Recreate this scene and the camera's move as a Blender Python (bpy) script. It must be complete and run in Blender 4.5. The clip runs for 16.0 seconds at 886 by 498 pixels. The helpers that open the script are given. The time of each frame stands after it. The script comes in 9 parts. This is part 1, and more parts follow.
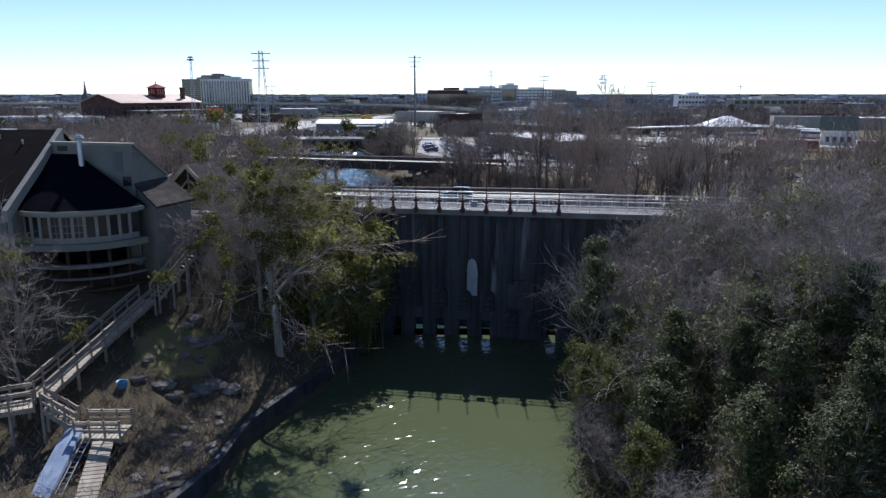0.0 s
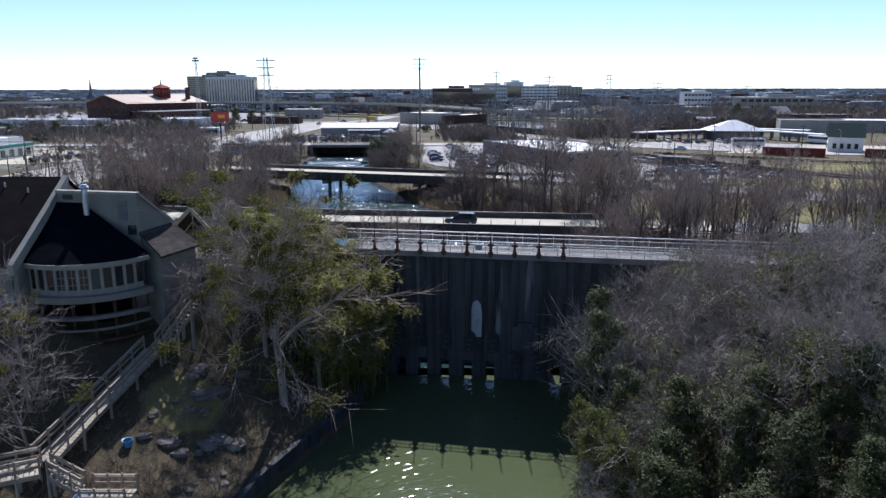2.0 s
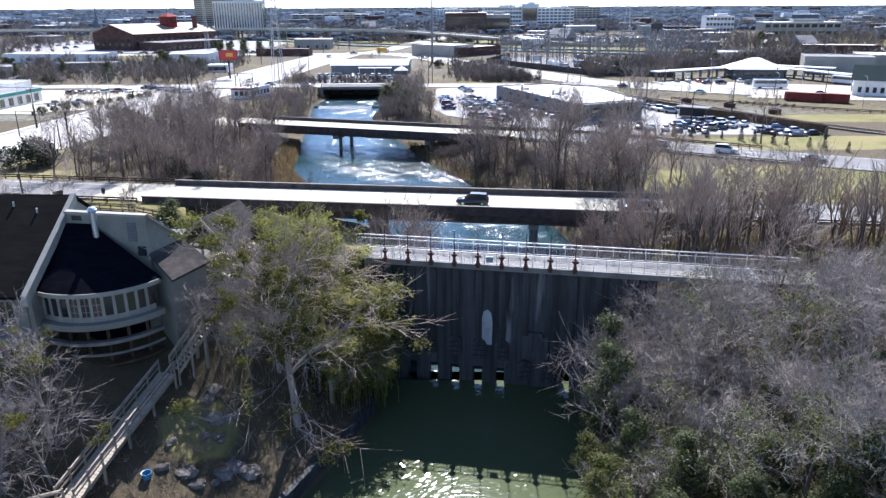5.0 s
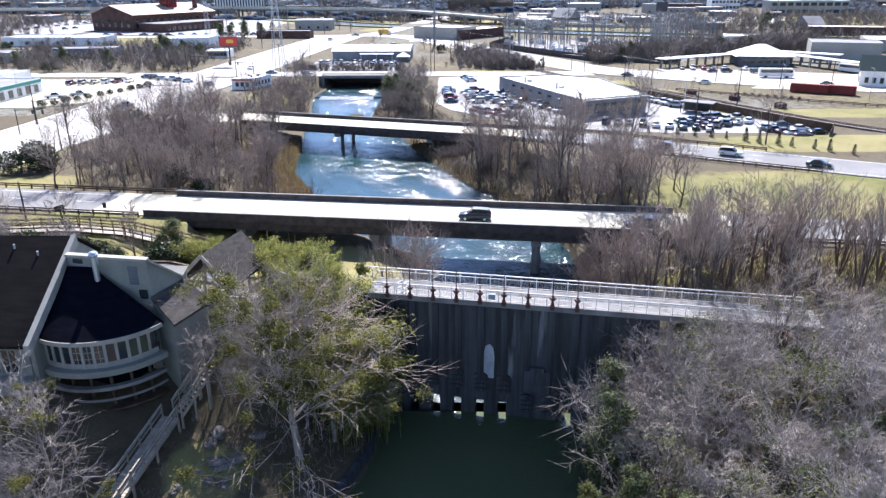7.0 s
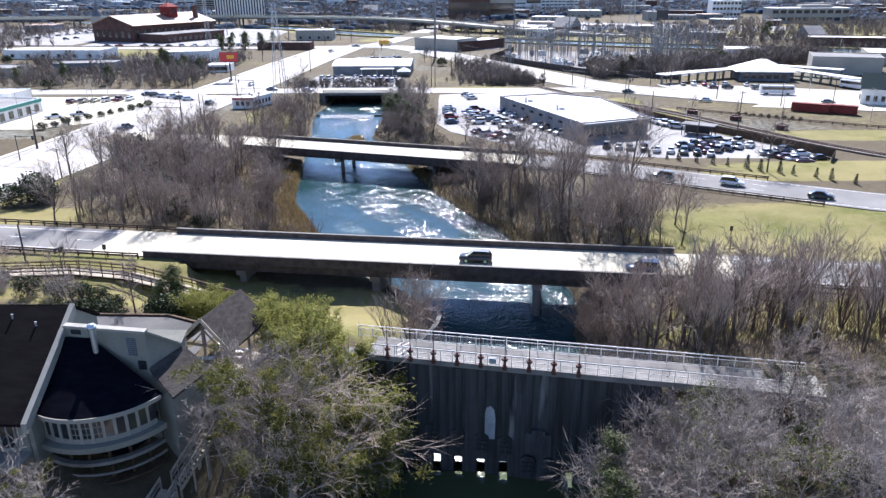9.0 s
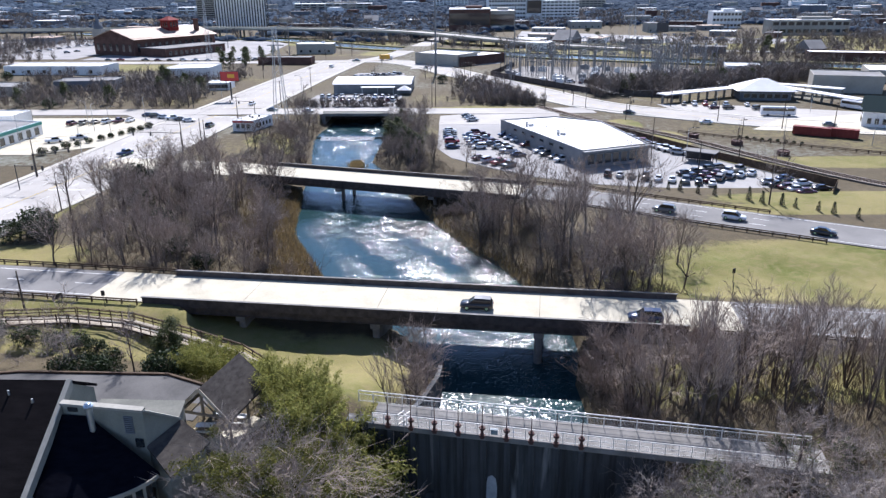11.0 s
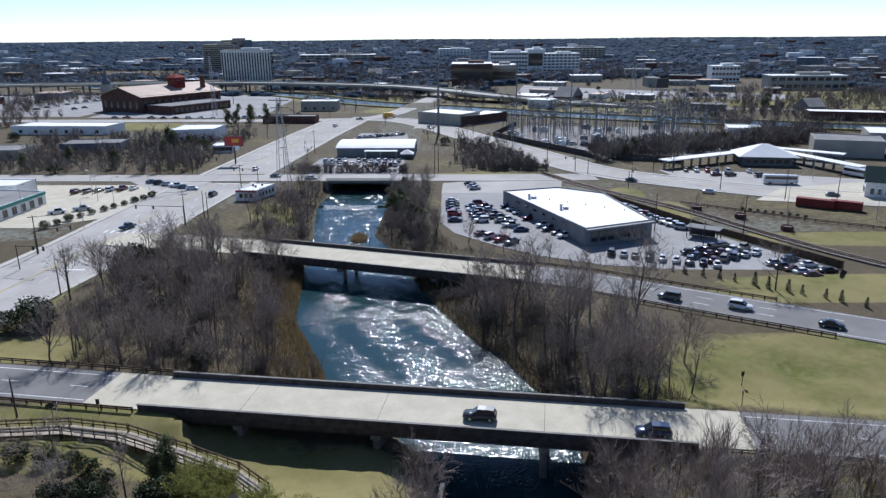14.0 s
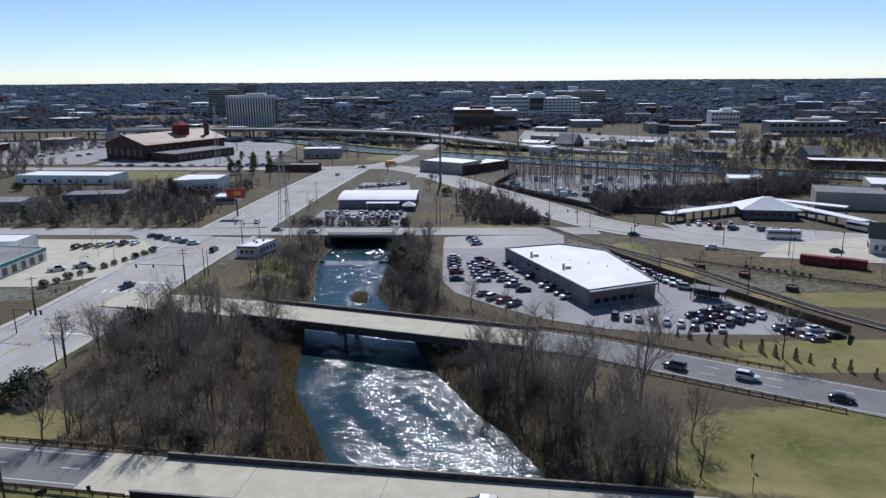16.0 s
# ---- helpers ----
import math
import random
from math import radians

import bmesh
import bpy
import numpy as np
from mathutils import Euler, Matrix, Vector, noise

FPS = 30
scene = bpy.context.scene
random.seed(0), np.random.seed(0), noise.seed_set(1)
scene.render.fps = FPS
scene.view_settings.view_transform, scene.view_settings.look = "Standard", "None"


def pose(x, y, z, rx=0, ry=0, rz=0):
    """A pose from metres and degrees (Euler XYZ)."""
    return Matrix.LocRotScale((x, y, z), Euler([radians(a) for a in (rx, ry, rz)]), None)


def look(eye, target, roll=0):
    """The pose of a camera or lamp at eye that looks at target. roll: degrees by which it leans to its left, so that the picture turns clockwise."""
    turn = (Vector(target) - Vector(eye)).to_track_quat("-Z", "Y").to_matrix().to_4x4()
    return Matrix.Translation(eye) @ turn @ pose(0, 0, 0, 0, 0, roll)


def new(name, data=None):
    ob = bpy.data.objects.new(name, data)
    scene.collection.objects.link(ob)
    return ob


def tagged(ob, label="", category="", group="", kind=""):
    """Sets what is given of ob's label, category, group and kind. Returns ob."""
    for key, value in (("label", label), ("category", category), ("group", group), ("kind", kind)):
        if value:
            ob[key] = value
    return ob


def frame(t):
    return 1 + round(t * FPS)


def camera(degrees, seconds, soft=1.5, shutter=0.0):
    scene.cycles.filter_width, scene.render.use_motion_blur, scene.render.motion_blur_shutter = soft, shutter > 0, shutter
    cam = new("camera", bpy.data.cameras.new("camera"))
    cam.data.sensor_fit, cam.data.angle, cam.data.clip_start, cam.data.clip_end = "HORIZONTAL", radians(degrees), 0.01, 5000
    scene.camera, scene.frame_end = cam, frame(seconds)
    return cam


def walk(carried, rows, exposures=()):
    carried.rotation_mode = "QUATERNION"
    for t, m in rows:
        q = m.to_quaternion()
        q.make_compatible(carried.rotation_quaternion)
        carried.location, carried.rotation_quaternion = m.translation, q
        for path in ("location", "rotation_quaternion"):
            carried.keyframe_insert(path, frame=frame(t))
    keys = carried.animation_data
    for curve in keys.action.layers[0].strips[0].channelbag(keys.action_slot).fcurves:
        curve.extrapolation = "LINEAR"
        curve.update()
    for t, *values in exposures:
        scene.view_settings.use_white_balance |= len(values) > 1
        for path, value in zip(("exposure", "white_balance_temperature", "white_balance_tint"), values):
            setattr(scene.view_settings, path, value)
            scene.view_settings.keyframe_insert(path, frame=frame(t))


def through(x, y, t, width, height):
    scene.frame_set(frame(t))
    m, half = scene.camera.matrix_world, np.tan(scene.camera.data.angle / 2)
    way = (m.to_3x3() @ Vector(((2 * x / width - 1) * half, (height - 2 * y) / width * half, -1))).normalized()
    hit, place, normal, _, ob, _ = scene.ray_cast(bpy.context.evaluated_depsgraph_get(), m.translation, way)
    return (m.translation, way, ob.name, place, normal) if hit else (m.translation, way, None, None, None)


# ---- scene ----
cam = camera(63.6, 16.0, 1.4)
METRES, EYE, TILT, LEAN, TURN = 46.0, 23.5, -12.2, 0.0, 0.0
ROWS = [
    (0.0, 0.0, 0.0, 0.0, -0.0, 0.0, -0.0),
    (0.5, 0.0007, -0.001, 0.024, 0.1, -0.15, -0.0),
    (1.0, 0.0012, -0.0014, 0.0482, 0.27, -0.19, -0.04),
    (1.5, 0.0013, -0.001, 0.0729, 0.32, -0.34, -0.03),
    (2.0, 0.0016, 0.0012, 0.1002, 0.41, -0.46, -0.0),
    (2.5, 0.0027, 0.004, 0.1295, 0.62, -0.62, -0.03),
    (3.0, 0.0033, 0.0068, 0.1594, 0.84, -1.77, -0.05),
    (3.5, 0.0041, 0.0099, 0.19, 1.04, -3.08, -0.04),
    (4.0, 0.0047, 0.0137, 0.2202, 1.2, -4.41, -0.03),
    (6.5, 0.0057, 0.0378, 0.3748, 1.61, -8.44, -0.03),
    (7.0, 0.0056, 0.044, 0.4054, 1.63, -8.63, -0.02),
    (7.5, 0.0055, 0.0504, 0.4362, 1.66, -8.77, 0.0),
    (8.0, 0.0055, 0.057, 0.467, 1.67, -8.79, 0.03),
    (8.5, 0.0061, 0.0644, 0.497, 1.68, -8.63, 0.04),
    (9.0, 0.0057, 0.0709, 0.5277, 1.69, -8.47, 0.06),
    (9.5, 0.0056, 0.0778, 0.5587, 1.71, -8.29, 0.08),
    (12.0, 0.0032, 0.1212, 0.7177, 1.77, -7.52, 0.05),
    (12.5, 0.0032, 0.1303, 0.7503, 1.81, -6.94, 0.04),
    (13.0, 0.003, 0.1409, 0.7821, 1.84, -6.16, 0.03),
    (13.5, 0.0024, 0.1512, 0.8143, 1.89, -5.39, 0.03),
    (14.0, 0.0027, 0.1598, 0.8472, 1.94, -4.62, 0.02),
    (14.5, 0.0032, 0.1715, 0.8787, 1.99, -3.83, 0.02),
    (15.0, 0.0038, 0.1812, 0.9112, 2.03, -3.06, 0.01),
    (15.5, 0.0049, 0.1921, 0.9428, 2.08, -2.28, 0.01),
    (16.0, 0.0035, 0.1999, 0.9751, 2.1, -1.53, 0.0),
]
EXPOSURES = [(0.0, 0.5, 5850, 16), (2.5, 0.62, 5850, 16), (4.2, 1.15, 5850, 16), (6.3, 1.72, 6000, 18), (9.5, 1.32, 6000, 18), (12.5, 0.7, 5950, 15), (14.0, 0.28, 5750, 13), (16.0, -0.05, 5800, 14)]
walk(cam, [(t, pose(0, 0, EYE, TILT, LEAN, TURN) @ pose(METRES * x, METRES * y, METRES * z, 90 + pitch, roll, yaw)) for t, x, y, z, yaw, pitch, roll in ROWS], EXPOSURES)

# ---- daylight: a clear winter midday, the sun ahead of the camera ----
SUN_ELEVATION, SUN_AZIMUTH = 43.0, 0.0     # degrees; azimuth from +y towards +x
world = bpy.data.worlds.new("sky")
scene.world = world
world.use_nodes = True
wn = world.node_tree.nodes
sky = wn.new("ShaderNodeTexSky")
sky.sky_type = "NISHITA"
sky.sun_disc = False
sky.sun_elevation, sky.sun_rotation = radians(SUN_ELEVATION), radians(SUN_AZIMUTH)
sky.altitude, sky.air_density, sky.dust_density, sky.ozone_density = 1000, 0.78, 0.0, 1.9
wn["Background"].inputs["Strength"].default_value = 0.095
world.node_tree.links.new(sky.outputs["Color"], wn["Background"].inputs["Color"])
sun = new("sun", bpy.data.lights.new("sun", "SUN"))
sun.data.energy, sun.data.angle, sun.data.color = 5.0, radians(0.53), (1.0, 0.97, 0.92)
sun.matrix_world = look((0, 0, 0), (-math.sin(radians(SUN_AZIMUTH)) * math.cos(radians(SUN_ELEVATION)),
                                    -math.cos(radians(SUN_AZIMUTH)) * math.cos(radians(SUN_ELEVATION)), -math.sin(radians(SUN_ELEVATION))))

# ---- materials ----
def nodes_of(name):
    m = bpy.data.materials.new(name)
    m.use_nodes = True
    t = m.node_tree
    return m, t.nodes, t.links, t.nodes["Principled BSDF"]


def ramp(ns, ls, source, stops):
    r = ns.new("ShaderNodeValToRGB")
    while len(r.color_ramp.elements) < len(stops):
        r.color_ramp.elements.new(0.5)
    for e, (at, c) in zip(r.color_ramp.elements, stops):
        e.position = at
        e.color = (*c, 1) if len(c) == 3 else c
    ls.new(source, r.inputs["Fac"])
    return r.outputs["Color"]


def noise_tex(ns, ls, scale, detail=6, rough=0.6, stretch=None, coord="Object"):
    c = ns.new("ShaderNodeTexCoord")
    n = ns.new("ShaderNodeTexNoise")
    n.inputs["Scale"].default_value, n.inputs["Detail"].default_value, n.inputs["Roughness"].default_value = scale, detail, rough
    if stretch:
        mp = ns.new("ShaderNodeMapping")
        mp.inputs["Scale"].default_value = stretch
        ls.new(c.outputs[coord], mp.inputs["Vector"])
        ls.new(mp.outputs["Vector"], n.inputs["Vector"])
    else:
        ls.new(c.outputs[coord], n.inputs["Vector"])
    return n.outputs["Fac"]


def mixc(ns, ls, fac, a, b, mode="MIX"):
    m = ns.new("ShaderNodeMix")
    m.data_type, m.blend_type = "RGBA", mode
    for sock, v in ((m.inputs[0], fac), (m.inputs[6], a), (m.inputs[7], b)):
        if hasattr(v, "links"):
            ls.new(v, sock)
        elif isinstance(v, (int, float)):
            sock.default_value = v
        else:
            sock.default_value = (*v, 1)
    return m.outputs[2]


def bump(ns, ls, bsdf, height, strength=0.3, dist=0.05):
    b = ns.new("ShaderNodeBump")
    b.inputs["Strength"].default_value, b.inputs["Distance"].default_value = strength, dist
    ls.new(height, b.inputs["Height"])
    ls.new(b.outputs["Normal"], bsdf.inputs["Normal"])


def surface(name, dark, light, scale=1.5, rough=0.85, metal=0.0, fine=None, relief=0.2, stretch=None, spec=0.15, per_object=0.0, coord="Object"):
    """A worn matt surface: a coarse and a fine noise between two colours."""
    m, ns, ls, b = nodes_of(name)
    n1 = noise_tex(ns, ls, scale, 5, 0.6, stretch, coord)
    n2 = noise_tex(ns, ls, fine or scale * 14, 4, 0.7, stretch, coord)
    c = ramp(ns, ls, n1, ((0.3, dark), (0.7, light)))
    c = mixc(ns, ls, 0.5, c, ramp(ns, ls, n2, ((0.3, (0.62, 0.62, 0.62)), (0.7, (1.0, 1.0, 1.0)))), "MULTIPLY")
    if per_object:
        o = ns.new("ShaderNodeObjectInfo")
        c = mixc(ns, ls, per_object, c, ramp(ns, ls, o.outputs["Random"], ((0.0, (0.45, 0.45, 0.45)), (1.0, (1.0, 1.0, 1.0)))), "MULTIPLY")
    ls.new(c, b.inputs["Base Color"])
    b.inputs["Roughness"].default_value, b.inputs["Metallic"].default_value = rough, metal
    b.inputs["Specular IOR Level"].default_value = spec
    if relief:
        bump(ns, ls, b, n2, relief, 0.03)
    return m


def leaf_mat(name, a, b2, gloss=0.7, through=0.35, spec=0.2):
    m, ns, ls, b = nodes_of(name)
    g = ns.new("ShaderNodeNewGeometry")
    o = ns.new("ShaderNodeObjectInfo")
    c = ramp(ns, ls, g.outputs["Random Per Island"], ((0.0, a), (1.0, b2)))
    c = mixc(ns, ls, 0.5, c, ramp(ns, ls, o.outputs["Random"], ((0.0, (0.6, 0.6, 0.55)), (1.0, (1.0, 1.0, 1.0)))), "MULTIPLY")
    ls.new(c, b.inputs["Base Color"])
    b.inputs["Roughness"].default_value, b.inputs["Specular IOR Level"].default_value = gloss, spec
    tr = ns.new("ShaderNodeBsdfTranslucent")
    ls.new(c, tr.inputs["Color"])
    mx = ns.new("ShaderNodeMixShader")
    mx.inputs[0].default_value = through
    ls.new(b.outputs[0], mx.inputs[1])
    ls.new(tr.outputs[0], mx.inputs[2])
    ls.new(mx.outputs[0], ns["Material Output"].inputs["Surface"])
    return m


def plain(name, colour, rough=0.5, metal=0.0, spec=0.5):
    m, ns, ls, b = nodes_of(name)
    n = noise_tex(ns, ls, 9.0, 4)
    ls.new(ramp(ns, ls, n, ((0.25, tuple(v * 0.8 for v in colour)), (0.75, colour))), b.inputs["Base Color"])
    b.inputs["Roughness"].default_value, b.inputs["Metallic"].default_value = rough, metal
    b.inputs["Specular IOR Level"].default_value = spec
    return m


def water_mat(name, body, choppy, ripple, rough=0.06, swell=0.14, across=(0.5, 1.0, 1.0)):
    """Turbid river water: a body colour under a rippled, glossy skin, its wavelets drawn out across the flow."""
    m, ns, ls, b = nodes_of(name)
    n1 = noise_tex(ns, ls, ripple, 2, 0.5, across)
    n2 = noise_tex(ns, ls, ripple * 0.25, 3, 0.6, across)
    n3 = noise_tex(ns, ls, 0.06, 3, 0.5)
    ls.new(mixc(ns, ls, n3, body, tuple(v * 1.35 for v in body)), b.inputs["Base Color"])
    b.inputs["Roughness"].default_value = rough
    b.inputs["IOR"].default_value = 1.33
    add = ns.new("ShaderNodeMath")
    add.operation = "MULTIPLY_ADD"
    ls.new(n2, add.inputs[0])
    add.inputs[1].default_value = 1.6
    ls.new(n1, add.inputs[2])
    # calmer and rougher stretches of current, drawn out along the flow
    calm = ramp(ns, ls, noise_tex(ns, ls, 0.16, 4, 0.65, (1.0, 0.5, 1.0)), ((0.38, (0.22, 0.22, 0.22)), (0.62, (1.0, 1.0, 1.0))))
    mul = ns.new("ShaderNodeMath")
    mul.operation = "MULTIPLY"
    ls.new(calm, mul.inputs[0])
    mul.inputs[1].default_value = choppy
    bp = ns.new("ShaderNodeBump")
    bp.inputs["Distance"].default_value = swell
    ls.new(mul.outputs[0], bp.inputs["Strength"])
    ls.new(add.outputs[0], bp.inputs["Height"])
    ls.new(bp.outputs["Normal"], b.inputs["Normal"])
    return m


def ground_mat():
    """Grass, leaf litter and trodden pale earth, mixed by the cover attribute of the ground."""
    m, ns, ls, b = nodes_of("ground_cover")
    at = ns.new("ShaderNodeAttribute")
    at.attribute_name = "cover"
    sep = ns.new("ShaderNodeSeparateColor")
    ls.new(at.outputs["Color"], sep.inputs["Color"])
    big = noise_tex(ns, ls, 0.07, 6, 0.65)
    mid = noise_tex(ns, ls, 0.6, 6, 0.7)
    fine = noise_tex(ns, ls, 6.0, 5, 0.75)
    grass = mixc(ns, ls, ramp(ns, ls, big, ((0.3, (0, 0, 0)), (0.58, (1, 1, 1)))), (0.105, 0.108, 0.024), (0.24, 0.188, 0.085))
    grass = mixc(ns, ls, ramp(ns, ls, mid, ((0.47, (0, 0, 0)), (0.68, (0.9, 0.9, 0.9)))), grass, (0.22, 0.168, 0.088))
    litter = mixc(ns, ls, mid, (0.045, 0.034, 0.025), (0.16, 0.115, 0.075))
    pale = mixc(ns, ls, mid, (0.16, 0.155, 0.15), (0.28, 0.272, 0.26))

    def edge(sock):
        a = ns.new("ShaderNodeMath")
        a.operation = "ADD"
        ls.new(sock, a.inputs[0])
        c2 = ns.new("ShaderNodeMath")
        c2.operation = "MULTIPLY_ADD"
        ls.new(mid, c2.inputs[0])
        c2.inputs[1].default_value, c2.inputs[2].default_value = 0.9, -0.45
        ls.new(c2.outputs[0], a.inputs[1])
        return ramp(ns, ls, a.outputs[0], ((0.35, (0, 0, 0)), (0.65, (1, 1, 1))))
    c = mixc(ns, ls, edge(sep.outputs[0]), litter, grass)
    c = mixc(ns, ls, edge(sep.outputs[2]), c, pale)
    c = mixc(ns, ls, 0.75, c, ramp(ns, ls, fine, ((0.3, (0.5, 0.75, 0.5)), (0.7, (1.1, 1.1, 1.1)))), "MULTIPLY")
    ls.new(c, b.inputs["Base Color"])
    b.inputs["Roughness"].default_value, b.inputs["Specular IOR Level"].default_value = 0.95, 0.15
    bump(ns, ls, b, fine, 0.7, 0.15)
    return m


def dam_mat():
    """Old wet concrete with dark vertical runs of algae and paler lime."""
    m, ns, ls, b = nodes_of("stained_concrete")
    base = noise_tex(ns, ls, 0.5, 6, 0.65)
    runs = noise_tex(ns, ls, 1.1, 6, 0.65, (1.0, 1.0, 0.06))
    lime = noise_tex(ns, ls, 0.55, 4, 0.6, (1.0, 1.0, 0.10))
    fine = noise_tex(ns, ls, 12.0, 5, 0.7)
    c = mixc(ns, ls, base, (0.03, 0.032, 0.036), (0.082, 0.086, 0.092))
    c = mixc(ns, ls, ramp(ns, ls, runs, ((0.42, (0, 0, 0)), (0.62, (1, 1, 1)))), c, (0.02, 0.02, 0.02))
    c = mixc(ns, ls, ramp(ns, ls, lime, ((0.62, (0, 0, 0)), (0.74, (0.8, 0.8, 0.8)))), c, (0.25, 0.25, 0.25))
    ls.new(c, b.inputs["Base Color"])
    b.inputs["Roughness"].default_value = 0.8
    bump(ns, ls, b, fine, 0.3, 0.03)
    return m


def glass_mat(name, tint=(0.02, 0.025, 0.03)):
    m, ns, ls, b = nodes_of(name)
    b.inputs["Base Color"].default_value = (*tint, 1)
    b.inputs["Roughness"].default_value = 0.06
    b.inputs["Specular IOR Level"].default_value = 0.8
    n = noise_tex(ns, ls, 0.8, 2)
    bump(ns, ls, b, n, 0.03, 0.05)
    return m


def planks(name, dark, light):
    return surface(name, dark, light, 1.2, 0.8, fine=22, relief=0.25, stretch=(1.0, 1.0, 1.0), per_object=0.35)


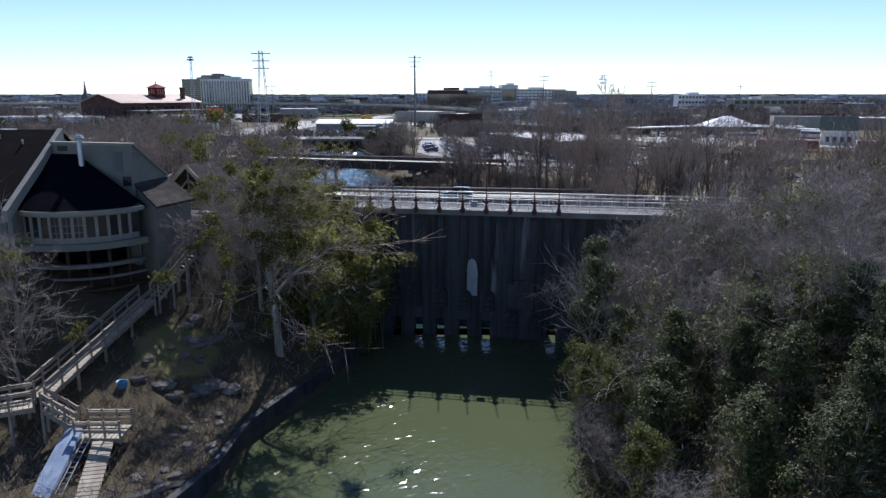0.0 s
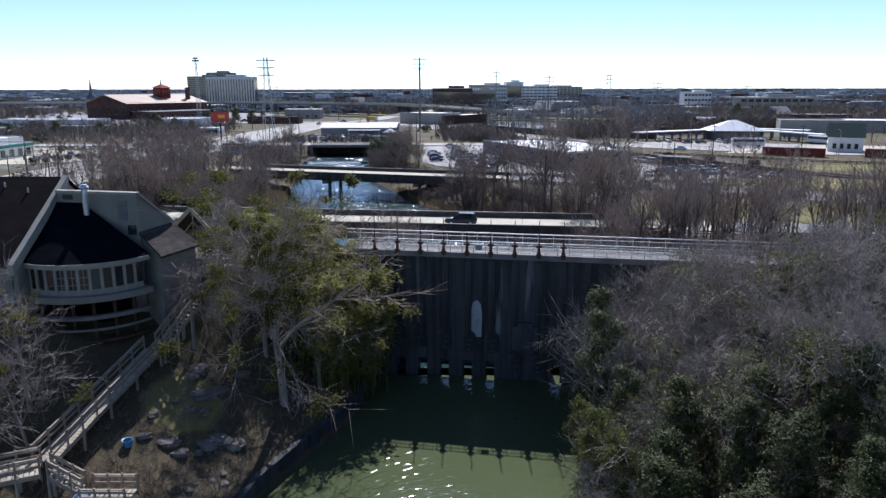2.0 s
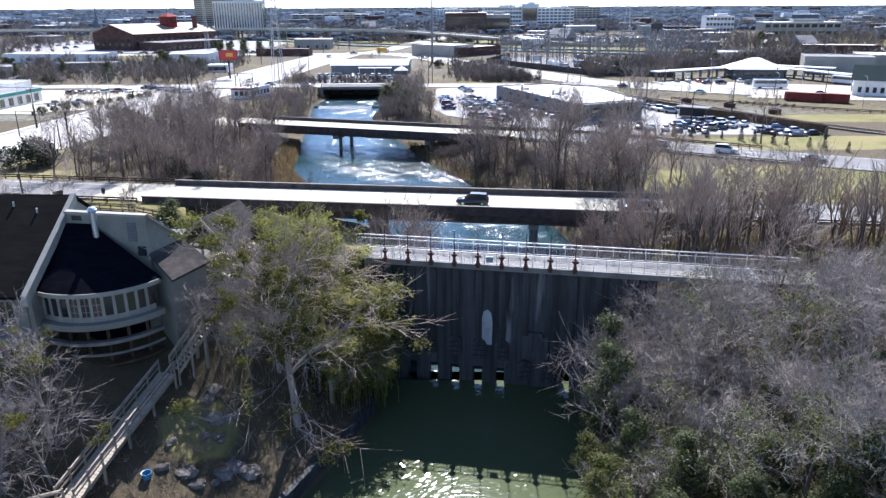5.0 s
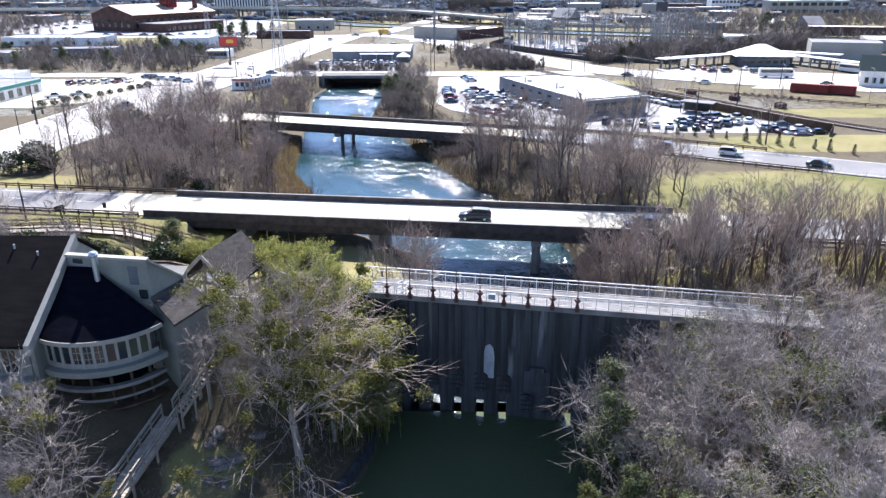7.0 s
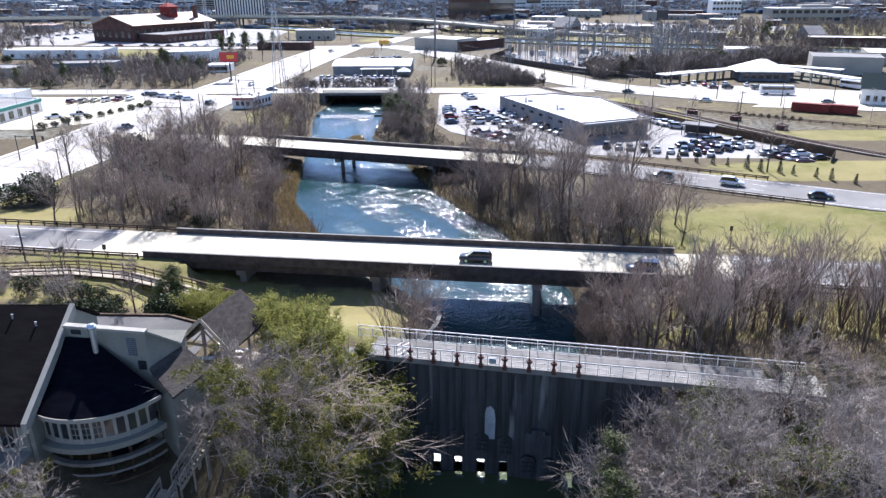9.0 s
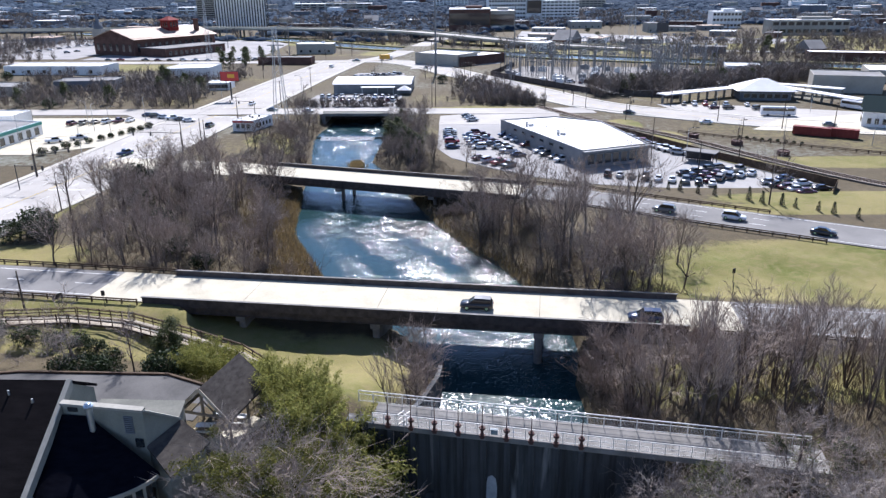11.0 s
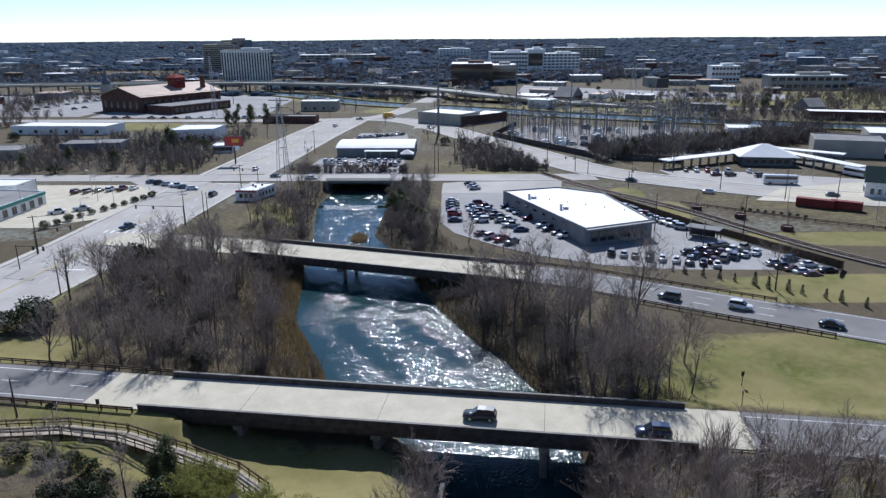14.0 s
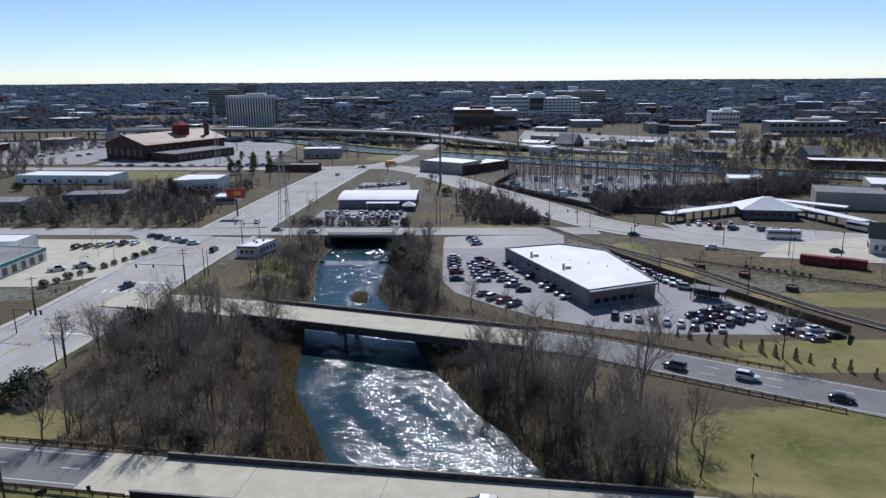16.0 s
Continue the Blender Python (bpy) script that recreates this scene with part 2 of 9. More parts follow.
M = {
    "ground": ground_mat(),
    "dam": dam_mat(),
    "water_low": water_mat("green_pool_water", (0.060, 0.073, 0.036), 0.3, 2.5, 0.06, 0.06),
    "water_up": water_mat("river_water", (0.012, 0.032, 0.036), 0.35, 5.5, 0.11, 0.05),
    "canal": water_mat("canal_water", (0.05, 0.075, 0.085), 0.25, 0.8, 0.2, 0.05),
    "bank_grass": surface("canal_bank_grass", (0.10, 0.10, 0.03), (0.2, 0.17, 0.075), 0.05, 0.95, fine=0.6),
    "tan_felt": surface("grey_green_roof_felt", (0.12, 0.122, 0.108), (0.185, 0.185, 0.162), 0.5, 0.9, fine=6),
    "foam": surface("white_water", (0.35, 0.38, 0.38), (0.8, 0.82, 0.82), 1.2, 0.6, relief=0.6),
    "concrete": surface("pale_concrete", (0.43, 0.395, 0.305), (0.555, 0.517, 0.41), 0.25, 0.9, fine=4),
    "concrete_dark": surface("weathered_concrete", (0.14, 0.135, 0.125), (0.27, 0.26, 0.245), 0.5, 0.9, fine=8),
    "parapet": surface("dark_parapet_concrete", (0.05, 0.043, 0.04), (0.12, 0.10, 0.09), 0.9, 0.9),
    "asphalt": surface("grey_asphalt", (0.155, 0.152, 0.148), (0.225, 0.22, 0.212), 0.12, 0.92, fine=6),
    "asphalt_dark": surface("dark_asphalt", (0.075, 0.074, 0.073), (0.135, 0.132, 0.128), 0.2, 0.92, fine=6),
    "asphalt_pale": surface("sunbleached_asphalt", (0.32, 0.305, 0.28), (0.44, 0.42, 0.39), 0.06, 0.92, fine=3),
    "lot": surface("lot_paving", (0.24, 0.235, 0.23), (0.36, 0.35, 0.34), 0.08, 0.92, fine=3),
    "kerb": surface("kerb_concrete", (0.40, 0.38, 0.33), (0.52, 0.50, 0.45), 0.8, 0.9),
    "paint_white": plain("road_paint_white", (0.75, 0.75, 0.73), 0.7),
    "paint_yellow": plain("road_paint_yellow", (0.6, 0.42, 0.06), 0.7),
    "bark": surface("grey_bark", (0.11, 0.088, 0.07), (0.26, 0.215, 0.18), 1.6, 0.95, fine=14, relief=0.5, stretch=(1, 1, 0.3), per_object=0.45),
    "bark_dark": surface("dark_stem_bark", (0.075, 0.058, 0.048), (0.17, 0.135, 0.115), 1.6, 0.95, fine=14, relief=0.5, stretch=(1, 1, 0.3)),
    "bramble": surface("dead_brambles", (0.12, 0.092, 0.072), (0.27, 0.215, 0.165), 0.5, 0.95, fine=6, relief=0),
    "twig": surface("twig_bark", (0.24, 0.188, 0.155), (0.48, 0.395, 0.335), 0.8, 0.9, relief=0, per_object=0.5),
    "bark_pale": surface("pale_bark", (0.20, 0.17, 0.14), (0.38, 0.34, 0.29), 1.6, 0.95, fine=12, relief=0.4, stretch=(1, 1, 0.3)),
    "twig_pale": surface("pale_twigs", (0.24, 0.205, 0.183), (0.43, 0.378, 0.34), 0.8, 0.8, relief=0, per_object=0.4),
    "leaf_dark": leaf_mat("dark_evergreen_leaves", (0.018, 0.03, 0.011), (0.125, 0.145, 0.055), 0.62, 0.28, 0.2),
    "leaf_ivy": leaf_mat("ivy_leaves", (0.05, 0.068, 0.016), (0.16, 0.165, 0.05), 0.7, 0.35, 0.15),
    "leaf_mid": leaf_mat("creeper_leaves", (0.065, 0.08, 0.03), (0.22, 0.225, 0.10), 0.6, 0.45),
    "leaf_olive": leaf_mat("olive_leaves", (0.062, 0.068, 0.016), (0.18, 0.17, 0.046), 0.75, 0.45),
    "leaf_yellow": leaf_mat("yellow_green_leaves", (0.11, 0.115, 0.022), (0.28, 0.255, 0.06), 0.75, 0.5),
    "leaf_bamboo": leaf_mat("bamboo_leaves", (0.12, 0.14, 0.034), (0.34, 0.33, 0.10), 0.75, 0.55),
    "reed": leaf_mat("dry_reeds", (0.13, 0.098, 0.05), (0.30, 0.225, 0.115), 0.7, 0.35),
    "conifer": leaf_mat("conifer_needles", (0.012, 0.024, 0.010), (0.04, 0.06, 0.02), 0.6, 0.12),
    # the blue is distance haze put into the canopy's base colour
    "far_wood_hazed": surface("hazed_far_canopy", (0.022, 0.04, 0.066), (0.05, 0.078, 0.115), 0.012, 1.0, fine=0.12, relief=0, per_object=0, spec=0.1),
    "far_twig": surface("far_grey_twigs", (0.13, 0.108, 0.092), (0.27, 0.228, 0.198), 0.05, 0.95, fine=0.5, relief=0),
    "wood_new": planks("weathered_deck_boards", (0.34, 0.29, 0.22), (0.54, 0.48, 0.38)),
    "wood_rail": planks("weathered_rail_timber", (0.27, 0.23, 0.18), (0.44, 0.38, 0.31)),
    "wood_dark": planks("dark_stained_timber", (0.055, 0.038, 0.025), (0.13, 0.09, 0.06)),
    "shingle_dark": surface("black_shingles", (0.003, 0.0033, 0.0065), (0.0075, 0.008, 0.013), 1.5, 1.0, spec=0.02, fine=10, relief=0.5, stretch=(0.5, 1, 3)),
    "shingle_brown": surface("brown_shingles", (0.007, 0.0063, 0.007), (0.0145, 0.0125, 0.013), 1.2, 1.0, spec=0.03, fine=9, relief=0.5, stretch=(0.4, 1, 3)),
    "shingle_grey": surface("grey_brown_shingles", (0.04, 0.036, 0.034), (0.085, 0.077, 0.07), 1.2, 1.0, spec=0.04, fine=9, relief=0.5, stretch=(0.4, 1, 3)),
    "beige": surface("beige_cladding", (0.19, 0.195, 0.168), (0.25, 0.255, 0.22), 0.6, 0.85, fine=8, relief=0.1),
    "trim": surface("cream_trim", (0.25, 0.243, 0.213), (0.34, 0.328, 0.287), 1.0, 0.7, relief=0.05),
    "glass": glass_mat("window_glass"),
    "car_glass": glass_mat("car_glass", (0.012, 0.014, 0.016)),
    "rubber": plain("tyre_rubber", (0.02, 0.02, 0.02), 0.85),
    "alloy": plain("wheel_alloy", (0.5, 0.75, 0.5), 0.35, 0.9),
    "lamp_glass": plain("lamp_lens", (0.7, 0.7, 0.7), 0.15),
    "lamp_red": plain("tail_lens", (0.35, 0.02, 0.02), 0.2),
    "galv": plain("galvanised_steel", (0.45, 0.46, 0.47), 0.45, 0.7),
    "steel_grey": plain("dull_grey_steel", (0.2, 0.205, 0.21), 0.7, 0.2),
    "flue": plain("sheet_metal_flue", (0.50, 0.56, 0.62), 0.35, 0.8),
    "white_pipe": plain("pale_painted_rail", (0.70, 0.68, 0.64), 0.5),
    "iron": plain("rusty_iron", (0.095, 0.043, 0.036), 0.75, 0.2),
    "pole_wood": surface("creosoted_pole", (0.06, 0.048, 0.04), (0.13, 0.105, 0.085), 2, 0.9, stretch=(1, 1, 0.2)),
    "steel_dark": plain("dark_steel", (0.05, 0.05, 0.055), 0.5, 0.6),
    "white_wall": surface("white_painted_wall", (0.72, 0.72, 0.70), (0.84, 0.84, 0.82), 0.3, 0.8, fine=5, relief=0.05),
    "white_roof": surface("white_membrane_roof", (0.68, 0.68, 0.68), (0.82, 0.82, 0.82), 0.15, 0.7, fine=3, relief=0.05),
    "grey_wall": surface("grey_metal_cladding", (0.17, 0.18, 0.19), (0.25, 0.26, 0.27), 0.3, 0.6, fine=5, relief=0.1),
    "grey_roof": surface("grey_gravel_roof", (0.17, 0.168, 0.165), (0.28, 0.275, 0.27), 0.1, 0.95, fine=3),
    "brick": surface("brown_brick_wall", (0.075, 0.042, 0.035), (0.14, 0.08, 0.065), 0.3, 0.9, fine=6),
    "brick_red": surface("red_brick_wall", (0.15, 0.018, 0.018), (0.25, 0.036, 0.032), 0.3, 0.85, fine=4),
    "tan_roof": surface("tan_metal_roof", (0.36, 0.26, 0.19), (0.46, 0.34, 0.26), 0.08, 0.6, fine=2),
    "tan_wall": surface("tan_precast_wall", (0.30, 0.285, 0.25), (0.40, 0.38, 0.33), 0.08, 0.85, fine=2),
    "slate_wall": surface("blue_grey_wall", (0.10, 0.115, 0.135), (0.18, 0.195, 0.22), 0.08, 0.7, fine=2),
    "teal": plain("teal_fascia", (0.03, 0.24, 0.20), 0.5),
    "sign_red": plain("red_sign_panel", (0.45, 0.03, 0.03), 0.5),
    "container": surface("red_corrugated_steel", (0.16, 0.03, 0.025), (0.24, 0.05, 0.04), 0.5, 0.6),
    "ballast_pale": surface("pale_gravel", (0.16, 0.153, 0.145), (0.27, 0.26, 0.247), 0.15, 0.95, fine=2),
    "ballast": surface("rail_ballast", (0.12, 0.10, 0.085), (0.25, 0.22, 0.19), 0.6, 0.95, fine=8, relief=0.6),
    "rail_steel": plain("rail_steel", (0.22, 0.17, 0.14), 0.4, 0.8),
    "rock": surface("grey_boulders", (0.11, 0.098, 0.086), (0.25, 0.225, 0.195), 1.2, 0.9, fine=9, relief=0.6, per_object=0.3),
    "blue_tarp": surface("blue_grey_tarpaulin", (0.20, 0.26, 0.36), (0.36, 0.43, 0.54), 1.0, 0.6),
    "blue_tub": plain("blue_plastic", (0.05, 0.22, 0.40), 0.45),
    "bus_white": plain("white_coach_paint", (0.7, 0.7, 0.72), 0.3),
    "yellow": plain("yellow_paint", (0.65, 0.36, 0.03), 0.5),
}

# ---- mesh helpers ----
class Mesh:
    """Collects corners and faces; each face may name one of several materials."""

    def __init__(self):
        self.v, self.f, self.mi = [], [], []

    def face(self, pts, mi=0):
        n = len(self.v)
        self.v.extend(tuple(p) for p in pts)
        self.f.append(tuple(range(n, n + len(pts))))
        self.mi.append(mi)

    def loft(self, rings, mi=0, caps=True, closed=True):
        n, k = len(self.v), len(rings[0])
        for r in rings:
            self.v.extend(tuple(p) for p in r)
        for i in range(len(rings) - 1):
            for j in range(k if closed else k - 1):
                a, b = n + i * k + j, n + i * k + (j + 1) % k
                self.f.append((a, b, b + k, a + k))
                self.mi.append(mi)
        if caps and closed:
            self.f.append(tuple(range(n + k - 1, n - 1, -1)))
            self.f.append(tuple(range(n + (len(rings) - 1) * k, n + len(rings) * k)))
            self.mi += [mi, mi]

    def box(self, c, s, rz=0.0, mi=0, top=1.0):
        """A box of size s round c, turned by rz degrees; top narrows its upper face."""
        co, si = math.cos(radians(rz)), math.sin(radians(rz))
        rings = []
        for z, k in ((-0.5, 1.0), (0.5, top)):
            ring = []
            for a, b in ((-0.5, -0.5), (0.5, -0.5), (0.5, 0.5), (-0.5, 0.5)):
                px, py = a * s[0] * k, b * s[1] * k
                ring.append((c[0] + px * co - py * si, c[1] + px * si + py * co, c[2] + z * s[2]))
            rings.append(ring)
        self.loft(rings, mi)

    def bar(self, p, q, w, h, mi=0):
        """A straight bar of width w and height h from p to q."""
        p, q = Vector(p), Vector(q)
        d = (q - p).normalized()
        side = d.cross(Vector((0, 0, 1)))
        side = side.normalized() if side.length > 1e-4 else Vector((1, 0, 0))
        up = side.cross(d).normalized()
        self.loft([[e + side * a * w / 2 + up * b * h / 2 for a, b in ((-1, -1), (1, -1), (1, 1), (-1, 1))] for e in (p, q)], mi)

    def tube(self, p, q, r0, r1, n=6, mi=0, caps=False):
        p, q = Vector(p), Vector(q)
        d = (q - p).normalized()
        side = d.cross(Vector((0.31, 0.11, 0.94)))
        side = side.normalized() if side.length > 1e-3 else Vector((1, 0, 0))
        up = side.cross(d)
        cs = [(math.cos(2 * math.pi * i / n), math.sin(2 * math.pi * i / n)) for i in range(n)]
        self.loft([[e + side * (r * a) + up * (r * b) for a, b in cs] for e, r in ((p, r0), (q, r1))], mi, caps)

    def prism(self, poly, z0, z1, mi=0):
        """An upright prism over a plan outline; z1 may be one height or a height for each corner."""
        tops = [z1] * len(poly) if isinstance(z1, (int, float)) else z1
        self.loft([[(x, y, z0) for x, y in poly], [(x, y, t) for (x, y), t in zip(poly, tops)]], mi)

    def data(self, name, mats):
        me = bpy.data.meshes.new(name)
        me.from_pydata(self.v, [], self.f)
        for m in mats if isinstance(mats, (list, tuple)) else [mats]:
            me.materials.append(m)
        if any(self.mi):
            me.polygons.foreach_set("material_index", self.mi)
        me.update()
        return me


def part(name, mb, mat, parent=None, label=""):
    """One mesh object under a thing or part; mb is a Mesh or mesh data to share."""
    me = mb if isinstance(mb, bpy.types.Mesh) else mb.data(name, mat)
    ob = new(name, me)
    ob.parent = parent
    if label:
        ob["label"] = label
    return ob


def put(name, me, parent, m):
    """A piece that shares the mesh me, at the pose m inside its parent."""
    ob = new(name, me)
    ob.parent = parent
    ob.matrix_basis = m
    return ob


def thing(name, m, label, category, group=""):
    ob = new(name)
    ob.empty_display_size = 0.3
    ob.matrix_basis = m if isinstance(m, Matrix) else pose(*m)
    return tagged(ob, label, category, group)


def setting(name, mb, mat, label, category, kind="structure"):
    return tagged(part(name, mb, mat), label, category, kind=kind)


def smooth_shade(me):
    me.polygons.foreach_set("use_smooth", [True] * len(me.polygons))
    return me


# ---- the lie of the land ----
RIVER_Y = (-300.0, 20.0, 36.0, 40.0, 46.0, 50.0, 57.0, 61.0, 67.0, 72.0, 79.2, 95.0, 101.8, 109.6, 117.4, 124.0, 130.0, 137.0, 143.0, 150.0, 155.5, 161.0, 167.0, 174.0, 185.0, 210.0, 222.0, 240.0, 255.0, 300)
RIVER_L = (-30.0, -17.0, -15.0, -13.7, -13.3, -11.8, -8.9, -7.8, -7.8, -6.0, -4.0, -2.9, -4.8, -10.5, -19.5, -23.5, -25.5, -28.6, -31.2, -34.6, -36.6, -37.6, -38.4, -39.4, -41.2, -44.8, -46.2, -49.6, -52.0, -50.0)
RIVER_R = (14.0, 8.0, 8.0, 8.0, 9.5, 10.5, 11.0, 11.0, 13.0, 15.0, 15.6, 15.2, 16.8, 16.6, 14.6, 12.2, 9.8, 7.0, 2.8, -0.6, -3.0, -5.6, -7.8, -10.2, -13.6, -22.4, -27.6, -28.0, -27.4, -28.2)
POOL, RIVER = 0.0, 1.8            # water levels below and above the dam
TOWN = 5.94

# road centre lines: x, y, z, and the width
ROAD_SOUTH = ([(-420, 138, 7), (-150, 124, 8.0), (-95, 117.5, 8.4), (-47, 111, 8.5), (38, 101.6, 8.5), (90, 96, 8.3), (180, 84, 8), (460, 60, 8)], 10.4)
ROAD_NORTH = ([(-98, 203, 6.1), (-75, 197.5, 6.7), (-46, 189.6, 7), (-4, 178.2, 7), (27, 166.5, 7), (52, 152.5, 7), (76, 139.5, 7.1), (110, 124, 7.3), (200, 96, 7.6), (460, 72, 8)], 12.6)
ROAD_WEST = ([(-112, 60, 7), (-107, 124, 6.6), (-104, 150, 6.1), (-99.5, 190, 6), (-98.5, 240, 6), (-93, 300, 6), (-87, 400, 6), (-78, 490, 6)], 25.0)
ROAD_CROSS = ([(-260, 291, 6), (-150, 290, 6), (-95, 289, 6.2), (-52, 288.5, 6.5), (-30, 288.5, 6.5), (10, 290, 6.1), (50, 292, 6)], 13.0)
ROAD_EAST = ([(-78, 492, 6), (-37, 487, 6), (6, 397, 6), (32, 345, 6), (52, 302, 6), (80, 281, 6), (118, 258, 6), (210, 232, 6), (470, 190, 6)], 17.0)
ROAD_FAR = ([(-600, 500, 6), (-280, 486, 6), (-90, 484, 6), (-55, 500, 6), (-38, 560, 8.5), (-20, 700, 6.5), (10, 900, 6)], 14.0)
ROADS = (ROAD_SOUTH, ROAD_NORTH, ROAD_WEST, ROAD_CROSS, ROAD_EAST, ROAD_FAR)
CANAL = ([(-420, 800, 6.1), (-167, 700, 6.1), (-86, 598, 6.1), (-13, 561, 6.1), (65, 508, 6.1), (132, 477, 6.1), (193, 452, 6.1), (420, 365, 6.1)], 26.0)


def step(a, b, t):
    k = np.clip((t - a) / (b - a), 0, 1)
    return k * k * (3 - 2 * k)


def line_distance(line, x, y):
    """Distance to a centre line and the height along it."""
    best, high = np.full(np.shape(x), 1e9), np.zeros(np.shape(x))
    for (x0, y0, z0), (x1, y1, z1) in zip(line, line[1:]):
        l2 = (x1 - x0) ** 2 + (y1 - y0) ** 2
        t = np.clip(((x - x0) * (x1 - x0) + (y - y0) * (y1 - y0)) / l2, 0, 1)
        d = np.hypot(x - x0 - t * (x1 - x0), y - y0 - t * (y1 - y0))
        high = np.where(d < best, z0 + t * (z1 - z0), high)
        best = np.minimum(best, d)
    return best, high


def rough(x, y, s, seed=0.0):
    """A cheap smooth unevenness between -1 and 1."""
    return (np.sin(x * s + seed + 1.7 * np.sin(y * s * 0.7 + seed)) + np.sin(y * s * 1.3 - seed * 2 + 1.3 * np.sin(x * s * 0.9))) / 2


def land(x, y):
    """Height of the ground at plan places x, y."""
    x, y = np.asarray(x, float), np.asarray(y, float)
    xl, xr = np.interp(y, RIVER_Y, RIVER_L), np.interp(y, RIVER_Y, RIVER_R)
    dl, dr = xl - x, x - xr
    d = np.maximum(dl, dr)
    west = dl > dr
    # south of the dam
    rise = np.clip((y - 38) / 16, 0.07, 1)
    sw = 1.1 + np.clip(dl, 0, 40) * 0.36 * rise
    sw = sw + (11.0 - sw) * step(56, 67, y) * step(4, 14, dl)
    sw = np.minimum(sw, 11.0)
    se = 0.3 + 10.2 * step(0, 17, dr) + 1.5 * step(15, 60, dr)
    south = np.where(west, sw, se)
    # between the dam and the south road
    nw = 10.9 + (4.6 - 10.9) * step(74, 97, y) + 3.0 * step(-28, -52, x) * step(80, 98, y)
    nw = 2.6 + (nw - 2.6) * step(-1, 9, dl)
    ne = 11.4 + (7.2 - 11.4) * step(71, 94, y)
    ne = 2.5 + (ne - 2.5) * step(-1, 9, dr)
    between = np.where(west, nw, ne)
    # beyond the south road
    north = np.where(west, 2.5 + 4.0 * step(0, 26, dl) + 0.8 * step(60, 90, dl), 2.5 + 4.4 * step(0, 20, dr))
    north = north + (TOWN - north) * step(164, 182, y) * step(8, 20, d)
    z = south + (between - south) * step(66, 69, y)
    z = z + (north - z) * step(106, 122, y)
    z = z + (TOWN - z) * step(298, 303, y)
    z = z + 0.25 * rough(x, y, 0.35) * step(1, 6, d) * (1 - step(140, 168, y)) + 0.12 * rough(x, y, 1.3, 2.0) * step(0, 3, d) * (1 - step(140, 168, y))
    bed = np.where(y < 72, -2.0, 0.2)
    z = np.where(y < 300, bed + (z - bed) * step(-1.2, 0.4, d), z)
    # roads on their banks, but not where a bridge carries them
    for (line, width), gap in zip(ROADS, ((-46, 30), (-54, 13), None, (-54, -26), None, None)):
        dist, high = line_distance(line, x, y)
        near = 1 - step(width / 2 + 1.2, width / 2 + 7.0, dist)
        if gap:
            near = near * np.where((x > gap[0]) & (x < gap[1]) & (d < 34), 0, 1)
        z = z + (high - 0.16 - z) * near
    # the land swells slowly towards the horizon
    far = np.hypot(x, y - 60)
    return z + 13.0 * step(900, 4700, far) + 2.0 * rough(x, y, 0.004, 1.0) * step(900, 2500, far)


def spread(lo, hi, fine_lo, fine_hi, fine, grow):
    out, s = list(np.arange(fine_lo, fine_hi + fine / 2, fine)), fine
    while out[-1] < hi:
        s *= grow
        out.append(out[-1] + s)
    s = fine
    while out[0] > lo:
        s *= grow
        out.insert(0, out[0] - s)
    return np.array(out)


def make_ground():
    gx, gy = spread(-4700, 4700, -125, 135, 1.25, 1.12), spread(-900, 4800, 22, 215, 1.25, 1.05)
    X, Y = np.meshgrid(gx, gy)
    Z = land(X, Y)
    nx, ny = len(gx), len(gy)
    me = bpy.data.meshes.new("ground")
    idx = np.arange(nx * ny).reshape(ny, nx)
    quads = np.stack([idx[:-1, :-1], idx[:-1, 1:], idx[1:, 1:], idx[1:, :-1]], -1).reshape(-1, 4)
    me.from_pydata(np.stack([X, Y, Z], -1).reshape(-1, 3).tolist(), [], quads.tolist())
    me.materials.append(M["ground"])
    smooth_shade(me)
    # which cover lies where
    xl, xr = np.interp(Y, RIVER_Y, RIVER_L), np.interp(Y, RIVER_Y, RIVER_R)
    d = np.maximum(xl - X, X - xr)
    grass = np.zeros_like(X)

    def patch(cx, cy, rx, ry, soft=0.35):
        return 1 - step(1 - soft, 1 + soft, np.hypot((X - cx) / rx, (Y - cy) / ry))
    for p in ((-16, 90, 14, 13), (70, 122, 46, 17), (36, 116, 10, 8), (46, 84, 34, 8), (-48, 100, 26, 9), (-80, 128, 14, 8), (-92, 150, 6, 22), (70, 158, 34, 4), (95, 166, 40, 8),
              (-20.5, 52.5, 3, 3), (-215, 455, 62, 20), (-60, 640, 120, 22), (150, 560, 200, 26), (300, 640, 200, 60), (-40, 545, 40, 18), (8, 297, 24, 5), (56, 262, 6, 10), (66, 238, 5, 12), (-60, 238, 10, 14), (120, 205, 60, 7)):
        grass = np.maximum(grass, patch(*p))
    grass = np.maximum(grass, 0.44 * step(184, 200, Y) * (1 - step(620, 900, Y)) * (0.5 + 0.5 * rough(X, Y, 0.06, 2.0)))
    grass *= step(2, 6, d)
    pale = 0.42 * step(300, 330, Y) * (1 - step(650, 1000, Y)) + 0.1 * step(650, 1000, Y) * (1 - step(1300, 2200, Y))
    pale = np.maximum(pale, 0.5 * step(190, 205, Y) * step(16, 26, d) * (1 - step(330, 360, Y)))
    pale = np.clip(pale - 0.7 * grass, 0, 1)
    col = np.stack([grass, 0 * X, pale, np.ones_like(X)], -1).reshape(-1)
    me.attributes.new("cover", "FLOAT_COLOR", "POINT").data.foreach_set("color", col.astype(np.float32))
    return tagged(new("ground", me), "uneven ground with winter grass, leaf litter and pale worn earth", "ground", kind="structure")


make_ground()


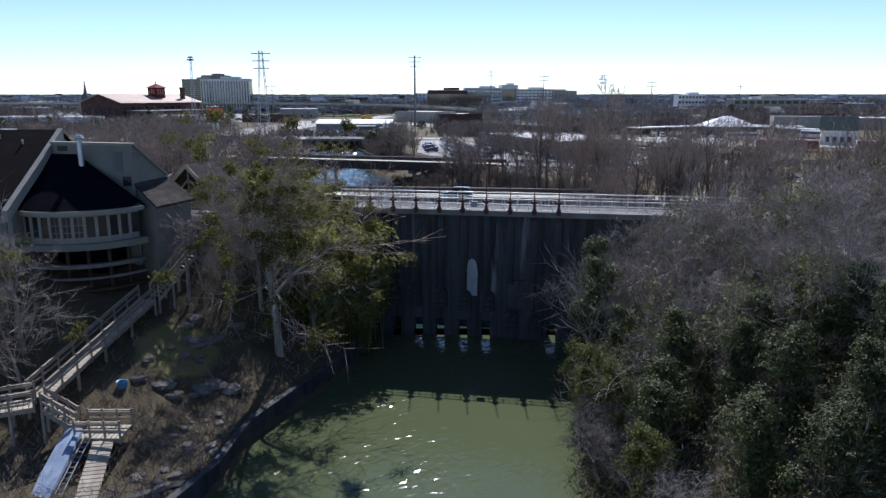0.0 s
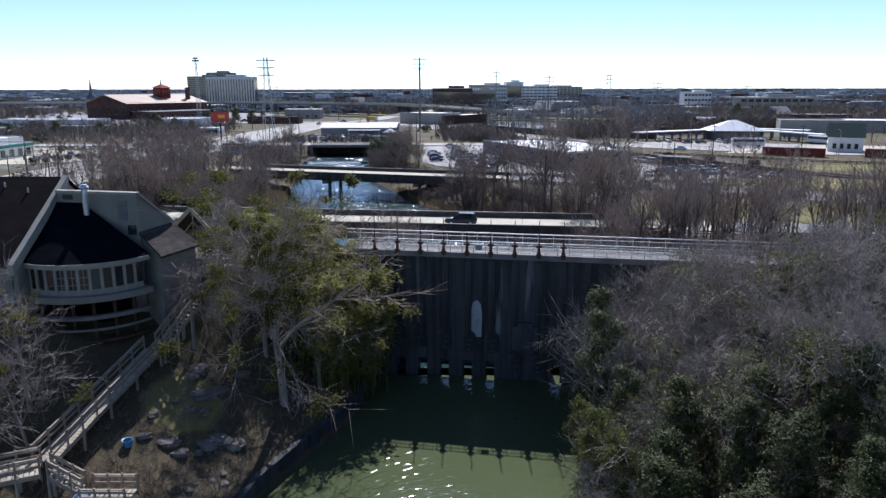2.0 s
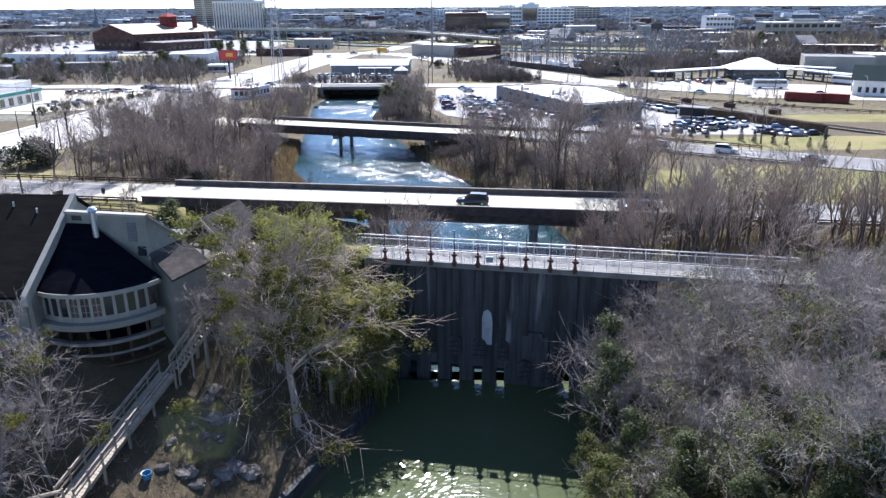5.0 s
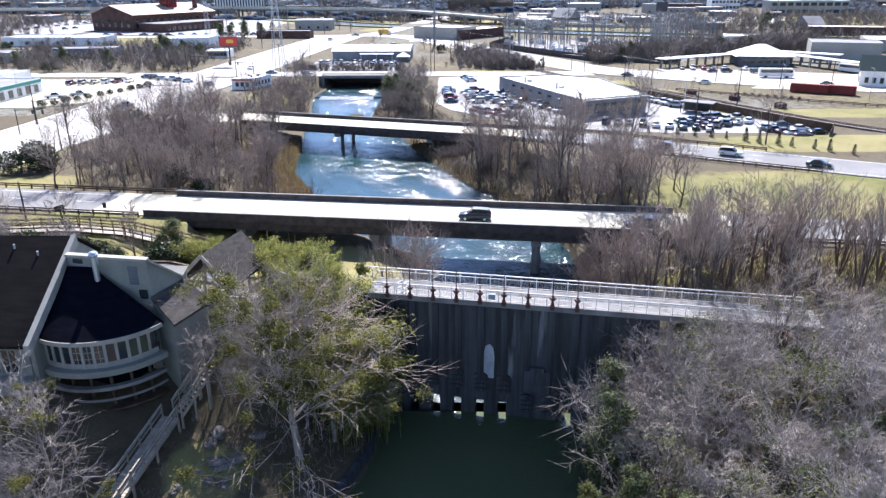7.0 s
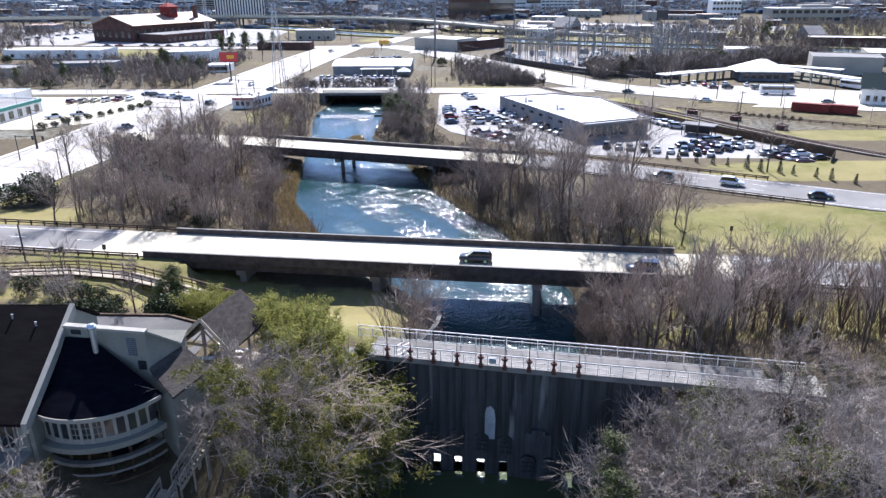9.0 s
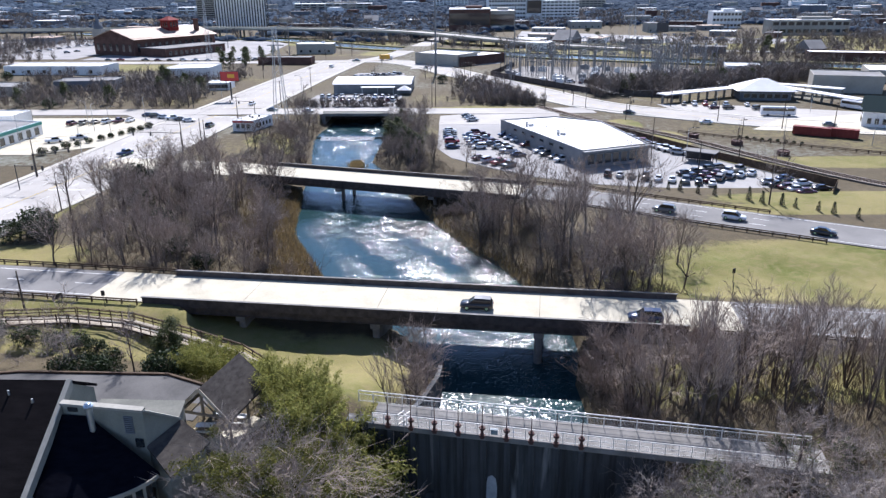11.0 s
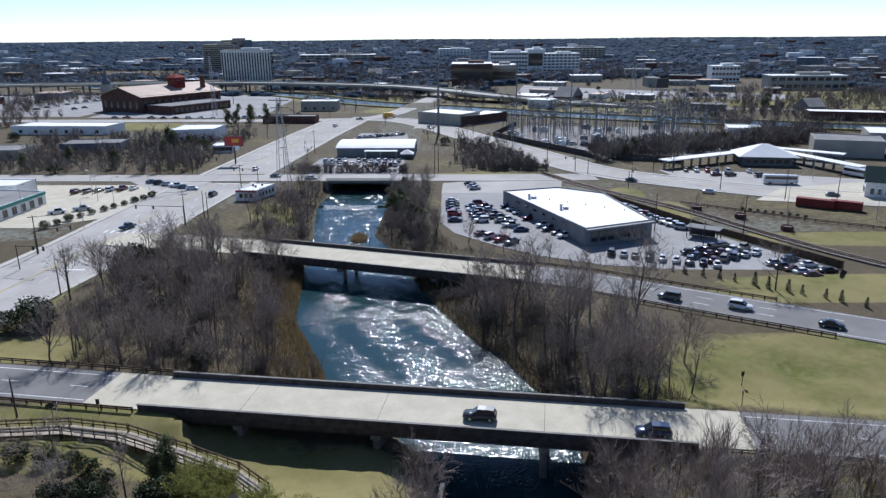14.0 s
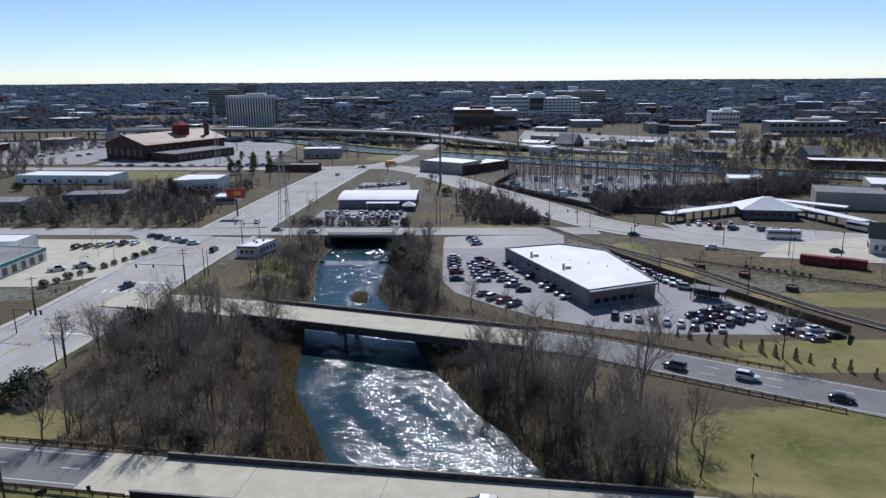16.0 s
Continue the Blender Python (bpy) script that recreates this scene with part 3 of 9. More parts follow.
def water_sheet(name, y0, y1, level, mat, label, wave, cell=0.5, extra=2.5, seed=1):
    """A water surface broken into small tilted facets; wave is the height of the chop."""
    rng = np.random.RandomState(seed)
    ys = np.concatenate([np.arange(max(y0, 24), y1, cell), [y1]])
    if y0 < 24:
        ys = np.concatenate([[-300, -100, -20, 5, 18], ys])
    a, b = np.interp(ys, RIVER_Y, RIVER_L) - extra, np.interp(ys, RIVER_Y, RIVER_R) + extra
    n = int(np.max((b - a)[ys >= 24]) / cell)
    u = np.linspace(0, 1, n + 1)
    X = a[:, None] + (b - a)[:, None] * u[None]
    Y = np.repeat(ys[:, None], n + 1, 1)
    X[1:-1, 1:-1] += (rng.rand(*X[1:-1, 1:-1].shape) - 0.5) * cell * 0.7
    Y[6:-1] += (rng.rand(*Y[6:-1].shape) - 0.5) * cell * 0.7
    # streaks of rougher current between smoother water
    streak = np.clip(0.8 + 0.6 * rough(X * 0.5 + Y * 0.12, Y * 0.16, 1.0, 3.0) + 0.45 * rough(X, Y, 0.9, 1.0), 0.2, 1.6)
    streak = streak * (0.32 + 0.68 * step(74, 104, Y)) if y0 > 60 else streak
    base = level if y0 < 60 or y0 > 200 else 0.3 + (level - 0.3) * step(1.7, 2.4, Y - 69.35 + 0.17 * X)
    if y0 > 60:
        streak = streak * (0.45 + 0.55 * step(0.1, 0.55, (X - a[:, None]) / (b - a)[:, None]))
    Z = base + rng.randn(*X.shape) * wave * streak
    idx = np.arange(X.size).reshape(X.shape)
    quads = np.stack([idx[:-1, :-1], idx[:-1, 1:], idx[1:, 1:], idx[1:, :-1]], -1).reshape(-1, 4)
    tris = np.concatenate([quads[:, [0, 1, 2]], quads[:, [0, 2, 3]]])
    me = bpy.data.meshes.new(name)
    me.from_pydata(np.stack([X, Y, Z], -1).reshape(-1, 3).tolist(), [], tris.tolist())
    me.materials.append(mat)
    return tagged(new(name, me), label, "river", kind="structure")


def dam_y(x):
    return 68.15 - 0.17 * x


water_sheet("water_pool", -300, 68, POOL, M["water_low"], "murky green pool below the dam, lightly rippled", 0.0075, 0.33)
water_sheet("water_river_south", 69.2, 104.6, RIVER, M["water_up"], "dark blue river between the dam and the road bridge", 0.0165, 0.2, seed=2)
water_sheet("water_river", 104.6, 188, RIVER, M["water_up"], "dark blue river, rippled and glittering in the sun", 0.0125, 0.145, seed=6)
water_sheet("water_river_north", 188, 258, RIVER, M["water_up"], "dark blue river above the second bridge, glittering in the sun", 0.0235, 0.3, seed=7)
water_sheet("water_upper", 258.6, 299, RIVER + 0.4, M["water_up"], "dark river water above a low weir", 0.05, 0.6, seed=3)


def strip(line, width, z_up=0.0, start=None, end=None, thick=0.3, mb=None, mi=0, shift=0.0):
    """A road slab along a centre line, as a Mesh."""
    mb = mb or Mesh()
    pts = [Vector(p) for p in line]
    rings = []
    for i, p in enumerate(pts):
        a, b = pts[max(i - 1, 0)], pts[min(i + 1, len(pts) - 1)]
        d = Vector((b.x - a.x, b.y - a.y, 0)).normalized()
        s = Vector((d.y, -d.x, 0))
        c = p + s * shift
        rings.append([c - s * width / 2 + Vector((0, 0, z_up)), c - s * width / 2 + Vector((0, 0, z_up - thick)),
                      c + s * width / 2 + Vector((0, 0, z_up - thick)), c + s * width / 2 + Vector((0, 0, z_up))])
    mb.loft(rings, mi)
    return mb


def refine(line, every=12.0):
    """Extra points along a line, rounded at its corners."""
    pts = [Vector(p) for p in line]
    for _ in range(2):
        out = [pts[0]]
        for a, b in zip(pts, pts[1:]):
            out += [a.lerp(b, 0.25), a.lerp(b, 0.75)] if (b - a).length > every else [a.lerp(b, 0.5)]
        pts = out + [pts[-1]]
    return pts


def cut(line, x0, x1):
    """The stretch of a line between two x."""
    x0, x1 = max(x0, line[0][0]), min(x1, line[-1][0])
    xs = [x0] + [p[0] for p in line if x0 < p[0] < x1] + [x1]
    return [at_x(line, x) for x in xs]


def at_x(line, x):
    for (x0, y0, z0), (x1, y1, z1) in zip(line, line[1:]):
        if x0 <= x <= x1:
            t = (x - x0) / (x1 - x0)
            return Vector((x, y0 + t * (y1 - y0), z0 + t * (z1 - z0)))


# road slabs; the two river bridges are built apart
for nm, line, width, mat, lab in (
        ("road_south_west", cut(ROAD_SOUTH[0], -420, -55.6), 10.4, "asphalt", "grey asphalt two-lane road on a low bank"),
        ("road_south_east", cut(ROAD_SOUTH[0], 38.0, 460), 10.4, "asphalt", "grey asphalt two-lane road beside a lawn"),
        ("approach_slab_west", cut(ROAD_SOUTH[0], -55.6, -46.6), 10.4, "concrete", "pale concrete approach slab before the bridge"),
        ("approach_slab_east", cut(ROAD_SOUTH[0], 30.6, 38.0), 10.4, "concrete", "pale concrete approach slab beyond the bridge"),
        ("road_north_west", cut(ROAD_NORTH[0], -98, -55), 12.6, "concrete", "pale concrete road leading to the second bridge"),
        ("road_north_east", cut(ROAD_NORTH[0], 14, 460), 12.6, "asphalt", "grey asphalt road with three lanes"),
        ("road_west", refine(ROAD_WEST[0]), 25.0, "asphalt_pale", "wide sun-bleached city street"),
        ("road_cross", refine(ROAD_CROSS[0]), 13.0, "asphalt_pale", "pale cross street over the river"),
        ("road_east", refine(ROAD_EAST[0]), 17.0, "asphalt_pale", "pale curving street with worn lane lines"),
        ("road_far", refine(ROAD_FAR[0]), 14.0, "asphalt_pale", "pale far street crossing the canal")):
    off = {"road_cross": 0.012, "road_east": 0.024, "road_far": 0.036, "road_north_west": 0.048}.get(nm, 0.0)
    setting(nm, strip(line, width, off, thick=0.5), M[mat], lab, "road")

bank = Mesh()
for side in (-1, 1):
    strip(refine(CANAL[0]), 5.0, 0.7, thick=1.4, mb=bank, shift=side * (CANAL[1] / 2 + 2.4))
setting("canal_bank", bank, M["bank_grass"], "low grassy banks along the canal", "bank")
setting("water_canal", strip(refine(CANAL[0]), CANAL[1], 0.0, thick=0.1), M["canal"], "pale blue still canal between grassy banks", "canal")

# kerbs and lane lines
kb = Mesh()
for line, width in ((ROAD_WEST[0], 25.0), (ROAD_EAST[0], 17.0)):
    for s in (-1, 1):
        strip([p for p in refine(line) if not (line is ROAD_WEST[0] and s == 1 and (190 < p.y < 214 or 278 < p.y < 300)) and not (line is ROAD_EAST[0] and s == 1 and p.y < 305 and p.y > 285)],
              0.35, 0.16, thick=0.4, mb=kb, shift=s * (width / 2 + 0.1))
        strip(refine(line), 1.6, 0.12, thick=0.4, mb=kb, shift=s * (width / 2 + 1.1))
setting("kerb", kb, M["kerb"], "pale concrete kerbs and narrow pavements", "kerb")


def dashes(line, shift, on, off, w, mb, mi, up=0.006):
    pts = refine(line)
    run, draw = 0.0, True
    for a, b in zip(pts, pts[1:]):
        d = (b - a)
        L = d.length
        d = d / L
        s = Vector((d.y, -d.x, 0)) * shift
        t = 0.0
        while t < L:
            seg = min((on if draw else off) - run, L - t)
            if draw:
                p, q = a + d * t + s, a + d * (t + seg) + s
                n = Vector((d.y, -d.x, 0)) * w / 2
                mb.face([p - n + Vector((0, 0, up)), p + n + Vector((0, 0, up)), q + n + Vector((0, 0, up)), q - n + Vector((0, 0, up))], mi)
            t += seg
            run += seg
            if run >= (on if draw else off) - 1e-6:
                run, draw = 0.0, (not draw) if off > 0 else True


mk = Mesh()
for x0, x1 in ((-420, -56), (38.5, 460)):
    ln = cut(ROAD_SOUTH[0], x0, x1)
    dashes(ln, 0.0, 3, 9, 0.14, mk, 0)
    dashes(ln, 3.9, 9, 0, 0.14, mk, 0)
    dashes(ln, -3.9, 9, 0, 0.14, mk, 0)
ln = cut(ROAD_NORTH[0], 15, 460)
for sh in (-1.9, 1.9):
    dashes(ln, sh, 3, 9, 0.14, mk, 0)
for sh in (-5.4, 5.4):
    dashes(ln, sh, 9, 0, 0.14, mk, 0)
for ln, shs in ((ROAD_WEST[0], (-8.0, -4.2, 4.2, 8.0)), (ROAD_EAST[0], (-4.6, 4.6))):
    for sh in shs:
        dashes(ln, sh, 3, 9, 0.14, mk, 0, 0.05)
    for sh in (-0.15, 0.15):
        dashes(ln, sh, 9, 0, 0.1, mk, 1, 0.05)
for x, y, w in ((-97.5, 219.0, 9.0), (-100, 176.0, 9.0), (-94, 279.0, 9.0)):
    mk.box((x + 3.5, y, 6.04), (w, 0.6, 0.02))
for k in range(9):
    mk.box((-104 + k * 2.1, 210.5, 6.04), (0.6, 2.6, 0.02))
    mk.box((-84.5, 191 + k * 1.6, 6.12), (2.6, 0.55, 0.02))
setting("lane_marking", mk, [M["paint_white"], M["paint_yellow"]], "worn white and yellow lane lines", "road marking")


# ---- bridges ----
def beam_bridge(name, line, x0, x1, width, label, deck_t, wall_h, pier_xs, pier_w, girder_h, mats):
    a, b = at_x(line, x0), at_x(line, x1)
    mid = (a + b) / 2
    ang = math.degrees(math.atan2(b.y - a.y, b.x - a.x))
    L = (b - a).length
    th = thing(name, (mid.x, mid.y, mid.z, 0, 0, ang), label, "bridge")
    mb = Mesh()
    mb.box((0, 0, -deck_t / 2), (L, width, deck_t))
    part("deck", mb, mats[0], th, "pale sunlit concrete deck")
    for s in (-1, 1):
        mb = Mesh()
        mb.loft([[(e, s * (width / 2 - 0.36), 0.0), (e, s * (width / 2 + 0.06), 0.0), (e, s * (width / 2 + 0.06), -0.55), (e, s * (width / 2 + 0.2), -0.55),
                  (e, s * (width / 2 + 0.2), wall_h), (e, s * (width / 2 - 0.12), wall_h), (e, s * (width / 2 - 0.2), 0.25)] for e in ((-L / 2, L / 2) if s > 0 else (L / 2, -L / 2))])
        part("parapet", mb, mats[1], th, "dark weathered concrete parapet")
        mb = Mesh()
        mb.box((0, s * (width / 2 + 0.04), wall_h + 0.05), (L + 0.3, 0.42, 0.1))
        part("coping", mb, M["concrete_dark"], th)
    n = max(4, int(width / 2.4))
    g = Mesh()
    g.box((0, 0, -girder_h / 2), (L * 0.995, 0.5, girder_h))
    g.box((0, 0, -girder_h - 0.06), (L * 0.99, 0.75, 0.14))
    # shade on the girder faces is put into the colour, hence the parapet's dark concrete
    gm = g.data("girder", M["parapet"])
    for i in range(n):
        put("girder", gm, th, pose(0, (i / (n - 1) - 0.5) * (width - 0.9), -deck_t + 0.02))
    for px in pier_xs:
        u = (px - mid.x) / math.cos(radians(ang))
        cap = Mesh()
        cap.prism([(u - 0.7, -width / 2 + 0.3), (u + 0.7, -width / 2 + 0.3), (u + 0.7, width / 2 - 0.3), (u - 0.7, width / 2 - 0.3)], -deck_t - girder_h - 0.95, -deck_t - girder_h - 0.1)
        part("pier_cap", cap, M["concrete_dark"], th)
        col = Mesh()
        hw, zz = width / 2 - 1.2, (-mid.z - 2.2, -deck_t - girder_h - 0.9)
        if pier_w < 1.2:
            for s in (-0.62, 0.62):
                cl = Mesh()
                cl.tube((u, s * hw, zz[0]), (u, s * hw, zz[1]), 0.45, 0.45, 12, caps=True)
                part("pier_column", cl, M["concrete_dark"], th, "round stained concrete column")
            continue
        ring = [(u + pier_w / 2 * math.cos(k * math.pi / 6), (hw if k < 6 else -hw) + pier_w / 2 * math.sin(k * math.pi / 6)) for k in range(12)]
        col.prism(ring, zz[0], zz[1])
        part("pier_wall", col, M["concrete_dark"], th, "stained round-nosed concrete pier")
    # joints across the deck
    jm = Mesh()
    jm.box((0, 0, 0.004), (0.05, width - 0.8, 0.008))
    jd = jm.data("deck_joint", M["parapet"])
    for px in pier_xs:
        put("deck_joint", jd, th, pose((px - mid.x) / math.cos(radians(ang)), 0, 0))
    for s in (-1, 1):
        ab = Mesh()
        ab.box((s * (L / 2 - 0.6), 0, -deck_t - 3.2), (1.6, width - 0.2, 6.6))
        part("abutment", ab, M["concrete_dark"], th)
    return th


beam_bridge("road_bridge", ROAD_SOUTH[0], -46.6, 30.6, 10.4, "long low concrete road bridge with dark parapets over the river", 0.35, 0.75, (-32, -12, 11), 1.2, 1.2, (M["concrete"], M["parapet"]))
beam_bridge("road_bridge", ROAD_NORTH[0], -55.0, 14.0, 12.6, "second concrete road bridge with dark parapets over the river", 0.35, 0.75, (-29, -6), 1.1, 0.8, (M["concrete"], M["parapet"]))

# low street bridge with a pale balustrade
sb = thing("street_bridge", (-41, 281.8, 6.5), "low street bridge with a pale concrete balustrade over the river", "bridge")
mb = Mesh()
mb.box((0, 6.5, -0.45), (27, 13.6, 0.85))
part("deck", mb, M["concrete_dark"], sb)
mb = Mesh()
mb.box((0, 0.0, 0.95), (25, 0.4, 0.18))
mb.box((0, 0.0, 0.1), (25, 0.4, 0.2))
part("balustrade_rail", mb, M["concrete"], sb)
bl = Mesh()
bl.box((0, 0, 0.53), (0.42, 0.26, 0.68))
bl = bl.data("baluster", M["concrete"])
for k in range(31):
    put("baluster", bl, sb, pose(-12.3 + k * 0.82, 0, 0))
for s in (-1, 1):
    mb = Mesh()
    mb.box((s * 12.9, 6.5, -3.6), (2.0, 13.4, 6.2))
    part("abutment", mb, M["concrete_dark"], sb)
# solid dark panel drawn in place of the shaded opening
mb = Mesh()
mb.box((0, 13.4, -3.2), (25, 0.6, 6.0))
part("back_wall", mb, M["parapet"], sb, "dark wall closing the culvert mouth, the shade inside put into its colour")

# the weir's white water
rng = random.Random(5)
wm = Mesh()
for k in range(46):
    x = -50 + 18.5 * k / 45
    for j in range(5):
        y = 258.6 - j * 0.9 + rng.uniform(-0.3, 0.3)
        z = RIVER + 0.43 - 0.12 * j + rng.uniform(-0.05, 0.06)
        wm.box((x + rng.uniform(-.2, .2), y, z - 0.1), (rng.uniform(0.4, 0.8), rng.uniform(0.5, 1.2), 0.3), rng.uniform(-20, 20), top=0.5)
setting("white_water", wm, M["foam"], "foaming white water over the low weir", "water", kind="stuff")

# ---- the dam and its walkway ----
DAM_TURN = math.degrees(math.atan(-0.17))
dam = thing("dam", (2, dam_y(2), 0, 0, 0, DAM_TURN), "tall stained concrete dam wall with sluice holes and a railed walkway", "dam")
HOLES = (-6.75, -4.55, -2.35, -0.05, 2.2, 8.6)
TOPZ = 12.35
wall = Mesh()
edges = [-13.5]
for h in HOLES:
    edges += [h - 0.46, h + 0.46]
edges.append(16.5)
for i in range(0, len(edges), 2):
    a, b = edges[i], edges[i + 1]
    pr = Mesh()
    pr.box(((a + b) / 2, 0.6, 0.1), (b - a, 1.2, 3.18))
    part("wall_pier", pr, M["dam"], dam)
wall.box((1.5, 0.6, (TOPZ + 1.7) / 2), (30, 1.2, TOPZ - 1.7))
ft = Mesh()
ft.box((1.5, 0.6, -1.6), (30, 1.24, 1.6))
part("footing", ft, M["dam"], dam)
part("wall", wall, M["dam"], dam)
pil = Mesh()
pil.loft([[(-0.3, 0, 0), (0.3, 0, 0), (0.3, -0.34, 0), (-0.3, -0.34, 0)], [(-0.3, 0, 8.8), (0.3, 0, 8.8), (0.3, -0.34, 8.8), (-0.3, -0.34, 8.8)], [(-0.24, 0, 9.3), (0.24, 0, 9.3), (0.24, -0.06, 9.3), (-0.24, -0.06, 9.3)]])
pilaster = pil.data("pilaster", M["dam"])
POSTS = [-9.0 + 2.25 * k for k in range(9)]
for x in POSTS:
    put("pilaster", pilaster, dam, pose(x + 0.05, 0.02, 3.0))
# arched gate hoods set on the face, some of them lower down
hood = Mesh()
arch = [(-0.72, 0.0), (0.72, 0.0), (0.72, 1.55)] + [(0.72 * math.cos(a), 1.55 + 0.55 * math.sin(a)) for a in (math.pi / 6, math.pi / 3, math.pi / 2, 2 * math.pi / 3, 5 * math.pi / 6)] + [(-0.72, 1.55)]
hood.loft([[(x, 0.05, z) for x, z in arch], [(x, -0.3, z) for x, z in arch]])
hood_me = hood.data("gate_hood", M["dam"])
slab = Mesh()
for k in range(3):
    slab.box((0, -0.36, 0.28 + k * 0.52), (1.3, 0.16, 0.3))
slab_me = slab.data("gate_slab", M["dam"])
for x, z in ((-6.9, 3.0), (-4.9, 3.2), (-2.3, 2.9), (0.1, 2.7), (2.4, 2.7), (4.7, 0.75), (6.8, 0.75)):
    h = put("gate_hood", hood_me, dam, pose(x, 0, z))
    put("gate_slab", slab_me, h, pose(0, 0, 0))
blk = Mesh()
blk.box((5.6, -0.18, 4.4), (2.5, 0.5, 2.4))
blk.box((5.6, -0.24, 5.75), (1.3, 0.5, 0.5))
part("patch_block", blk, M["dam"], dam, "paler concrete patch between the gates")
lime = Mesh()
lime.loft([[(x, -0.012 - d, z) for x, z in ((0.35, 4.2), (1.35, 4.2), (1.4, 6.6), (1.25, 7.6), (0.9, 7.95), (0.5, 7.7), (0.3, 6.8))] for d in (0.0, 0.02)])
part("lime_stain", lime, surface("lime_bloom", (0.30, 0.32, 0.34), (0.5, 0.52, 0.54), 0.8, 0.8), dam, "pale lime bloom running down the face")
but = Mesh()
but.prism([(-0.3, 0), (0.3, 0), (0.3, 1.7), (-0.3, 1.7)], -3, TOPZ)
buttress = but.data("buttress", M["dam"])
for x in POSTS:
    put("buttress", buttress, dam, pose(x + 1.1, 1.2, 0))

# walkway
deck = Mesh()
deck.box((9.5, 1.15, TOPZ + 0.2), (41, 3.5, 0.4))
deck.box((9.5, -0.66, TOPZ + 0.16), (41, 0.14, 0.5))
part("walkway_slab", deck, M["concrete_dark"], dam, "pale concrete walkway slab")


def rail_run(parent, x0, x1, y, z, step_m, rails, picket, mat, lean=0.0):
    post = Mesh()
    post.box((0, 0, 0.58), (0.07, 0.07, 1.16))
    pm = post.data("rail_post", mat)
    n = int((x1 - x0) / step_m)
    for k in range(n + 1):
        put("rail_post", pm, parent, pose(x0 + k * step_m, y, z + lean * k * step_m))
    for h, r in rails:
        mb = Mesh()
        mb.tube((x0, y, z + h), (x0 + n * step_m, y, z + h + lean * n * step_m), r, r, 8, caps=True)
        part("hand_rail", mb, mat, parent)
    if picket:
        mb = Mesh()
        for k in range(int(n * step_m / picket)):
            mb.box((x0 + k * picket, y, z + 0.55 + lean * k * picket), (0.018, 0.018, 0.9))
        tagged(part("railing_infill", mb, mat, parent), kind="stuff")


rail_run(dam, -10.6, 30, -0.55, TOPZ + 0.4, 1.12, ((1.12, 0.05), (0.62, 0.03), (0.14, 0.03)), 0.16, M["white_pipe"])
rail_run(dam, -13.0, 30, 2.72, TOPZ + 0.4, 1.5, ((1.3, 0.06), (0.95, 0.035), (0.18, 0.035)), 0.13, M["white_pipe"])
# gate hoists along the front edge, each with a tall stem
ho = Mesh()
ho.box((0, 0, 0.08), (0.5, 0.42, 0.16))
ho.loft([[(a * r, b * r, z) for a, b in ((1, 0), (.7, .7), (0, 1), (-.7, .7), (-1, 0), (-.7, -.7), (0, -1), (.7, -.7))] for z, r in ((0.16, 0.2), (0.5, 0.12), (0.72, 0.12), (0.78, 0.27), (1.0, 0.27), (1.06, 0.12), (1.2, 0.1))])
ho.tube((-0.32, 0, 0.9), (0.32, 0, 0.9), 0.04, 0.04, 6, caps=True)
hoist_me = ho.data("hoist_body", M["iron"])
st = Mesh()
st.tube((0, 0, 1.1), (0, 0, 3.3), 0.045, 0.035, 8, caps=True)
stem_me = st.data("stem", M["iron"])
for x in POSTS:
    h = thing("gate_hoist", pose(2, dam_y(2), 0, 0, 0, DAM_TURN) @ pose(x, -0.85, TOPZ + 0.42), "rusty black sluice gate hoist with a tall stem", "gate hoist", "hoists along the dam")
    part("hoist_body", hoist_me, None, h)
    part("stem", stem_me, None, h)
    fm = Mesh()
    fm.box((0, 0.25, -0.15), (0.36, 0.5, 0.3))
    part("bracket", fm, M["iron"], h)
for x in (-7.9, -7.3):
    g = thing("gate_leaf", pose(2, dam_y(2), 0, 0, 0, DAM_TURN) @ pose(x, -0.2, TOPZ + 0.4, 0, 0, 62), "open pale metal gate leaf on the walkway", "gate")
    mb = Mesh()
    for z in (0.1, 0.65, 1.2):
        mb.bar((-0.5, 0, z), (0.5, 0, z), 0.05, 0.05)
    for s in (-0.5, 0.5):
        mb.bar((s, 0, 0), (s, 0, 1.25), 0.05, 0.05)
    part("gate_frame", mb, M["white_pipe"], g)
bx = thing("control_box", pose(2, dam_y(2), 0, 0, 0, DAM_TURN) @ pose(1.1, -0.75, TOPZ + 0.75), "grey-blue steel control box hung on the walkway railing", "control box")
mb = Mesh()
mb.box((0, 0, 0.25), (0.62, 0.2, 0.5))
mb.box((0, -0.02, 0.52), (0.68, 0.28, 0.05))
part("case", mb, plain("grey_blue_enamel", (0.25, 0.31, 0.34), 0.5), bx)

# wing walls: the concrete edge of the pool and the slanting wall above the dam
pw = Mesh()
outer = [(np.interp(y, RIVER_Y, RIVER_L), y) for y in (18, 30, 36, 40, 43, 46, 50, 54, 57, 61, 64.5, 68.2)]
pw.loft([[(x - 0.55, y, -2), (x, y, -2), (x, y, 1.45), (x - 0.55, y, 1.45)] for x, y in outer])
# the dam's dark material carries the shade on this paler wall
setting("pool_wall", pw, M["dam"], "low weathered concrete wall along the pool, its shade put into the dark colour", "wall")
ww = Mesh()
ww.loft([[(x - 0.3, y, -1), (x + 0.3, y, -1), (x + 0.3, y, z), (x - 0.3, y, z)] for x, y, z in ((-5.6, 71.6, 12.0), (-4.6, 78, 9.5), (-3.2, 90, 5.6), (-2.9, 97, 3.8))])
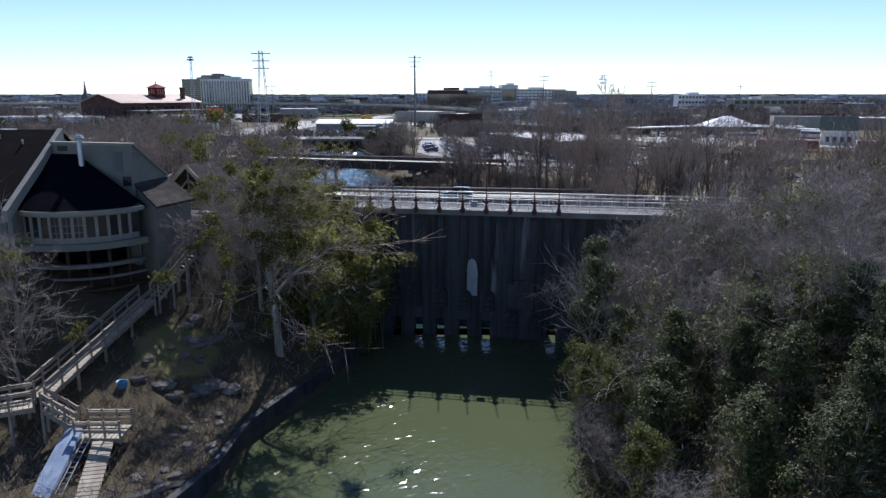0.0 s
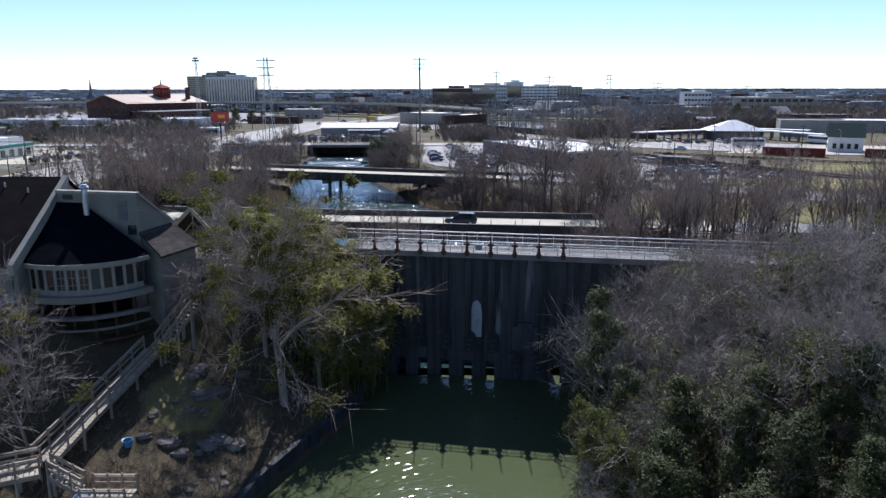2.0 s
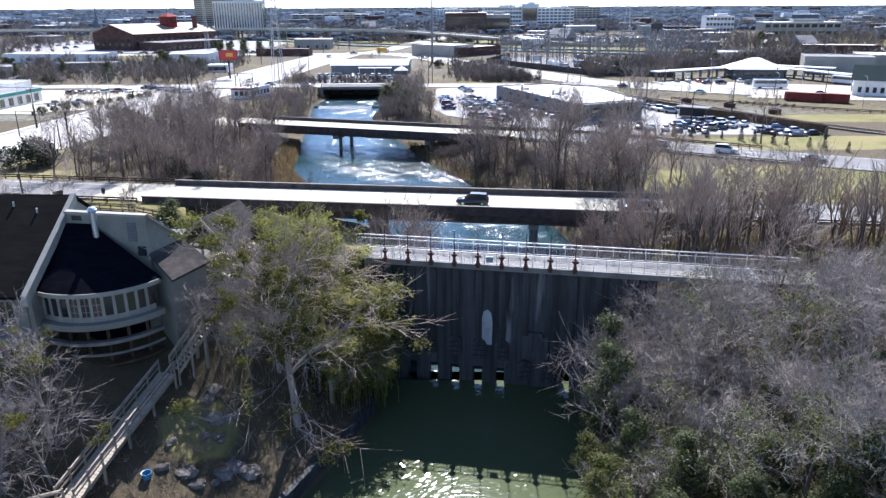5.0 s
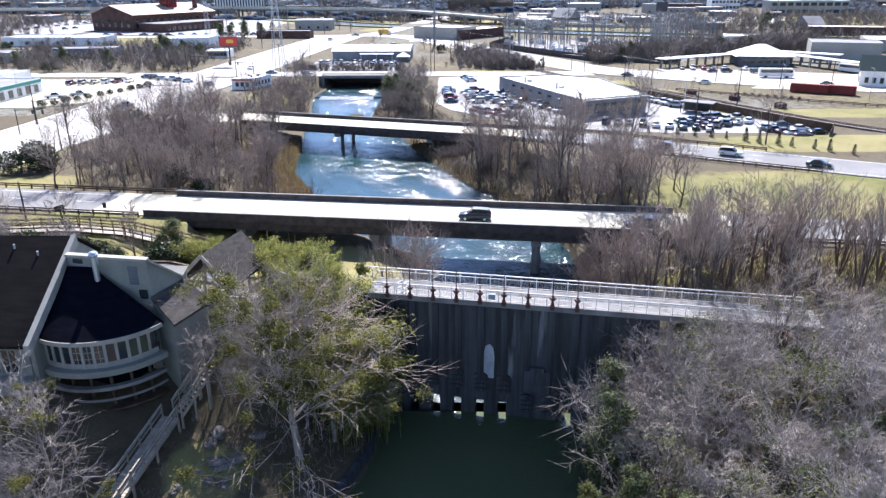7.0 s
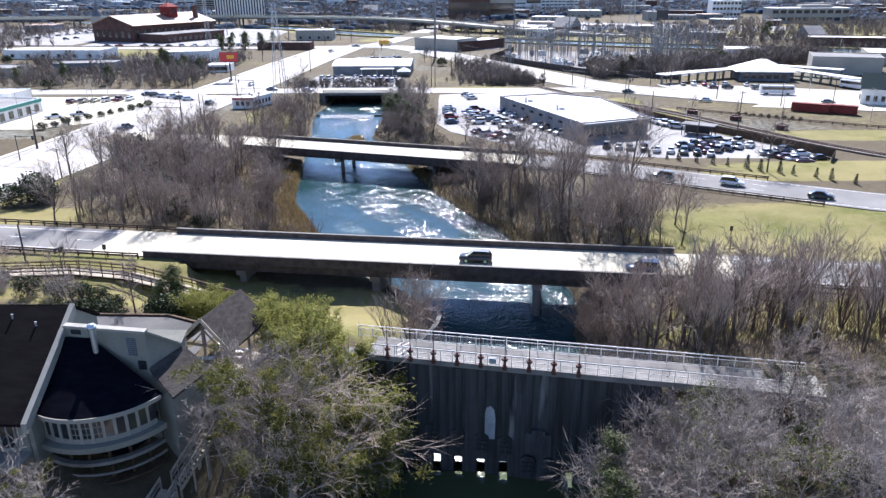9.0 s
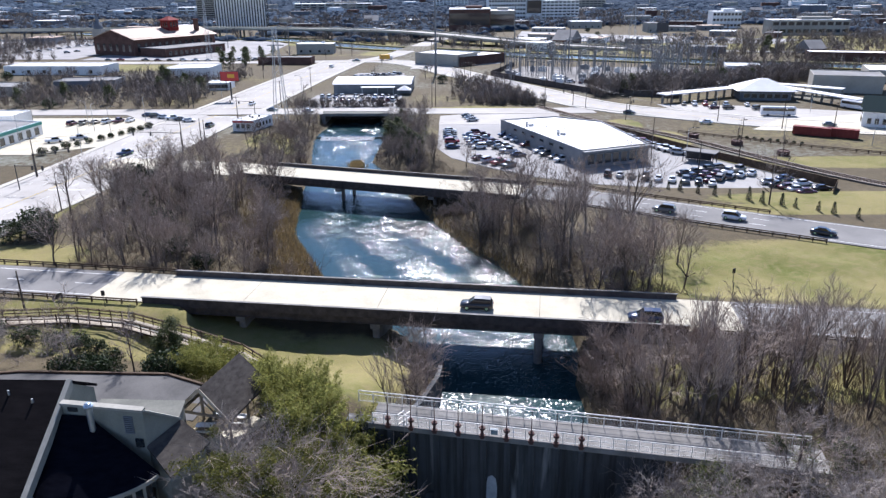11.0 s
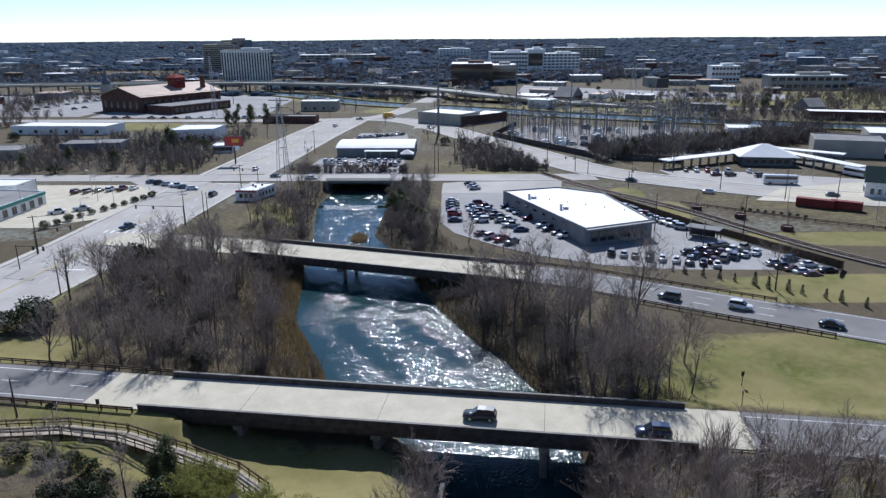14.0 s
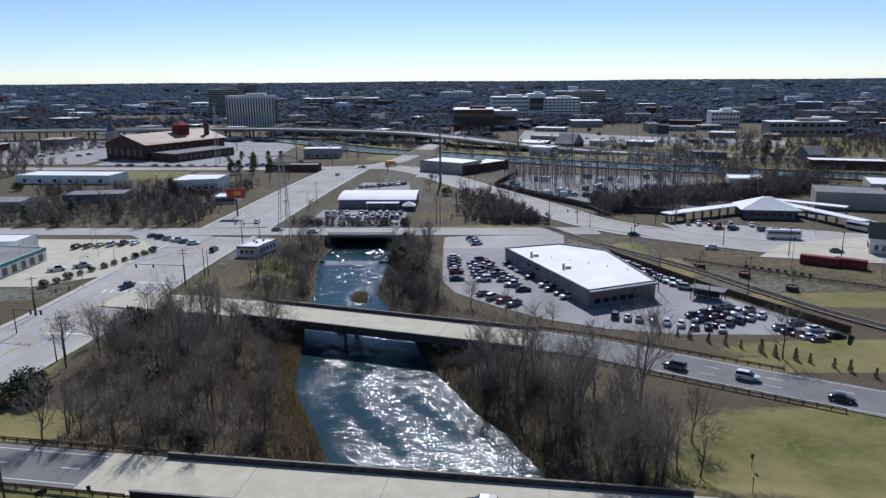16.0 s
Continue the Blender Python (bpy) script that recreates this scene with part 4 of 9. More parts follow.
setting("wing_wall", ww, M["dam"], "sloping concrete wing wall above the dam", "wall")

# ---- the riverside restaurant with its round room ----
house = thing("restaurant", (-31, 61, 11.0), "beige riverside restaurant with a round glazed room and dark roofs", "building")
CX, CY, R = 0.4, 0.3, 5.75     # centre of the round room, in the house's own axes
EAVE, FLOOR = 3.6, 0.9


def rim(a, r):
    return (CX + r * math.cos(radians(a)), CY + r * math.sin(radians(a)))


A0, A1 = 240.0, 334.0
NB = 11
# dark fan-shaped roof rising to the wall behind
rf = Mesh()
top_a, top_b = Vector((-2.4, 0.1, 7.6)), Vector((-0.1, 0.0, 7.55))
NF = 48
fan = []
for k in range(NF + 1):
    a = A0 - 6 + (A1 + 10 - A0) * k / NF
    x, y = rim(a, R + 0.55)
    t = top_a.lerp(top_b, k / NF)
    e = Vector((x, y, EAVE - 0.05))
    fan.append([e, t, t + Vector((0, 0, -0.2)), e + Vector((0, 0, -0.22))])
rf.loft(fan)
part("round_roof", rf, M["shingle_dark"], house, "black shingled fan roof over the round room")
for name, r0, r1, z0, z1, mat, lab in (("fascia", R + 0.3, R + 0.62, EAVE - 0.42, EAVE - 0.05, "trim", "cream curved fascia"), ("balcony_skirt", R - 0.3, R + 0.75, FLOOR - 0.5, FLOOR, "beige", "pale curved balcony edge"),
                                       ("lower_beam", R - 0.2, R + 0.3, -1.15, -0.85, "concrete_dark", ""), ("lower_rail", R + 0.2, R + 0.3, -2.1, -1.9, "concrete_dark", ""), ("lower_deck", R - 3, R + 0.3, -3.1, -2.9, "wood_dark", "")):
    mb = Mesh()
    mb.loft([[(*rim(A0 - 4 + (A1 + 6 - A0) * k / 40, r), z) for r, z in ((r0, z0), (r1, z0), (r1, z1), (r0, z1))] for k in range(41)])
    part(name, mb, M[mat], house, lab)
fl = Mesh()
fl.prism([rim(A0 - 4 + (A1 + 6 - A0) * k / 30, R - 0.1) for k in range(31)] + [(4.6, 0.0), (-2.6, 0.4)], FLOOR - 0.35, FLOOR - 0.1)
part("room_floor", fl, M["wood_dark"], house)
# bays of the round room
for k in range(NB):
    a0, a1 = A0 + (A1 - A0) * k / NB, A0 + (A1 - A0) * (k + 1) / NB
    am = (a0 + a1) / 2
    x, y = rim(am, R)
    w = 2 * R * math.sin(radians((a1 - a0) / 2))
    win = new("window_bay")
    win.parent, win.matrix_basis = house, pose(x, y, FLOOR, 0, 0, am + 90)
    fr = Mesh()
    fr.box((0, 0, 0.22), (w - 0.16, 0.14, 0.44))
    part("sill_panel", fr, M["trim"], win)
    hd = Mesh()
    hd.box((0, 0, EAVE - FLOOR - 0.5), (w - 0.16, 0.14, 0.2))
    part("head_rail", hd, M["trim"], win)
    gl = Mesh()
    gl.box((0, 0, 1.2), (w - 0.2, 0.03, 1.75))
    part("pane", gl, M["glass"], win)
    if k in (3, 4, 5):
        mu = Mesh()
        mu.box((0, -0.04, 1.2), (0.05, 0.05, 1.75))
        for z in (0.85, 1.45):
            mu.box((0, -0.04, z), (w - 0.3, 0.05, 0.05))
        part("muntin", mu, M["trim"], win)
    x, y = rim(a0, R)
    po = Mesh()
    po.box((x, y, (EAVE + FLOOR) / 2 - 0.1), (0.24, 0.24, EAVE - FLOOR), a0)
    part("bay_post", po, M["trim"], house)
for k in range(0, NB + 1, 2):
    x, y = rim(A0 + (A1 - A0) * k / NB, R - 0.5)
    po = Mesh()
    po.tube((x, y, -8.5), (x, y, FLOOR - 0.4), 0.14, 0.14, 8)
    part("stilt", po, M["wood_dark"], house)
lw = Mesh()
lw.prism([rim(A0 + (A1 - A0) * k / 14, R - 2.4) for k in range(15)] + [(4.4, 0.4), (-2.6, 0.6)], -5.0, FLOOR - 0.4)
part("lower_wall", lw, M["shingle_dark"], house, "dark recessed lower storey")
# tall back wall with its sloping end, and the low block behind it
bw = Mesh()
bw.prism([(-2.3, 0.3), (4.84, -0.5), (6.25, 2.85), (5.85, 3.0), (4.6, -0.1), (-2.3, 0.7)], -2, [8.5, 8.4, 5.45, 5.45, 8.4, 8.5])
part("rear_wall", bw, M["beige"], house, "tall beige clad wall above the round roof")
rt = Mesh()
rt.loft([[(x + dx, y + dy, z + dz) for dx, dy, dz in ((0, -0.12, -0.12), (0, -0.12, 0.1), (0, 0.5, 0.1), (0, 0.5, -0.12))] for x, y, z in ((-2.4, 0.3, 8.5), (4.9, -0.52, 8.4))])
part("parapet_trim", rt, M["trim"], house)
rt = Mesh()
rt.bar((4.85, -0.45, 8.4), (6.25, 2.95, 5.45), 0.5, 0.16)
part("parapet_trim", rt, M["trim"], house)
bk = Mesh()
bk.prism([(-2.4, 0.8), (4.6, 0.2), (5.9, 3.1), (5.4, 6.0), (-2.4, 6.2)], -2, 5.0)
part("rear_block", bk, M["beige"], house)
bk = Mesh()
bk.prism([(-2.4, 0.75), (4.55, 0.15), (6.0, 3.2), (5.55, 6.15), (-2.4, 6.35)], 5.0, 5.2)
part("rear_roof", bk, M["tan_felt"], house)
vent = Mesh()
for k in range(9):
    vent.box((3.5, -0.42, 6.2 + k * 0.19), (0.8, 0.1, 0.1), -6)
part("louvre", vent, M["slate_wall"], house)
# main gabled wing with the brown roof
mr = Mesh()
mr.loft([[(-30, -7.0, 3.75), (-2.45, -7.0, 3.75), (-2.45, -7.0, 3.5), (-30, -7.0, 3.5)], [(-30, 2.4, 9.5), (-2.45, 2.4, 9.5), (-2.45, 2.4, 9.25), (-30, 2.4, 9.25)]])
mr.loft([[(-30, 2.38, 9.5), (-2.45, 2.38, 9.5), (-2.45, 2.38, 9.25), (-30, 2.38, 9.25)], [(-30, 6.2, 6.9), (-2.45, 6.2, 6.9), (-2.45, 6.2, 6.65), (-30, 6.2, 6.65)]])
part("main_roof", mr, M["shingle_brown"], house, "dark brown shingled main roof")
for y0, z0 in ((-7.05, 3.7),):
    rk = Mesh()
    rk.loft([[(-2.75, y0, z0 - 0.75), (-2.3, y0, z0 - 0.75), (-2.3, y0, z0 + 0.12), (-2.75, y0, z0 + 0.12)], [(-2.75, 2.4, 8.75), (-2.3, 2.4, 8.75), (-2.3, 2.4, 9.62), (-2.75, 2.4, 9.62)]])
    part("rake_board", rk, M["trim"], house, "cream raking edge beside the brown roof")
gw = Mesh()
gw.loft([[(x, -6.1, -1.5), (x, 5.9, -1.5), (x, 5.9, 6.7), (x, 2.4, 9.2), (x, -6.1, 4.0)] for x in (-3.0, -2.62)])
gw.loft([[(-29, -6.2, -1.5), (-3.05, -6.2, -1.5), (-3.05, -6.2, 3.6), (-29, -6.2, 3.6)], [(-29, -5.9, -1.5), (-3.05, -5.9, -1.5), (-3.05, -5.9, 3.6), (-29, -5.9, 3.6)]])
part("front_wall", gw, M["beige"], house, "beige clad front wall and gable end")
for k in range(9):
    win = new("window")
    win.parent, win.matrix_basis = house, pose(-4.6 - k * 1.5, -6.25, 1.0)
    fr = Mesh()
    for s in (-0.62, 0.0, 0.62):
        fr.box((s, -0.02, 1.05), (0.09, 0.1, 2.1))
    for z in (0.0, 2.1):
        fr.box((0, -0.02, z), (1.33, 0.1, 0.1))
    part("frame", fr, M["trim"], win)
    gl = Mesh()
    gl.box((0, 0.0, 1.05), (1.2, 0.05, 2.0))
    part("pane", gl, M["glass"], win)
bc = Mesh()
bc.box((-16.5, -7.1, 0.55), (27, 1.8, 0.3))
bc.box((-16.5, -7.95, 0.3), (27, 0.16, 0.75))
part("front_balcony", bc, M["beige"], house)
un = Mesh()
un.box((-16.5, 6.0, 2.5), (26, 0.3, 8.2))
un.box((-16.5, 0.5, -4.0), (25, 11.5, 6.0))
part("understorey", un, M["brick"], house)
# small wing with a grey-brown roof
sw = Mesh()
sw.prism([(5.0, -0.5), (7.0, -2.1), (8.5, 2.1), (6.3, 2.7)], -4, [4.8, 3.3, 3.3, 5.0])
part("side_wall", sw, M["beige"], house)
sr = Mesh()
sr.loft([[(4.85, -0.75, 5.15), (6.35, 2.95, 5.35), (6.35, 2.95, 5.15), (4.85, -0.75, 4.95)], [(7.3, -2.5, 3.45), (8.9, 2.3, 3.45), (8.9, 2.3, 3.25), (7.3, -2.5, 3.25)]])
part("side_roof", sr, M["shingle_grey"], house, "grey-brown shingled lean-to roof")
# flue and small roof vents
fl = Mesh()
fl.tube((0.6, -0.75, 6.3), (0.6, -0.75, 8.85), 0.24, 0.24, 14)
fl.tube((0.6, -0.75, 8.85), (0.6, -0.75, 9.05), 0.38, 0.38, 14, caps=True)
fl.tube((0.6, -0.75, 8.95), (0.6, -0.75, 9.2), 0.2, 0.3, 14, caps=True)
part("flue", smooth_shade(fl.data("flue", M["flue"])), None, house, "bright sheet-metal flue pipe")
for x, y, z in ((-7.2, 1.2, 8.8), (-4.9, 0.6, 8.4)):
    v = Mesh()
    v.tube((x, y, z - 0.2), (x, y, z + 0.35), 0.09, 0.09, 8, caps=True)
    part("roof_vent", v, M["galv"], house)
ub = Mesh()
for x in (-1.35, -0.25):
    ub.box((x, 0.22, 8.02), (0.9, 0.12, 0.42), -6)
ub.box((4.2, -0.5, 5.3), (0.7, 0.12, 0.8), -6)
part("clerestory", ub, M["glass"], house)

# ---- open timber pavilion ----
gaz = thing("pavilion", (-23.6, 71.2, 11.0, 0, 0, -14), "open timber pavilion with a brown shingled gable roof", "pavilion")
for sx in (-1, 1):
    mb = Mesh()
    mb.loft([[(sx * 3.0, -3.6, 3.0), (sx * 3.0, 3.8, 3.0), (sx * 3.0, 3.8, 2.82), (sx * 3.0, -3.6, 2.82)], [(0, -3.4, 6.0), (0, 3.8, 6.0), (0, 3.8, 5.82), (0, -3.4, 5.82)]])
    part("roof_slope", mb, M["shingle_grey"], gaz)
    bb = Mesh()
    bb.bar((sx * 3.1, -3.62, 2.85), (0, -3.45, 5.9), 0.08, 0.35)
    part("barge_board", bb, M["wood_new"], gaz, "pale timber barge board")
    for sy in (-3.0, 0.2, 3.3):
        po = Mesh()
        po.box((sx * 2.6, sy, 1.4), (0.2, 0.2, 3.2))
        part("post", po, M["wood_rail"], gaz)
    be = Mesh()
    be.bar((sx * 2.6, -3.2, 2.95), (sx * 2.6, 3.5, 2.95), 0.15, 0.3)
    part("beam", be, M["wood_rail"], gaz)
for sy in (-3.1, 0.2, 3.3):
    tr = Mesh()
    tr.bar((-3.0, sy, 3.0), (3.0, sy, 3.0), 0.12, 0.25)
    tr.bar((0, sy, 3.0), (0, sy, 5.6), 0.12, 0.16)
    tr.bar((-1.5, sy, 3.0), (0, sy, 4.6), 0.1, 0.14)
    tr.bar((1.5, sy, 3.0), (0, sy, 4.6), 0.1, 0.14)
    part("truss", tr, M["wood_rail"], gaz)
fl = Mesh()
fl.box((0, 0, -0.35), (7.2, 7.4, 0.5))
part("floor_slab", fl, M["concrete"], gaz)
for k, (x, y) in enumerate(((-1.6, -1.2), (1.2, 0.4), (-0.6, 2.0))):
    tb = thing("picnic_table", pose(-23.6 + x, 71.2 + y, 10.9), "pale picnic table with benches under the pavilion", "table", "pavilion tables")
    mb = Mesh()
    mb.box((0, 0, 0.74), (1.7, 0.75, 0.06))
    part("tabletop", mb, M["white_pipe"], tb)
    for s in (-1, 1):
        mb = Mesh()
        mb.box((0, s * 0.72, 0.44), (1.7, 0.26, 0.05))
        part("bench", mb, M["white_pipe"], tb)
        lg = Mesh()
        lg.bar((s * 0.6, -0.7, 0), (s * 0.6, 0.3, 0.72), 0.06, 0.09)
        lg.bar((s * 0.6, 0.7, 0), (s * 0.6, -0.3, 0.72), 0.06, 0.09)
        part("leg_frame", lg, M["wood_rail"], tb)
lotm = Mesh()
lotm.prism([(-62, 72.2), (-34, 72.4), (-27, 71.5), (-26.2, 77.0), (-33, 80.2), (-50, 80.5), (-62, 78.5)], 9.6, 11.12)
setting("forecourt", lotm, M["asphalt_dark"], "worn dark asphalt forecourt behind the restaurant", "paving")
eg = Mesh()
for a, b in (((-62, 78.7, 11.15), (-50, 80.7, 11.15)), ((-50, 80.7, 11.15), (-33, 80.4, 11.15)), ((-33, 80.4, 11.15), (-26, 77.2, 11.15))):
    eg.bar(a, b, 0.3, 0.35)
setting("forecourt_edge", eg, M["wood_dark"], "dark timber edging of the forecourt", "kerb")

# ---- timber stair down the bank ----
def timber_run(name, path, width, label, category, mats=("wood_new", "wood_rail"), posts=1.6, rail_h=1.05, plank=0.3, stairs=False, sides=(-1, 1), legs=True):
    """A boarded walk along a path, with boards, posts and rails of their own."""
    th = thing(name, pose(*path[0]), label, category)
    base = Vector(path[0])
    board = Mesh()
    board.box((0, 0, -0.03), (plank - 0.03, width, 0.05))
    board_me = board.data("board", M[mats[0]])
    pb = Mesh()
    pb.box((0, 0, rail_h / 2 - 0.15), (0.11, 0.11, rail_h + 0.5))
    post_me = pb.data("post", M[mats[1]])
    for a, b in zip(path, path[1:]):
        a, b = Vector(a) - base, Vector(b) - base
        d = b - a
        L, flat = d.length, Vector((d.x, d.y, 0)).normalized()
        yaw = math.atan2(flat.y, flat.x)
        side = Vector((flat.y, -flat.x, 0))
        run = math.hypot(d.x, d.y)
        n = max(1, int(run / plank))
        for k in range(n):
            c = a + d * ((k + 0.5) / n)
            pitch = 0.0 if stairs else -math.atan2(d.z, run)
            put("board", board_me, th, Matrix.Translation(c) @ Matrix.Rotation(yaw, 4, "Z") @ Matrix.Rotation(pitch, 4, "Y"))
        for s in sides:
            o = side * s * (width / 2 - 0.05)
            sg = Mesh()
            sg.bar(a + o + Vector((0, 0, -0.2)), b + o + Vector((0, 0, -0.2)), 0.08, 0.26)
            part("stringer", sg, M[mats[1]], th)
            for hz, w, h in ((rail_h, 0.14, 0.05), (rail_h - 0.18, 0.05, 0.14), (rail_h * 0.45, 0.05, 0.14)):
                rl = Mesh()
                rl.bar(a + o + Vector((0, 0, hz)), b + o + Vector((0, 0, hz)), w, h)
                part("rail", rl, M[mats[1]], th)
            m = max(1, round(L / posts))
            for k in range(m + 1):
                put("post", post_me, th, Matrix.Translation(a + d * (k / m) + o))
            if legs:
                for k in range(0, m + 1, 2):
                    p = a + d * (k / m) + o
                    g = float(land(p.x + base.x, p.y + base.y)) - base.z - 0.3
                    if g < p.z - 0.35:
                        lb = Mesh()
                        lb.box((p.x, p.y, (g + p.z - 0.2) / 2), (0.16, 0.16, p.z - 0.2 - g))
                        part("leg", lb, M[mats[1]], th)
    return th


timber_run("timber_ramp", [(-26.3, 43.2, 4.35), (-25.3, 49.5, 5.7), (-24.0, 55.8, 7.3)], 1.5, "long weathered timber stair ramp climbing the river bank", "stairs")
timber_run("timber_stairs", [(-23.6, 56.4, 7.3), (-22.0, 58.6, 9.6), (-21.6, 59.6, 10.2)], 1.3, "steep timber stairs up to the restaurant", "stairs", stairs=True, posts=0.9)
timber_run("timber_landing", [(-29.6, 40.6, 4.35), (-26.0, 42.4, 4.35)], 1.7, "weathered timber landing with rails", "landing")
timber_run("timber_steps", [(-25.2, 42.0, 4.3), (-23.4, 42.5, 2.7)], 1.1, "short timber steps down to the lower deck", "stairs", stairs=True, plank=0.25, posts=0.9)
timber_run("lower_deck", [(-22.9, 41.9, 2.6), (-20.1, 41.9, 2.6)], 1.9, "small weathered timber deck over the bank", "deck", sides=(-1, 1), posts=0.95)
timber_run("gangway", [(-21.1, 40.9, 2.5), (-20.2, 36.6, 1.3), (-19.6, 33.5, 0.5)], 1.25, "narrow grey boarded gangway down to the water", "gangway", rail_h=0.5, sides=(), legs=False)
sl = thing("covered_slide", (-23.1, 41.2, 2.75), "long slab covered in blue-grey tarpaulin, leaning down the bank", "slide")
mb = Mesh()
mb.loft([[(x + s * w, y, z + h) for s, h in ((-1, 0), (-0.9, 0.16), (0, 0.2), (0.9, 0.16), (1, 0), (0.9, -0.08), (-0.9, -0.08))] for x, y, z, w in ((0, 0.3, 0.1, 0.5), (0.0, -1.0, -0.35, 0.62), (0.1, -3.0, -1.1, 0.66), (0.3, -5.2, -1.9, 0.6))])
part("cover", mb, M["blue_tarp"], sl)
ld = thing("ladder", (-22.15, 41.2, 2.7), "pale aluminium ladder lying beside the covered slide", "ladder")
for s in (-0.2, 0.2):
    mb = Mesh()
    mb.bar((s, 0, 0), (s + 0.25, -5.6, -2.0), 0.06, 0.08)
    part("side_rail", mb, M["galv"], ld)
rg = Mesh()
rg.tube((-0.2, 0, 0), (0.2, 0, 0), 0.025, 0.025, 6)
rung = rg.data("rung", M["galv"])
for k in range(15):
    put("rung", rung, ld, pose(0.25 * (k + 0.5) / 15, -5.6 * (k + 0.5) / 15, -2.0 * (k + 0.5) / 15))
tub = thing("plastic_tub", (-22.7, 47.4, float(land(-22.7, 47.4)) - 0.05), "small blue plastic tub lying on the bank", "tub")
mb = Mesh()
mb.loft([[(r * math.cos(a * math.pi / 5), r * math.sin(a * math.pi / 5), z) for a in range(10)] for r, z in ((0.3, 0), (0.36, 0.5), (0.4, 0.52), (0.33, 0.5), (0.28, 0.1))])
part("shell", mb, M["blue_tub"], tub)

# ---- dark timber boardwalk and fences near the road ----
timber_run("boardwalk", [(-78, 98.6, 8.2), (-65, 99.6, 8.25), (-55, 100.6, 8.25), (-46.5, 99.4, 8.05), (-37.3, 96.0, 7.45), (-29.5, 92.9, 6.75), (-25, 89.8, 5.95)], 2.4, "dark-stained timber boardwalk with railings beside the road", "boardwalk", mats=("wood_new", "wood_dark"), posts=1.7, rail_h=1.15)


def guardrail(name, pts, label, post_h=0.8, every=2.4, mat="wood_dark"):
    base = Vector(pts[0])
    th = thing(name, pose(*pts[0]), label, "guardrail")
    pm = Mesh()
    pm.box((0, 0, post_h / 2 - 0.25), (0.18, 0.18, post_h + 0.5))
    pd = pm.data("post", M[mat])
    for a, b in zip(pts, pts[1:]):
        a, b = Vector(a) - base, Vector(b) - base
        n = max(1, round((b - a).length / every))
        for k in range(n + 1):
            put("post", pd, th, Matrix.Translation(a.lerp(b, k / n)))
        for h in (post_h - 0.12, post_h * 0.45):
            rl = Mesh()
            rl.bar(a + Vector((0, 0, h)), b + Vector((0, 0, h)), 0.1, 0.2)
            part("rail", rl, M[mat], th)
    return th


def beside(line, x0, x1, off, dz=-0.05):
    out = []
    for p in cut(line, x0, x1):
        a, b = at_x(line, max(p.x - 1, line[0][0])), at_x(line, min(p.x + 1, line[-1][0]))
        d = (b - a).normalized()
        out.append((p.x + d.y * off, p.y - d.x * off, p.z + dz))
    return out


guardrail("guardrail", beside(ROAD_SOUTH[0], -140, -47, 6.0), "dark two-rail timber guardrail beside the road")
guardrail("guardrail", beside(ROAD_SOUTH[0], -140, -47, -6.0), "dark two-rail timber guardrail beside the road")
guardrail("guardrail", beside(ROAD_SOUTH[0], 31, 130, 5.9), "dark two-rail timber guardrail beside the road")
guardrail("guardrail", beside(ROAD_NORTH[0], 14, 70, 7.2), "dark timber guardrail ending on the lawn beside the road")
guardrail("guardrail", beside(ROAD_NORTH[0], 14, 60, -7.2), "dark timber guardrail beside the road")

